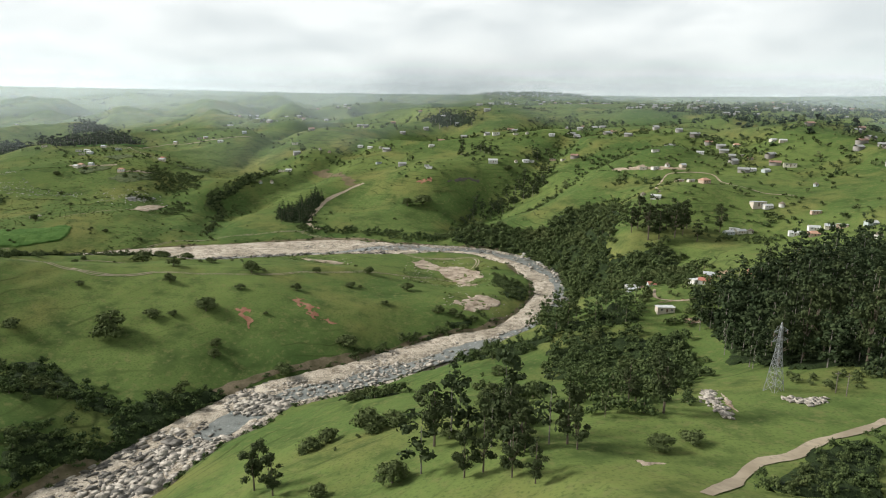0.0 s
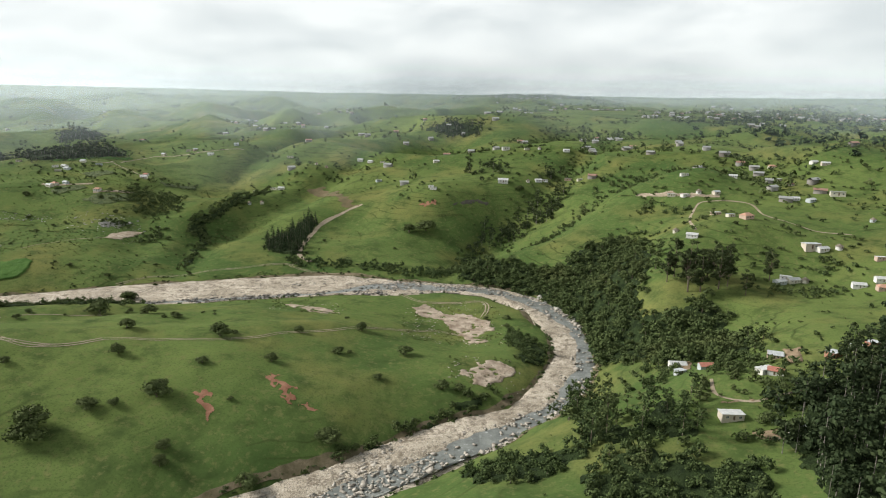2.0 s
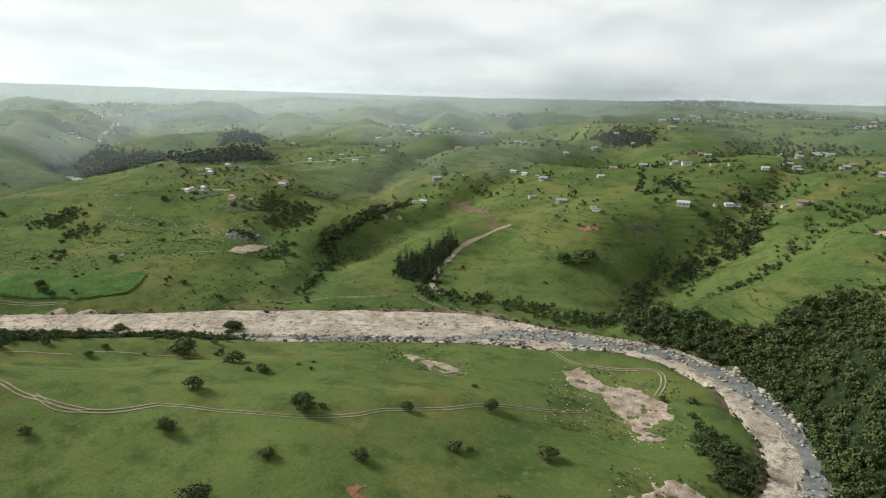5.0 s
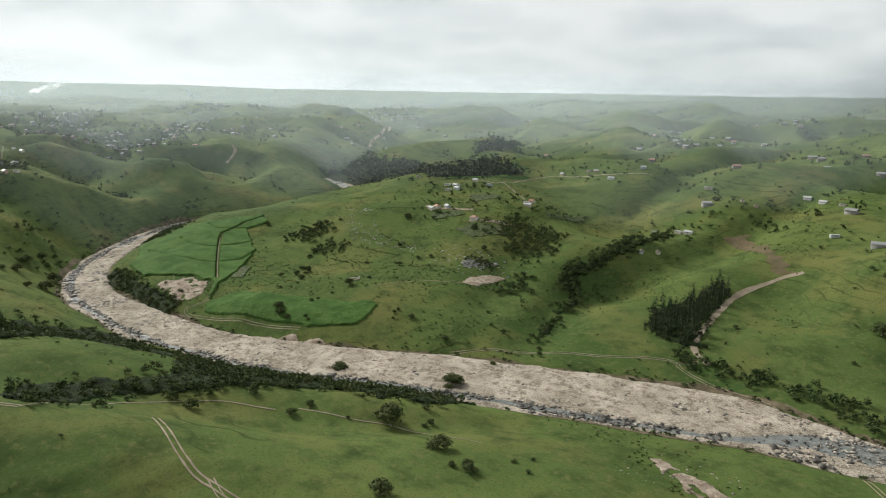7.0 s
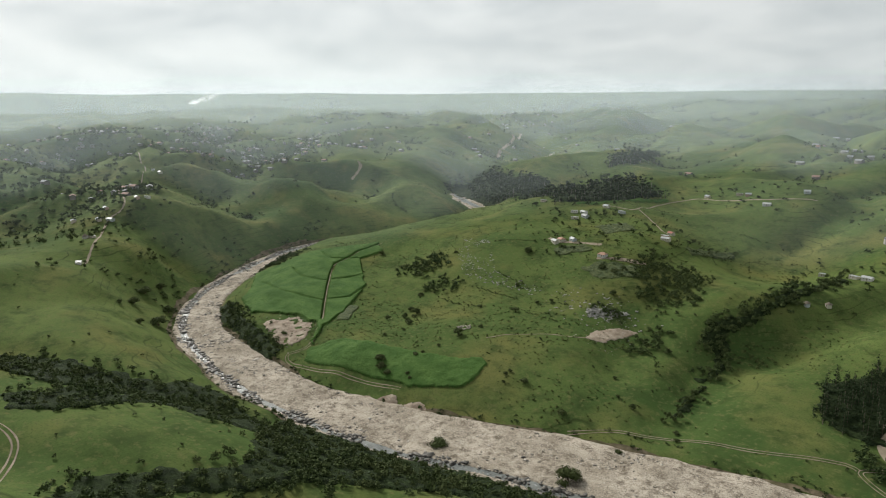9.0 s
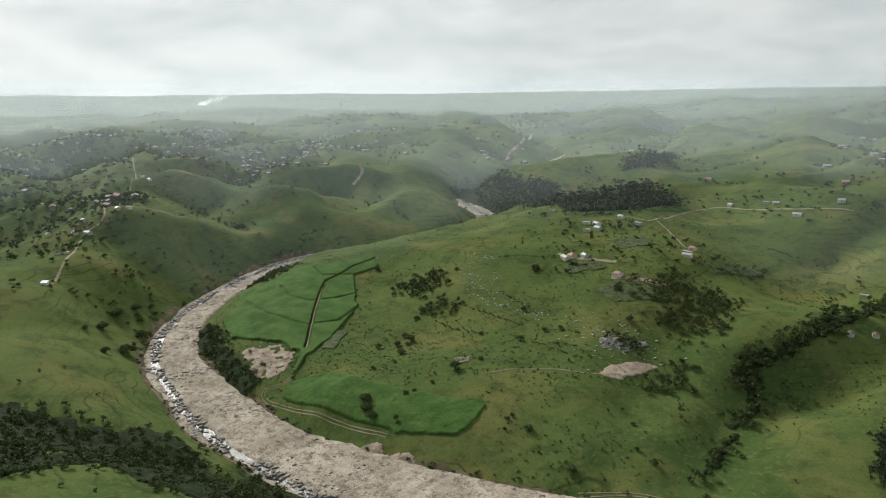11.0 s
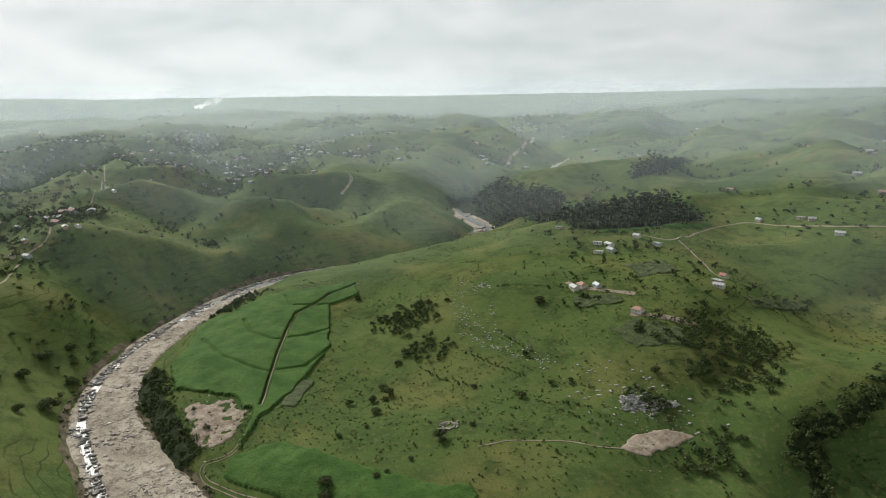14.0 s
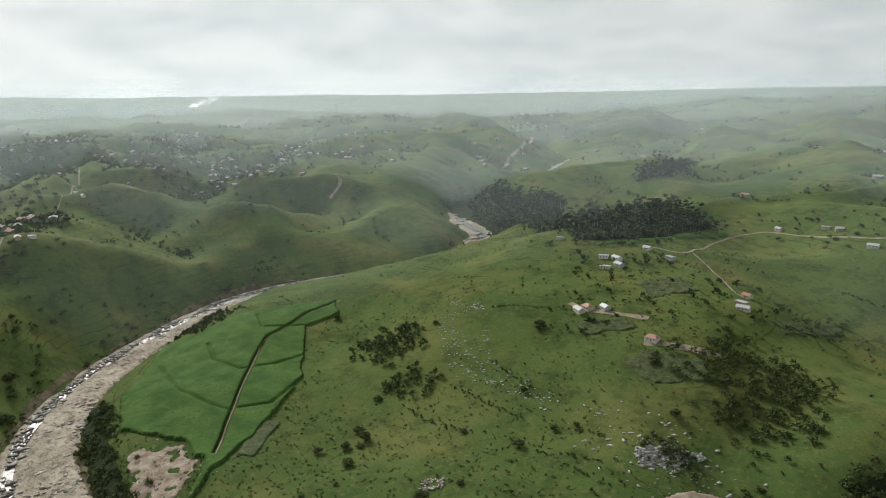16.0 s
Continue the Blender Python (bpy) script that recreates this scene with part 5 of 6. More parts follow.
# raised sheets in the same colour: shade under the gum crowns, painted near black
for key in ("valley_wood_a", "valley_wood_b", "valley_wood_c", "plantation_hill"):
    patch("undergrowth", THICKETS[key], UNDER_SHADE, "ground sheet below gum trees with its shade painted dark", "undergrowth", 4.0, 2.5, 3.0, 0.8, "stuff", relief_size=9.0)

# worn soil and thin grass along the edges of the river bed
def river_margin(first, last, side, half, mat, label):
    line = smooth_line(RIVER[first : last + 1], 3.0)
    right = side_of(line)
    out = line[:, 2] * 1.0 + 1.2 + 1.5 * ripple(line[:, 0], line[:, 1], 19, 66)
    x, y = line[:, 0] + side * right[:, 0] * out, line[:, 1] + side * right[:, 1] * out
    wide = half * np.clip(0.75 + 0.7 * fractal(x, y, 24, 2, 67), 0.12, 1.6)
    gx, gy, gz = strip(np.stack([x, y, wide], 1), step=1.4)
    return tagged(new("river_bank", raw_mesh("river_bank", np.stack([gx, gy, gz], -1).reshape(-1, 3), grid_faces(*gx.shape), [mat], smooth=True)), label, "bank", kind="structure")


for first, last, side in ((2, 13, -1), (8, 29, 1), (14, 29, -1)):
    river_margin(first, last, side, 1.9, BANK_SOIL, "worn brown soil and thin grass along a river bank")

# ---------------------------------------------------------------- rocks
ROCKS = []
for j in range(6):
    _r = np.random.default_rng(60 + j)
    _v = np.array(list(itertools.product((-1, 1), (-1, 1), (-1, 1))), float) * 0.72
    _f = np.array([(0, 1, 3), (0, 3, 2), (4, 6, 7), (4, 7, 5), (0, 4, 5), (0, 5, 1), (2, 3, 7), (2, 7, 6), (0, 2, 6), (0, 6, 4), (1, 5, 7), (1, 7, 3)])
    ROCKS.append(((_v + _r.uniform(-0.42, 0.42, _v.shape)) * (1.3, 0.9, 0.30), _f))


def scatter_rocks(name, xs, ys, sizes, label, seed, base=None, mat=ROCK):
    rng = np.random.default_rng(seed)
    zs = ground_z(xs, ys) if base is None else base
    vs, fs, at = [], [], 0
    for x, y, z, s in zip(xs, ys, zs, sizes):
        v, f = ROCKS[rng.integers(6)]
        a = rng.uniform(0, 6.28)
        c, n = math.cos(a) * s, math.sin(a) * s
        vs.append(np.stack([v[:, 0] * c - v[:, 1] * n + x, v[:, 0] * n + v[:, 1] * c + y, v[:, 2] * s + z], 1))
        fs.append(f + at)
        at += len(v)
    return tagged(new(name, raw_mesh(name, np.concatenate(vs), np.concatenate(fs), [mat])), label, "rocks", kind="stuff")


def river_rocks(first, last, count, big, label, seed, side=(-1.02, 1.02), mat=ROCK):
    """Boulders along a stretch of the bed, between two nodes of the river line."""
    rng = np.random.default_rng(seed)
    seg = RIVER[first : last + 1]
    t = rng.uniform(0, len(seg) - 1.001, count)
    i = t.astype(int)
    p = seg[i] + (seg[i + 1] - seg[i]) * (t - i)[:, None]
    d = seg[i + 1, :2] - seg[i, :2]
    d /= np.linalg.norm(d, axis=1)[:, None]
    lat = rng.uniform(*side, count) * p[:, 2]
    x, y = p[:, 0] + d[:, 1] * lat, p[:, 1] - d[:, 0] * lat
    s = big * (rng.uniform(0.25, 1, count) ** 2.6 + 0.9 * (rng.random(count) < 0.04)) + 0.14
    clump = fractal(x, y, 14, 2, seed)
    ok = clump > rng.uniform(-0.5, 0.25, count)
    return scatter_rocks("river_boulders", x[ok], y[ok], s[ok], label, seed, 0.22 + 0 * x[ok], mat)


river_rocks(1, 5, 5200, 0.95, "pale boulders and rock slabs in river rapids", 1)
river_rocks(1, 5, 1500, 1.0, "dark wet rocks between rapids", 15, mat=WET_ROCK)
river_rocks(5, 8, 900, 0.7, "stones along a sandy river beach", 16)
river_rocks(7, 14, 500, 0.7, "grey cobbles and boulders on the river bend", 2, (-0.3, 0.95))
river_rocks(14, 22, 3400, 0.6, "scattered stones on a dry river bed", 3)
river_rocks(14, 27, 1800, 0.5, "dark stones strewn over river gravel", 13, (-0.7, 0.95), WET_ROCK)
river_rocks(22, 30, 2000, 1.0, "pale boulders in river rapids", 4)
river_rocks(22, 29, 1700, 1.0, "dark boulders breaking white water", 6, (-0.95, -0.35), WET_ROCK)
river_rocks(16, 25, 2600, 0.9, "dark wet boulders in shallow rapids", 8, (-1.05, -0.6), WET_ROCK)
river_rocks(8, 14, 700, 1.1, "pale rock slabs along the outer river bank", 9, (0.85, 1.25))
river_rocks(30, 38, 500, 2.2, "pale boulders in a far river bend", 5)


PALE_ROCK = plain("pale_lichen_rock", (0.20, 0.195, 0.175), (0.47, 0.455, 0.425), 0.6, 0.9, (2.0, 0.6, 0.3))


def poly_rocks(poly, count, big, label, seed):
    rng = np.random.default_rng(seed)
    px, py = [p[0] for p in poly], [p[1] for p in poly]
    x, y = rng.uniform(min(px), max(px), count * 3), rng.uniform(min(py), max(py), count * 3)
    ok = inside(x, y, poly) & (fractal(x, y, 12, 2, seed) > 0.0)
    x, y = x[ok], y[ok]
    scatter_rocks("rock_outcrop", x, y, big * rng.uniform(0.3, 1, len(x)) ** 2 + 0.15, label, seed, mat=PALE_ROCK)


poly_rocks(OUTCROP, 330, 0.8, "pale grey rock outcrop on a grassy hillside", 21)
poly_rocks(BEND_BANK, 260, 1.8, "pale rock slabs along the river bank", 23)
poly_rocks(ROCKY_SLOPE, 520, 0.5, "scattered pale rocks on a grassy slope", 22)


# bushes growing between the rocks of the outcrop
_rng = np.random.default_rng(17)
ox, oy = np.mean([p[0] for p in OUTCROP]), np.mean([p[1] for p in OUTCROP])
merge_plants("outcrop_bushes", ox + _rng.normal(2, 4.5, 34), oy + _rng.normal(3, 4, 34), _rng.uniform(1.6, 4.2, 34), BT, LEAF, "dark bushes growing between pale rocks", "bushes", 18, 0.8)
x, y = ox + _rng.normal(0, 13, 160), oy + _rng.normal(0, 8, 160)
scatter_rocks("scattered_rocks", x, y, 0.7 * _rng.uniform(0.3, 1, 160) ** 2 + 0.12, "pale rocks strewn over a grassy hillside", 25, mat=PALE_ROCK)

# ---------------------------------------------------------------- houses
def wall_paint(name, colours):
    """Painted plaster whose colour differs from house to house."""
    m, t, b = material(name, 0.85)
    info = t.nodes.new("ShaderNodeObjectInfo")
    ramp = t.nodes.new("ShaderNodeValToRGB")
    ramp.color_ramp.interpolation = "CONSTANT"
    while len(ramp.color_ramp.elements) < len(colours):
        ramp.color_ramp.elements.new(0.5)
    for i, c in enumerate(colours):
        ramp.color_ramp.elements[i].position, ramp.color_ramp.elements[i].color = i / len(colours), (*c, 1)
    t.links.new(info.outputs["Random"], ramp.inputs[0])
    c = noise_mix(t, ramp.outputs[0], (0.42, 0.37, 0.31), 1.2, 0.55, 0.85)
    t.links.new(c, b.inputs["Base Color"])
    return m


PLASTER = wall_paint("painted_plaster", [(0.60, 0.58, 0.54), (0.50, 0.44, 0.36), (0.64, 0.63, 0.61), (0.44, 0.32, 0.25), (0.52, 0.49, 0.40), (0.38, 0.42, 0.42)])
BRICKWORK = wall_paint("raw_brick_wall", [(0.36, 0.17, 0.11), (0.42, 0.22, 0.15)])
TIN = plain("galvanised_tin", (0.32, 0.34, 0.36), (0.52, 0.54, 0.55), 0.5, 0.45, (6.0, 0.15, 0.05), 0.5)
WHITE_TIN = plain("white_tin", (0.40, 0.41, 0.41), (0.56, 0.56, 0.55), 0.4, 0.5, (6.0, 0.15, 0.05), 0.5)
RED_TIN = plain("red_roof", (0.30, 0.115, 0.085), (0.42, 0.18, 0.13), 0.6, 0.6, (5.0, 0.2, 0.05))
TERRACOTTA = plain("terracotta_roof", (0.36, 0.20, 0.14), (0.48, 0.29, 0.21), 0.6, 0.7, (5.0, 0.2, 0.05))
THATCH = plain("thatch", (0.13, 0.11, 0.085), (0.22, 0.19, 0.15), 1.5, 0.95, (5.0, 0.5, 0.1))
DOOR_PAINT = plain("door_paint", (0.10, 0.06, 0.04), (0.17, 0.11, 0.07), 2.0, 0.6, None)
PANE, _t, _b = material("window_glass", 0.1)
_b.inputs["Base Color"].default_value = (0.03, 0.035, 0.04, 1)
FRAME_PAINT = plain("window_frame_paint", (0.6, 0.6, 0.58), (0.75, 0.75, 0.72), 2.0, 0.6, None)


def box(bm, x0, y0, z0, x1, y1, z1):
    v = [bm.verts.new(p) for p in ((x0, y0, z0), (x1, y0, z0), (x1, y1, z0), (x0, y1, z0), (x0, y0, z1), (x1, y0, z1), (x1, y1, z1), (x0, y1, z1))]
    for f in ((3, 2, 1, 0), (4, 5, 6, 7), (0, 1, 5, 4), (1, 2, 6, 5), (2, 3, 7, 6), (3, 0, 4, 7)):
        bm.faces.new([v[i] for i in f])


def slab(bm, corners, thick):
    """A thick sheet: four corners in order, and its thickness downwards."""
    top = [bm.verts.new(c) for c in corners]
    low = [bm.verts.new((c[0], c[1], c[2] - thick)) for c in corners]
    bm.faces.new(top)
    bm.faces.new(low[::-1])
    for i in range(4):
        bm.faces.new((top[i], low[i], low[(i + 1) % 4], top[(i + 1) % 4]))


def add_openings(ob, w, d, h, plan):
    """Door and windows, set 3 cm proud of the front wall (y = -d/2) and back."""
    for kind, x, side in plan:
        y = side * d / 2
        lo, hi = sorted((y - side * 0.02, y + side * 0.03))
        if kind == "door":
            bm = bmesh.new()
            box(bm, x - 0.45, lo, 0.05, x + 0.45, hi, 2.05)
            part("door", bm, DOOR_PAINT, ob, "dark wooden door")
        else:
            bm = bmesh.new()
            for a in ((x - 0.62, 0.88, x - 0.55, 2.02), (x + 0.55, 0.88, x + 0.62, 2.02), (x - 0.55, 0.88, x + 0.55, 0.95), (x - 0.55, 1.95, x + 0.55, 2.02), (x - 0.03, 0.95, x + 0.03, 1.95)):
                box(bm, a[0], lo, a[1], a[2], hi + 0.02 * (side > 0), a[3])
            win = part("window", bm, FRAME_PAINT, ob)
            bm = bmesh.new()
            box(bm, x - 0.55, min(y, y + side * 0.01), 0.95, x + 0.55, max(y, y + side * 0.01), 1.95)
            part("pane", bm, PANE, win, "dark window glass")


def gable_house(name, w, d, h, rise, walls, roof, label, plan, hip=0.0):
    ob = tagged(new(name), label, "house")
    bm = bmesh.new()
    box(bm, -w / 2, -d / 2, -1.6, w / 2, d / 2, h)
    if not hip:
        for x in (-w / 2, w / 2 - 0.15):
            v = [bm.verts.new(p) for p in ((x, -d / 2, h), (x, d / 2, h), (x, 0, h + rise), (x + 0.15, -d / 2, h), (x + 0.15, d / 2, h), (x + 0.15, 0, h + rise))]
            for f in ((0, 2, 1), (3, 4, 5), (0, 3, 5, 2), (1, 2, 5, 4)):
                bm.faces.new([v[i] for i in f])
    part("wall", bm, walls, ob)
    bm = bmesh.new()
    e, o, k = 0.35, 0.45, hip
    for s in (-1, 1):
        c = [(-w / 2 - e, s * (d / 2 + o), h - o * rise / (d / 2)), (w / 2 + e, s * (d / 2 + o), h - o * rise / (d / 2)), (w / 2 + e - k, 0, h + rise), (-w / 2 - e + k, 0, h + rise)]
        slab(bm, c if s < 0 else c[::-1], 0.12)
    if hip:
        for s in (-1, 1):
            a = [bm.verts.new(p) for p in ((s * (w / 2 + e), -d / 2 - o, h - o * rise / (d / 2)), (s * (w / 2 + e), d / 2 + o, h - o * rise / (d / 2)), (s * (w / 2 + e - k), 0, h + rise))]
            bm.faces.new(a if s > 0 else a[::-1])
    part("roof", bm, roof, ob)
    add_openings(ob, w, d, h, plan)
    return ob


def flat_house(name, w, d, h, walls, roof, label, plan):
    ob = tagged(new(name), label, "house")
    bm = bmesh.new()
    v = [bm.verts.new(p) for p in ((-w / 2, -d / 2, -1.6), (w / 2, -d / 2, -1.6), (w / 2, d / 2, -1.6), (-w / 2, d / 2, -1.6), (-w / 2, -d / 2, h), (w / 2, -d / 2, h), (w / 2, d / 2, h - 0.5), (-w / 2, d / 2, h - 0.5))]
    for f in ((4, 5, 6, 7), (0, 1, 5, 4), (1, 2, 6, 5), (2, 3, 7, 6), (3, 0, 4, 7)):
        bm.faces.new([v[i] for i in f])
    part("wall", bm, walls, ob)
    bm = bmesh.new()
    slab(bm, [(-w / 2 - 0.35, -d / 2 - 0.5, h + 0.16), (w / 2 + 0.35, -d / 2 - 0.5, h + 0.16), (w / 2 + 0.35, d / 2 + 0.4, h - 0.44), (-w / 2 - 0.35, d / 2 + 0.4, h - 0.44)], 0.08)
    part("roof", bm, roof, ob)
    for i in range(9):
        bm = bmesh.new()
        x = -w / 2 + (i + 0.5) * w / 9
        slab(bm, [(x - 0.05, -d / 2 - 0.5, h + 0.21), (x + 0.05, -d / 2 - 0.5, h + 0.21), (x + 0.05, d / 2 + 0.4, h - 0.39), (x - 0.05, d / 2 + 0.4, h - 0.39)], 0.05)
        part("sheet_seam", bm, roof, ob)
    add_openings(ob, w, d, h, plan)
    return ob


def round_hut(label):
    ob = tagged(new("round_hut"), label, "hut")
    bm = bmesh.new()
    bmesh.ops.create_cone(bm, cap_ends=True, segments=20, radius1=3.0, radius2=3.0, depth=4.0, matrix=Matrix.Translation((0, 0, 0.4)))
    part("wall", bm, PLASTER, ob)
    bm = bmesh.new()
    bmesh.ops.create_cone(bm, cap_ends=True, segments=20, radius1=3.6, radius2=0.15, depth=2.4, matrix=Matrix.Translation((0, 0, 3.4)))
    part("roof", bm, THATCH, ob, "grey weathered thatch")
    bm = bmesh.new()
    box(bm, -0.45, -3.03, 0.05, 0.45, -2.9, 2.0)
    part("door", bm, DOOR_PAINT, ob, "dark wooden door")
    return ob


FRONT = [("door", 0.4, -1), ("window", -2.6, -1), ("window", 3.2, -1), ("window", 2.0, 1)]
SMALL = [("door", -0.6, -1), ("window", 1.4, -1)]
STYLES = {
    "white_tin": flat_house("house", 10, 6, 2.9, PLASTER, WHITE_TIN, "long low house with a white tin roof", FRONT),
    "grey_tin": flat_house("house", 8, 5.5, 2.8, PLASTER, TIN, "small plastered house with a grey tin roof", SMALL),
    "shed": flat_house("shed", 5, 4, 2.3, TIN, TIN, "small galvanised tin shed in a yard", [("door", 0, -1)]),
    "red": gable_house("house", 8.5, 6, 2.7, 1.5, PLASTER, RED_TIN, "plastered house with a faded red pitched roof", SMALL + [("window", 3.0, -1)]),
    "white_gable": gable_house("house", 11, 6.5, 2.8, 1.5, PLASTER, WHITE_TIN, "white plastered house with a pale pitched roof", FRONT),
    "grey_gable": gable_house("house", 9, 6, 2.7, 1.7, PLASTER, TIN, "plastered house with a grey pitched tin roof", SMALL),
    "terracotta": gable_house("house", 10, 7.5, 2.8, 1.9, PLASTER, TERRACOTTA, "house with a terracotta hipped roof", FRONT, 3.0),
    "brick": flat_house("house", 7, 6, 2.8, BRICKWORK, TIN, "small raw red brick house with a tin roof", SMALL),
    "hut": round_hut("round plastered hut with a grey thatched roof"),
}
WIDE = {"white_tin": 10, "grey_tin": 8, "shed": 5, "red": 8.5, "white_gable": 11, "grey_gable": 9, "terracotta": 10, "brick": 7, "hut": 7}
first_use = set()
house_rng = random.Random(9)


def settle(style, x, y, width, turn=None, group=""):
    src = STYLES[style]
    k = min(1.3, max(0.5, (0.62 if y < 300 else 0.54) * width / WIDE[style]))
    turn = house_rng.uniform(-28, 28) if turn is None else turn
    m = pose(x, y, float(ground_z(x, y)[0]) + 0.25, 0, 0, turn)
    if style not in first_use:
        first_use.add(style)
        src.matrix_basis = m @ Matrix.Diagonal((k, k, k, 1))
        ob = src
    else:
        ob = copy_thing(src, m)
        ob.scale = (k, k, k)
    return tagged(ob, group=group)


EAST_STYLES = ["white_tin", "grey_tin", "grey_gable", "white_tin", "red", "red", "shed", "shed"]
for i, (x, y, w) in enumerate(HOUSES_EAST + HOUSES_EAST_MORE):
    style = EAST_STYLES[i] if i < 8 else house_rng.choice(["white_tin", "white_gable", "grey_tin", "white_gable", "grey_gable", "white_tin", "hut", "terracotta"])
    if 40 <= i < 43:
        style = ("brick", "grey_tin", "brick")[i - 40]
    settle(style, x, y, w, group="houses on the east hill")
for x, y, w in HOUSES_NORTH:
    settle(house_rng.choice(["white_gable", "white_tin", "hut", "grey_tin", "white_gable"]), x, y, max(6, w), group="farmhouses on the north slopes")
for i, (x, y, w) in enumerate(HOUSES_WEST):
    style = {0: "terracotta", 1: "grey_gable", 2: "terracotta", 3: "red", 4: "white_gable"}.get(i) or house_rng.choice(["white_gable", "white_tin", "hut", "grey_tin", "grey_gable"])
    settle(style, x, y, max(6, w), group="farmhouses on the west ridge")


# far settlements: centre, spread and number of houses
TOWNS = [(450, 900, 220, 260, 110), (700, 1500, 450, 450, 170), (250, 1500, 260, 380, 80), (300, 2350, 220, 180, 60), (1300, 2300, 700, 600, 150), (-250, 1250, 220, 280, 45),
         (-950, 560, 190, 190, 130), (-1350, 850, 380, 300, 130), (-1000, 1150, 280, 220, 70), (-1500, 1600, 600, 450, 110), (0, 880, 150, 160, 26), (260, 740, 130, 120, 30), (350, 540, 110, 130, 34), (-1100, 330, 200, 150, 60), (-650, 425, 60, 30, 16), (-1048, 821, 170, 90, 60), (-1250, 700, 260, 150, 80)]
WALL_FAR, _t, _b = material("far_house_walls", 0.85)
_geo = _t.nodes.new("ShaderNodeNewGeometry")
_t.links.new(blend(_t, _geo.outputs["Random Per Island"], (0.31, 0.30, 0.28), (0.17, 0.15, 0.13)), _b.inputs["Base Color"])
ROOF_FAR, _t, _b = material("far_house_roofs", 0.9)
_geo = _t.nodes.new("ShaderNodeNewGeometry")
_ramp = _t.nodes.new("ShaderNodeValToRGB")
_ramp.color_ramp.interpolation = "CONSTANT"
_ramp.color_ramp.elements[1].position = 0.25
_ramp.color_ramp.elements[0].color, _ramp.color_ramp.elements[1].color = (0.24, 0.14, 0.105, 1), (0.25, 0.255, 0.25, 1)
_t.links.new(_geo.outputs["Random Per Island"], _ramp.inputs[0])
_t.links.new(_ramp.outputs[0], _b.inputs["Base Color"])


TOWN_SPOTS = []


def far_town():
    rng = np.random.default_rng(31)
    vs, fs, slot, at = [], [], [], 0
    wall = np.array([(0, 0, 0), (1, 0, 0), (1, 1, 0), (0, 1, 0), (0, 0, 1), (1, 0, 1), (1, 1, 1), (0, 1, 1)], float) - (0.5, 0.5, 0)
    wf = np.array([(0, 1, 5, 4), (1, 2, 6, 5), (2, 3, 7, 6), (3, 0, 4, 7)])
    roof = np.array([(-0.55, -0.6, 0.97), (0.55, -0.6, 0.97), (0.55, 0, 1.5), (-0.55, 0, 1.5), (0.55, 0.6, 0.97), (-0.55, 0.6, 0.97)])
    rf = np.array([(0, 1, 2, 3), (3, 2, 4, 5)])
    for cx, cy, rx, ry, n in TOWNS:
        n = int(n * 2.6)
        x, y = cx + rng.normal(0, rx * 0.62, n), cy + rng.normal(0, ry * 0.62, n)
        ok = (line_distance(x, y, RIVER) > 40) & (fractal(x, y, 130, 3, 37) + 0.2 * rng.normal(size=n) > 0.05)
        TOWN_SPOTS.append(np.stack([x[ok], y[ok]], 1))
        for px, py, pz in zip(x[ok], y[ok], ground_z(x[ok], y[ok])):
            w, d, h, a = rng.uniform(4.5, 8.5), rng.uniform(3.5, 5.5), rng.uniform(2.0, 2.6), rng.uniform(-0.6, 0.6)
            c, s = math.cos(a), math.sin(a)
            for v, f, k in ((wall * (w, d, h + 1) - (0, 0, 1), wf, 0), (roof * (w, d, h), rf, 1)):
                vs.append(np.stack([v[:, 0] * c - v[:, 1] * s + px, v[:, 0] * s + v[:, 1] * c + py, v[:, 2] + pz], 1))
                fs.append(f + at)
                slot += [k] * len(f)
                at += len(v)
    me = raw_mesh("far_houses", np.concatenate(vs), np.concatenate(fs), [WALL_FAR, ROOF_FAR], slot)
    return tagged(new("far_houses", me), "many small pale houses of far villages", "houses", kind="stuff")


far_town()

# ---------------------------------------------------------------- scattered trees and hedges
_rng = np.random.default_rng(77)
CROPS = (CANE_A, CANE_B, SAND_PIT, BARE_BIG, BARE_SMALL, QUARRY)


def open_ground(x, y):
    ok = line_distance(x, y, RIVER) > 3
    for poly in CROPS:
        ok &= ~inside(x, y, poly)
    return ok


x, y = _rng.uniform(-700, 320, 4200), _rng.uniform(120, 800, 4200)
ok = open_ground(x, y) & (fractal(x, y, 70, 2, 61) + 0.25 * _rng.normal(size=x.size) > 0.1) & ~inside(x, y, TONGUE)
merge_plants("scattered_shrubs", x[ok], y[ok], _rng.uniform(0.6, 2.2, ok.sum()) ** 1.1, ("tiny",), LEAF, "small dark shrubs dotted over pasture", "shrubs", 3)


def hollow(x, y, size):
    """How far the ground lies below its surroundings."""
    return (ground_z(x + size, y) + ground_z(x - size, y) + ground_z(x, y + size) + ground_z(x, y - size)) / 4 - ground_z(x, y)


x, y = _rng.uniform(-2600, 2000, 130000), _rng.uniform(250, 3400, 130000)
r = np.hypot(x + 150, y - 400)
dip = hollow(x, y, 28.0) * 0.42 + 0.55 * fractal(x, y, 190, 3, 71) + 0.22 * _rng.normal(size=x.size)
ok = (r > 430) & (r < 2900) & open_ground(x, y) & (dip > 0.94)
x, y, r = x[ok], y[ok], r[ok]
merge_plants("far_trees", x, y, _rng.uniform(1.8, 5.0, x.size) * (1 + r / 2400), ("dot",), LEAF, "trees and bushes in the hollows of far hills", "trees", 5)
spots = np.concatenate(TOWN_SPOTS)
spots = spots[_rng.permutation(len(spots))][:2200]
spots = np.repeat(spots, 6, axis=0)
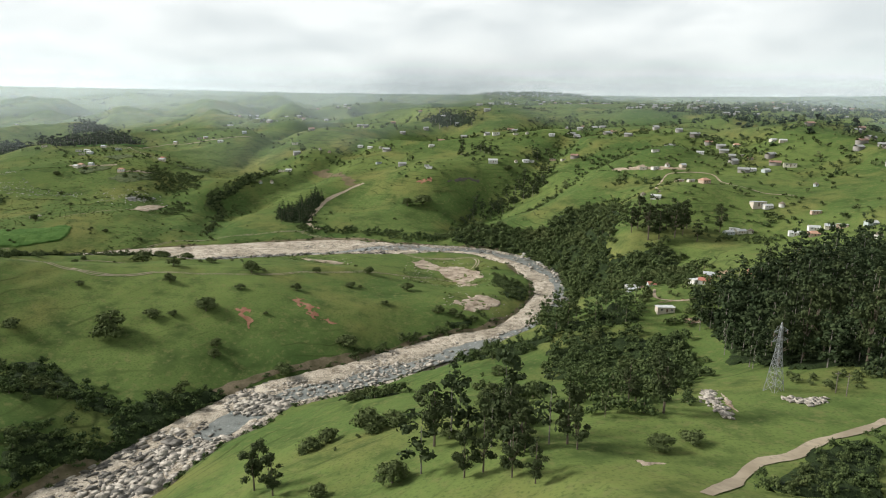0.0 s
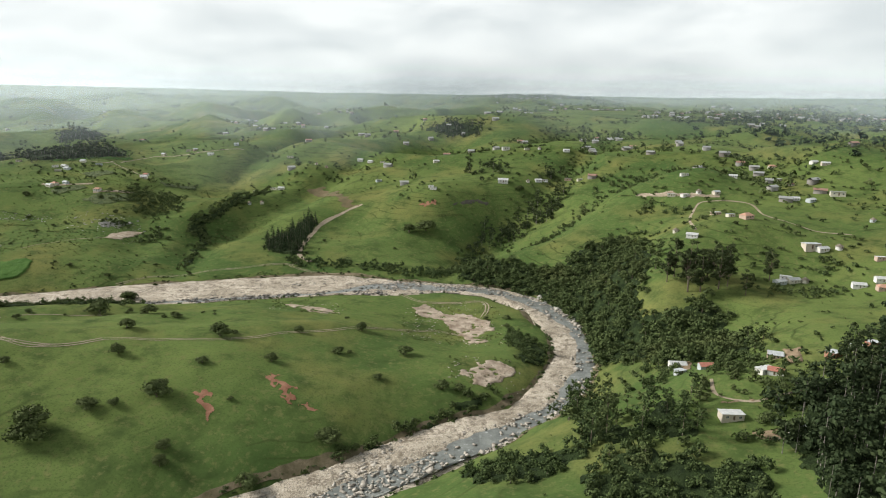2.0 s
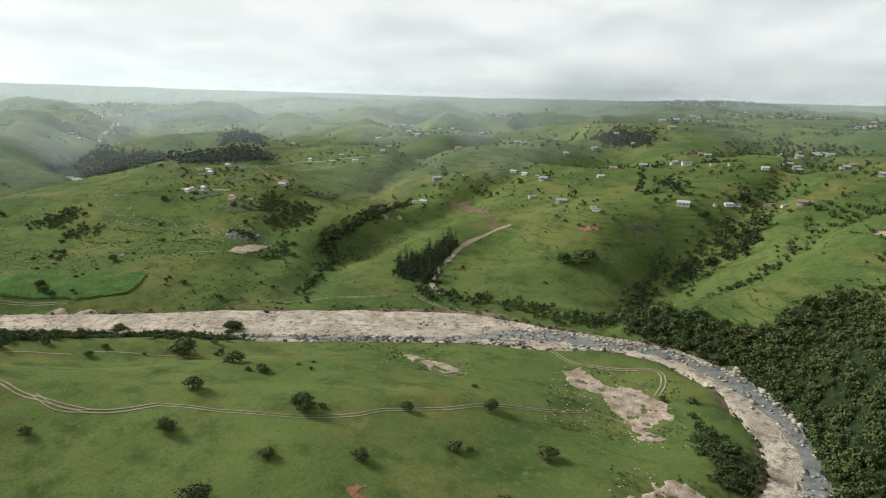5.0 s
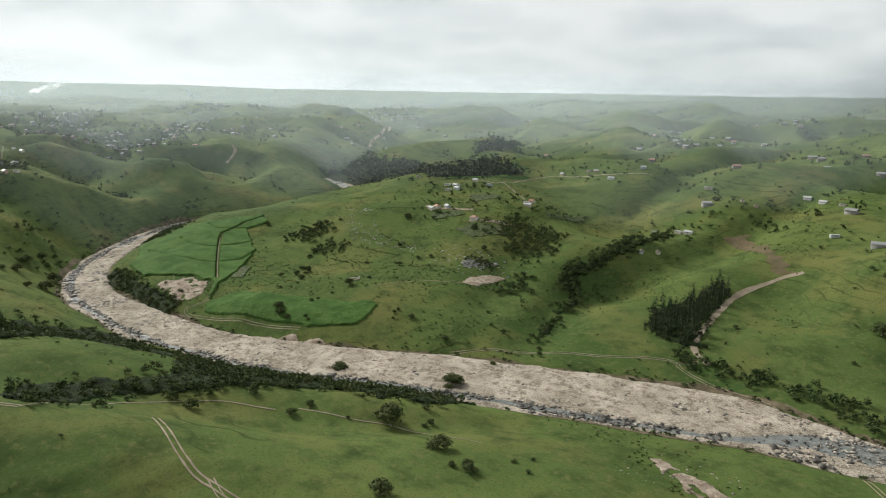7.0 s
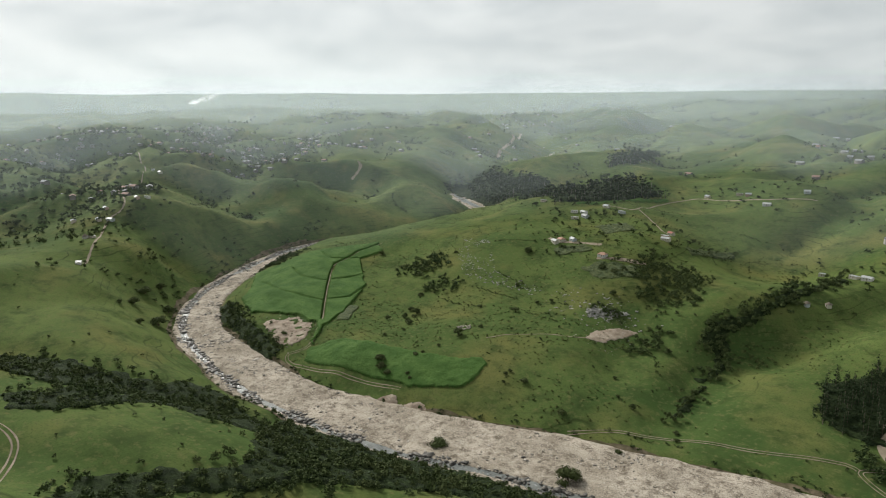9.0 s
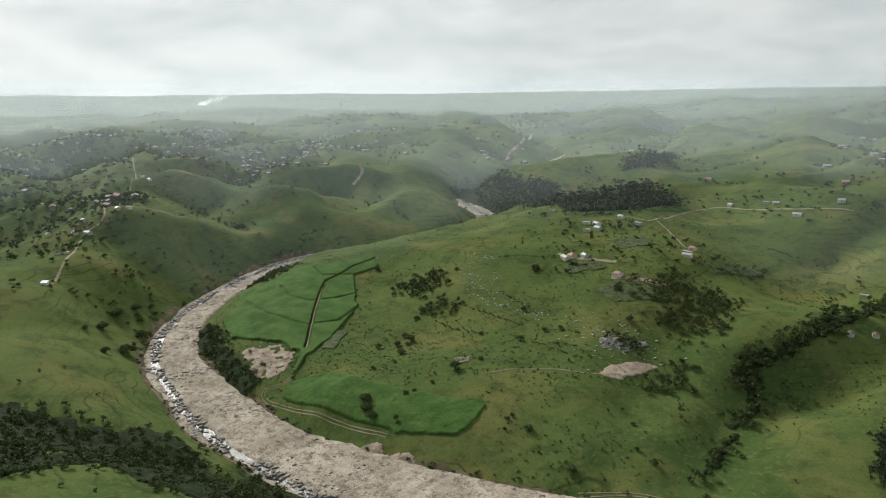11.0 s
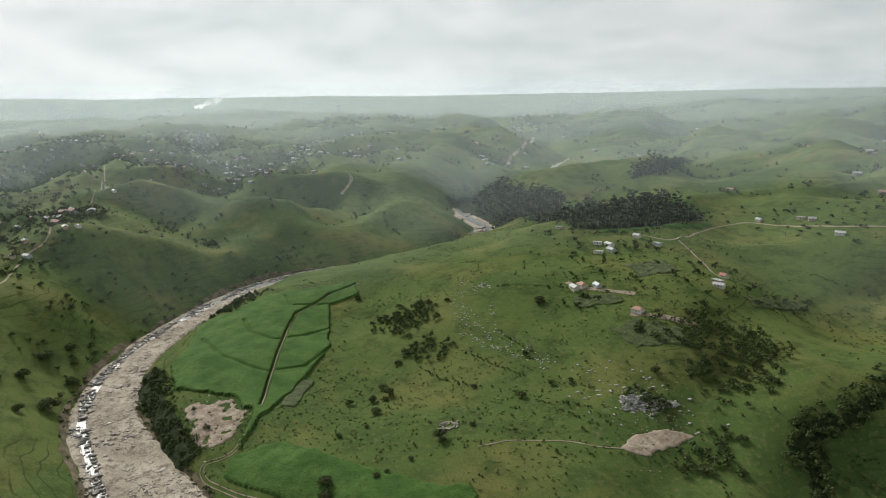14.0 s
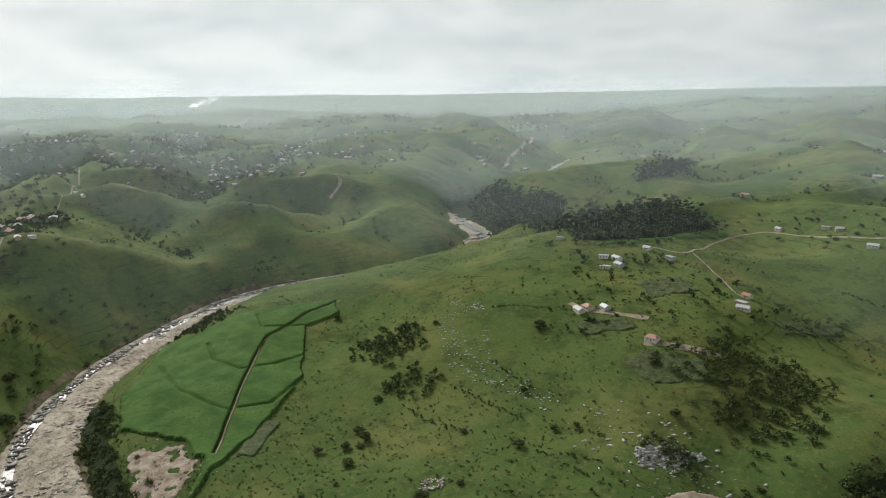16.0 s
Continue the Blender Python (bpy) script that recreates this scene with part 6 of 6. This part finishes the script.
x, y = spots[:, 0] + _rng.normal(0, 13, len(spots)), spots[:, 1] + _rng.normal(6, 13, len(spots))
r = np.hypot(x + 150, y - 400)
ok = (line_distance(x, y, RIVER) > 30) & (np.hypot(x - spots[:, 0], y - spots[:, 1]) > 7)
merge_plants("village_trees", x[ok], y[ok], _rng.uniform(2.5, 7.0, ok.sum()) * (1 + r[ok] / 2600), ("dot",), LEAF, "dark trees standing between far houses", "trees", 6)
xs, ys, ws = [], [], []
for k in range(130):
    cx, cy, a, n = _rng.uniform(-1500, 1100), _rng.uniform(480, 2200), _rng.normal(0, 0.5), _rng.integers(8, 26)
    if math.hypot(cx + 150, cy - 400) < 330:
        continue
    t = np.arange(n) * 4.5
    xs.append(cx + t * math.cos(a) + _rng.normal(0, 1.5, n))
    ys.append(cy + t * math.sin(a) + _rng.normal(0, 1.5, n))
    ws.append(_rng.uniform(2.0, 5.0, n))
x, y, w = np.concatenate(xs), np.concatenate(ys), np.concatenate(ws)
ok = open_ground(x, y) & (line_distance(x, y, RIVER) > 25)
merge_plants("hedges", x[ok], y[ok], w[ok], ("speck",), LEAF, "broken hedge lines of bushes along field edges", "hedge", 7)
for z in (HOUSES_EAST, HOUSES_EAST_MORE, HOUSES_NORTH, HOUSES_WEST):
    hx, hy = np.array([p[0] for p in z], float), np.array([p[1] for p in z], float)
    x, y = np.repeat(hx, 13) + _rng.normal(0, 13, 13 * len(hx)), np.repeat(hy, 13) + _rng.normal(4, 12, 13 * len(hx))
    ok = np.min(np.hypot(x[:, None] - hx, y[:, None] - hy), axis=1) > 8.5
    merge_plants("garden_trees", x[ok], y[ok], _rng.uniform(1.5, 5.0, ok.sum()), ("tiny",), LEAF, "small trees and bushes round farmhouses", "trees", 8)

# coarse tussocks that give the pasture its grain
LOW["tuft"] = []
for j in range(4):
    _r = np.random.default_rng(840 + j)
    _v, _f = foliage(_r, [(0, 0, 0.12, 0.36), (0.2, 0.1, 0.1, 0.26)], 9, 0.2)
    LOW["tuft"].append((_v[12:], _f[_f.min(axis=1) >= 12] - 12))
TUFT = plain("tussock_grass", (0.034, 0.054, 0.015), (0.110, 0.116, 0.038), 0.08, 0.9, None, 0.1)
x, y = _rng.uniform(-480, -60, 22000), _rng.uniform(380, 740, 22000)
ok = open_ground(x, y) & (fractal(x, y, 45, 3, 63) + 0.4 * _rng.normal(size=x.size) > 0.3)
merge_plants("tussocks", x[ok], y[ok], _rng.uniform(0.5, 1.5, ok.sum()), ("tuft",), TUFT, "coarse grass tussocks dotted over the pasture", "grass", 9)

# woods and tree belts of the far country
x, y = _rng.uniform(-3600, 2800, 24000), _rng.uniform(300, 4200, 24000)
r = np.hypot(x + 150, y - 400)
ok = (r > 1250) & (r < 3900) & (fractal(x, y, 380, 4, 74) + 0.15 * _rng.normal(size=x.size) > 0.55) & (line_distance(x, y, RIVER) > 30)
merge_plants("far_woods", x[ok], y[ok], _rng.uniform(9, 22, ok.sum()), ("speck",), PINE_LEAF, "dark woods and tree belts of the far hills", "trees", 11, 0.55)
# old field banks grown with low shrubs, along the contours
for k, line in enumerate(BANK_LINES):
    p = smooth_line([(*q, 0) for q in line], 1.3)
    jit = _rng.normal(0, 0.5, (len(p), 2))
    ok = _rng.random(len(p)) < 0.8
    merge_plants("overgrown_bank", (p[:, 0] + jit[:, 0])[ok], (p[:, 1] + jit[:, 1])[ok], _rng.uniform(0.9, 2.1, ok.sum()), ("tiny",), LEAF, "low shrubs along an old field bank", "hedge", 40 + k, 0.8)

# low shrubs and reeds along the edges of the river bed and on its gravel
seg = smooth_line([(*p, 0) for p in RIVER[1:30]], 0.8)
right = side_of(seg)
side = _rng.choice([-1.0, 1.0], len(seg)) * _rng.uniform(0.92, 1.25, len(seg))
x, y = seg[:, 0] + right[:, 0] * side * seg[:, 2], seg[:, 1] + right[:, 1] * side * seg[:, 2]
ok = fractal(x, y, 40, 2, 88) + 0.3 * _rng.normal(size=len(x)) > -0.05
merge_plants("river_edge_shrubs", x[ok], y[ok], _rng.uniform(0.9, 3.0, ok.sum()), ("tiny", "tiny", "mid"), LEAF, "low shrubs along the edge of a river bed", "shrubs", 71, 0.8)
side = _rng.uniform(-0.8, 0.8, len(seg))
x, y = seg[:, 0] + right[:, 0] * side * seg[:, 2], seg[:, 1] + right[:, 1] * side * seg[:, 2]
ok = fractal(x, y, 16, 2, 89) > 0.75
merge_plants("bed_shrubs", x[ok], y[ok], _rng.uniform(0.6, 1.6, ok.sum()), ("tiny",), LEAF, "small dark shrubs growing on river gravel", "shrubs", 72, 0.7)

# grass tufts and stones that break up the bare soil
for k, poly in enumerate((BARE_BIG, BARE_SMALL, BARE_STREAK, SAND_PIT, QUARRY)):
    px, py = [p[0] for p in poly], [p[1] for p in poly]
    n = int((max(px) - min(px) + 6) * (max(py) - min(py) + 6) * 0.35)
    x, y = _rng.uniform(min(px) - 3, max(px) + 3, n), _rng.uniform(min(py) - 3, max(py) + 3, n)
    ok = fractal(x, y, 6, 2, 97) + 0.4 * _rng.normal(size=n) > 0.25
    merge_plants("grass_tufts", x[ok], y[ok], _rng.uniform(0.5, 1.4, ok.sum()), ("tuft",), TUFT, "tufts of grass on bare soil", "grass", 80 + k)
    ok = ~ok & (_rng.random(n) < 0.25)
    scatter_rocks("loose_stones", x[ok], y[ok], _rng.uniform(0.1, 0.45, ok.sum()), "loose stones on bare soil", 90 + k)

# trees and shrubs in belts and clumps over the settled eastern hillside
x, y = _rng.uniform(40, 560, 15000), _rng.uniform(430, 1050, 15000)
dip = hollow(x, y, 20.0) * 0.5 + 0.6 * fractal(x, y, 75, 3, 101) + 0.2 * _rng.normal(size=x.size)
near = np.array([p[:2] for p in HOUSES_EAST + HOUSES_EAST_MORE + HOUSES_NORTH], float)
gap = np.min(np.hypot(x[:, None] - near[:, 0], y[:, None] - near[:, 1]), axis=1)
ok = open_ground(x, y) & (dip > 0.42) & (gap > 6)
merge_plants("hillside_trees", x[ok], y[ok], _rng.uniform(1.6, 5.5, ok.sum()), ("speck",), LEAF, "belts of dark trees and shrubs on a settled hillside", "trees", 103)

# ---------------------------------------------------------------- pylon, poles, rubble walls, smoke
STEEL = plain("galvanised_steel", (0.22, 0.23, 0.24), (0.34, 0.35, 0.36), 1.0, 0.5, None, 0.5)
STEEL.node_tree.nodes["Principled BSDF"].inputs["Metallic"].default_value = 0.6
PORCELAIN = plain("brown_porcelain", (0.10, 0.06, 0.045), (0.14, 0.09, 0.07), 3.0, 0.3, None, 0.5)
POLE_WOOD = plain("weathered_pole", (0.12, 0.10, 0.08), (0.22, 0.19, 0.16), 2.0, 0.9, None)


def bar(bm, a, b, r=0.06):
    limb(bm, a, b, r, r, 4)


def pylon(x, y, high=16.6):
    ob = tagged(new("pylon"), "grey steel lattice power pylon on grass", "pylon")
    ob.matrix_basis = pose(x, y, float(ground_z(x, y)[0]) - 0.3, 0, 0, 24) @ Matrix.Diagonal((0.92, 0.92, 0.92, 1))
    foot, waist, zw = 1.5, 0.45, 10.5
    levels = [0, 2.6, 4.9, 6.9, 8.6, 10.0, 11.2, 12.3, 13.4, 14.5, 15.6]
    half = [foot + (waist - foot) * min(1, z / zw) - max(0, z - zw) * 0.05 for z in levels]
    corner = [(-1, -1), (1, -1), (1, 1), (-1, 1)]
    for cx, cy in corner:
        bm = bmesh.new()
        for i in range(len(levels) - 1):
            bar(bm, (cx * half[i], cy * half[i], levels[i]), (cx * half[i + 1], cy * half[i + 1], levels[i + 1]), 0.065)
        bar(bm, (cx * half[-1], cy * half[-1], levels[-1]), (0, 0, high), 0.07)
        part("leg", bm, STEEL, ob)
    for k in range(4):
        (ax, ay), (bx, by) = corner[k], corner[(k + 1) % 4]
        bm = bmesh.new()
        for i in range(len(levels) - 1):
            p, q = half[i], half[i + 1]
            bar(bm, (ax * p, ay * p, levels[i]), (bx * q, by * q, levels[i + 1]), 0.05)
            bar(bm, (bx * p, by * p, levels[i]), (ax * q, ay * q, levels[i + 1]), 0.05)
            bar(bm, (ax * q, ay * q, levels[i + 1]), (bx * q, by * q, levels[i + 1]), 0.045)
        part("bracing", bm, STEEL, ob)
    for z, reach in ((12.3, 2.5), (14.5, 2.1)):
        for s in (-1, 1):
            bm = bmesh.new()
            w = 0.5
            for t in (-w, w):
                bar(bm, (s * w, t, z), (s * reach, 0, z + 0.1), 0.055)
                bar(bm, (s * w, t, z + 0.95), (s * reach, 0, z + 0.1), 0.055)
                for u in (0.35, 0.7):
                    bar(bm, (s * (w + (reach - w) * u), t * (1 - u), z + 0.1 * u), (s * (w + (reach - w) * u), t * (1 - u), z + 0.95 - 0.85 * u), 0.035)
            arm = part("cross_arm", bm, STEEL, ob)
            bm = bmesh.new()
            for i in range(6):
                bmesh.ops.create_cone(bm, cap_ends=True, segments=8, radius1=0.11, radius2=0.06, depth=0.12, matrix=Matrix.Translation((s * reach, 0, z - 0.05 - 0.16 * i)))
            part("insulator", bm, PORCELAIN, arm, "brown porcelain insulator string")


pylon(*PYLON_SPOT[0][:2])


def pole(x, y, high, arm):
    ob = tagged(new("pole"), "weathered wooden pole with a short crossbar", "pole")
    ob.matrix_basis = pose(x, y, float(ground_z(x, y)[0]) - 0.3, 0, 0, 15)
    bm = bmesh.new()
    limb(bm, (0, 0, 0), (0, 0, high), 0.11, 0.08, 8)
    part("post", bm, POLE_WOOD, ob)
    bm = bmesh.new()
    box(bm, -arm, -0.05, high - 0.5, arm, 0.05, high - 0.38)
    part("crossbar", bm, POLE_WOOD, ob)


for x, y in POLES:
    pole(x, y, 5.0, 0.7)


def rubble(line, count, label, seed):
    rng = np.random.default_rng(seed)
    p = smooth_line([(*q[:2], 0) for q in line], 0.5)
    q = p[rng.integers(len(p), size=count)]
    x, y = q[:, 0] + rng.normal(0, 0.7, count), q[:, 1] + rng.normal(0, 0.7, count)
    scatter_rocks("rubble_wall", x, y, rng.uniform(0.18, 0.55, count), label, seed, ground_z(x, y) + rng.uniform(0, 0.4, count))


rubble(RUIN + RUIN[:1], 90, "low stone walls of a ruined hut", 57)
rubble(RUBBLE_A, 260, "tumbled dark stone wall on pasture", 51)
rubble(RUBBLE_B, 200, "heap of grey stones in grass", 52)
patch("bare_ground", BARE_YARD, BARE, "worn bare soil path beside a stone wall", "soil", 0.5, 0.12, 0.8, 0.08)
for poly in (BARE_NEAR, YARD_A, YARD_B, TERRACE_YARD):
    patch("bare_ground", poly, BARE, "bare trodden soil in a yard", "soil", 0.8, 0.15, 1.6, 0.1)

# ---------------------------------------------------------------- mist over the distance
def build_haze():
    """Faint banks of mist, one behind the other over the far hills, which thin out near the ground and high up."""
    ang = np.radians(np.linspace(0, 360, 361))
    for k, (reach, dense) in enumerate(((430, 0.022), (640, 0.045), (930, 0.08), (1380, 0.11), (2000, 0.15), (2900, 0.18))):
        sway = reach * (1 + 0.10 * np.sin(3 * ang + k) + 0.06 * np.sin(7 * ang + 2 * k))
        x, y = -100 + sway * np.sin(ang), 270 + sway * np.cos(ang)
        low = ground_z(x, y)
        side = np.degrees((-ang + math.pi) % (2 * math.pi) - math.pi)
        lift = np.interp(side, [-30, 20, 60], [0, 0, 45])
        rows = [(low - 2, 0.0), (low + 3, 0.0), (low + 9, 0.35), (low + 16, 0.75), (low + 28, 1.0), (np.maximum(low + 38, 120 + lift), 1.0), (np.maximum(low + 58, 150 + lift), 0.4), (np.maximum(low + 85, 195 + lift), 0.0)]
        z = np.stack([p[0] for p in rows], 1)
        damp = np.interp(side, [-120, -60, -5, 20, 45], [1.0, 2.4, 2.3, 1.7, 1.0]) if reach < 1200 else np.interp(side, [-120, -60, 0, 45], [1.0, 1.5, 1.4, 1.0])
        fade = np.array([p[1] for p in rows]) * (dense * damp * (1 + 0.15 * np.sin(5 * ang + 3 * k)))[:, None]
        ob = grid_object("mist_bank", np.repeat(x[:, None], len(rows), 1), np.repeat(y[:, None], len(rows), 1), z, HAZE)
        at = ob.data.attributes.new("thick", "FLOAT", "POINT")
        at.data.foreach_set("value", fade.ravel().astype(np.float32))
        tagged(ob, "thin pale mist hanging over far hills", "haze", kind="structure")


def haze_material():
    m = bpy.data.materials.new("mist")
    m.use_nodes = True
    t = m.node_tree
    t.nodes.clear()
    out, mix = t.nodes.new("ShaderNodeOutputMaterial"), t.nodes.new("ShaderNodeMixShader")
    clear, both = t.nodes.new("ShaderNodeBsdfTransparent"), t.nodes.new("ShaderNodeAddShader")
    # droplets scatter alike in all directions: lit as if facing the sun, however the bank lies
    lean = (sun_dir + Vector((0, 0, 0.5))).normalized()
    for k, (kind, way) in enumerate((("ShaderNodeBsdfDiffuse", lean), ("ShaderNodeBsdfTranslucent", -lean))):
        n, face = t.nodes.new(kind), t.nodes.new("ShaderNodeCombineXYZ")
        n.inputs["Color"].default_value = (0.335, 0.392, 0.42, 1)
        for axis in range(3):
            face.inputs[axis].default_value = way[axis]
        t.links.new(face.outputs[0], n.inputs["Normal"])
        t.links.new(n.outputs[0], both.inputs[k])
    at = t.nodes.new("ShaderNodeAttribute")
    at.attribute_name = "thick"
    t.links.new(at.outputs["Fac"], mix.inputs[0])
    t.links.new(clear.outputs[0], mix.inputs[1])
    t.links.new(both.outputs[0], mix.inputs[2])
    t.links.new(mix.outputs[0], out.inputs[0])
    return m


HAZE = haze_material()
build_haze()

# ---------------------------------------------------------------- smoke of a far grass fire
def build_smoke():
    """Wisps of white smoke drifting up from a far hillside: thin curled sheets, denser at the foot."""
    m = HAZE.copy()
    m.name = "smoke"
    for n in m.node_tree.nodes:
        if n.type in ("BSDF_DIFFUSE", "BSDF_TRANSLUCENT"):
            n.inputs["Color"].default_value = (0.60, 0.62, 0.63, 1)
    n, k = 40, 9
    u, v = np.meshgrid(np.linspace(0, 1, n), np.linspace(-1, 1, k), indexing="ij")
    bx, by = SMOKE_SPOT[0][0], SMOKE_SPOT[0][1]
    bz = float(ground_z(bx, by)[0])
    side = np.array([0.70, 0.72])
    run = 270 * u + v * (14 + 60 * u)
    x, y = bx + side[0] * run, by + side[1] * run
    z = bz + 2 + 95 * u**1.3 - v * 10 + 8 * ripple(run, u * 0, 30, 4)
    y = y + 12 * ripple(run, z, 40, 8)
    ob = grid_object("smoke", x, y, z, m)
    at = ob.data.attributes.new("thick", "FLOAT", "POINT")
    fade = (1 - u) ** 1.3 * (1 - np.abs(v)) ** 0.8 * np.clip(0.55 + 0.5 * ripple(run, z, 22, 9), 0, 1) * np.clip(u * 12, 0, 1)
    at.data.foreach_set("value", np.clip(1.2 * fade, 0, 0.65).ravel().astype(np.float32))
    tagged(ob, "thin white smoke drifting from a far grass fire", "smoke", kind="stuff")


build_smoke()
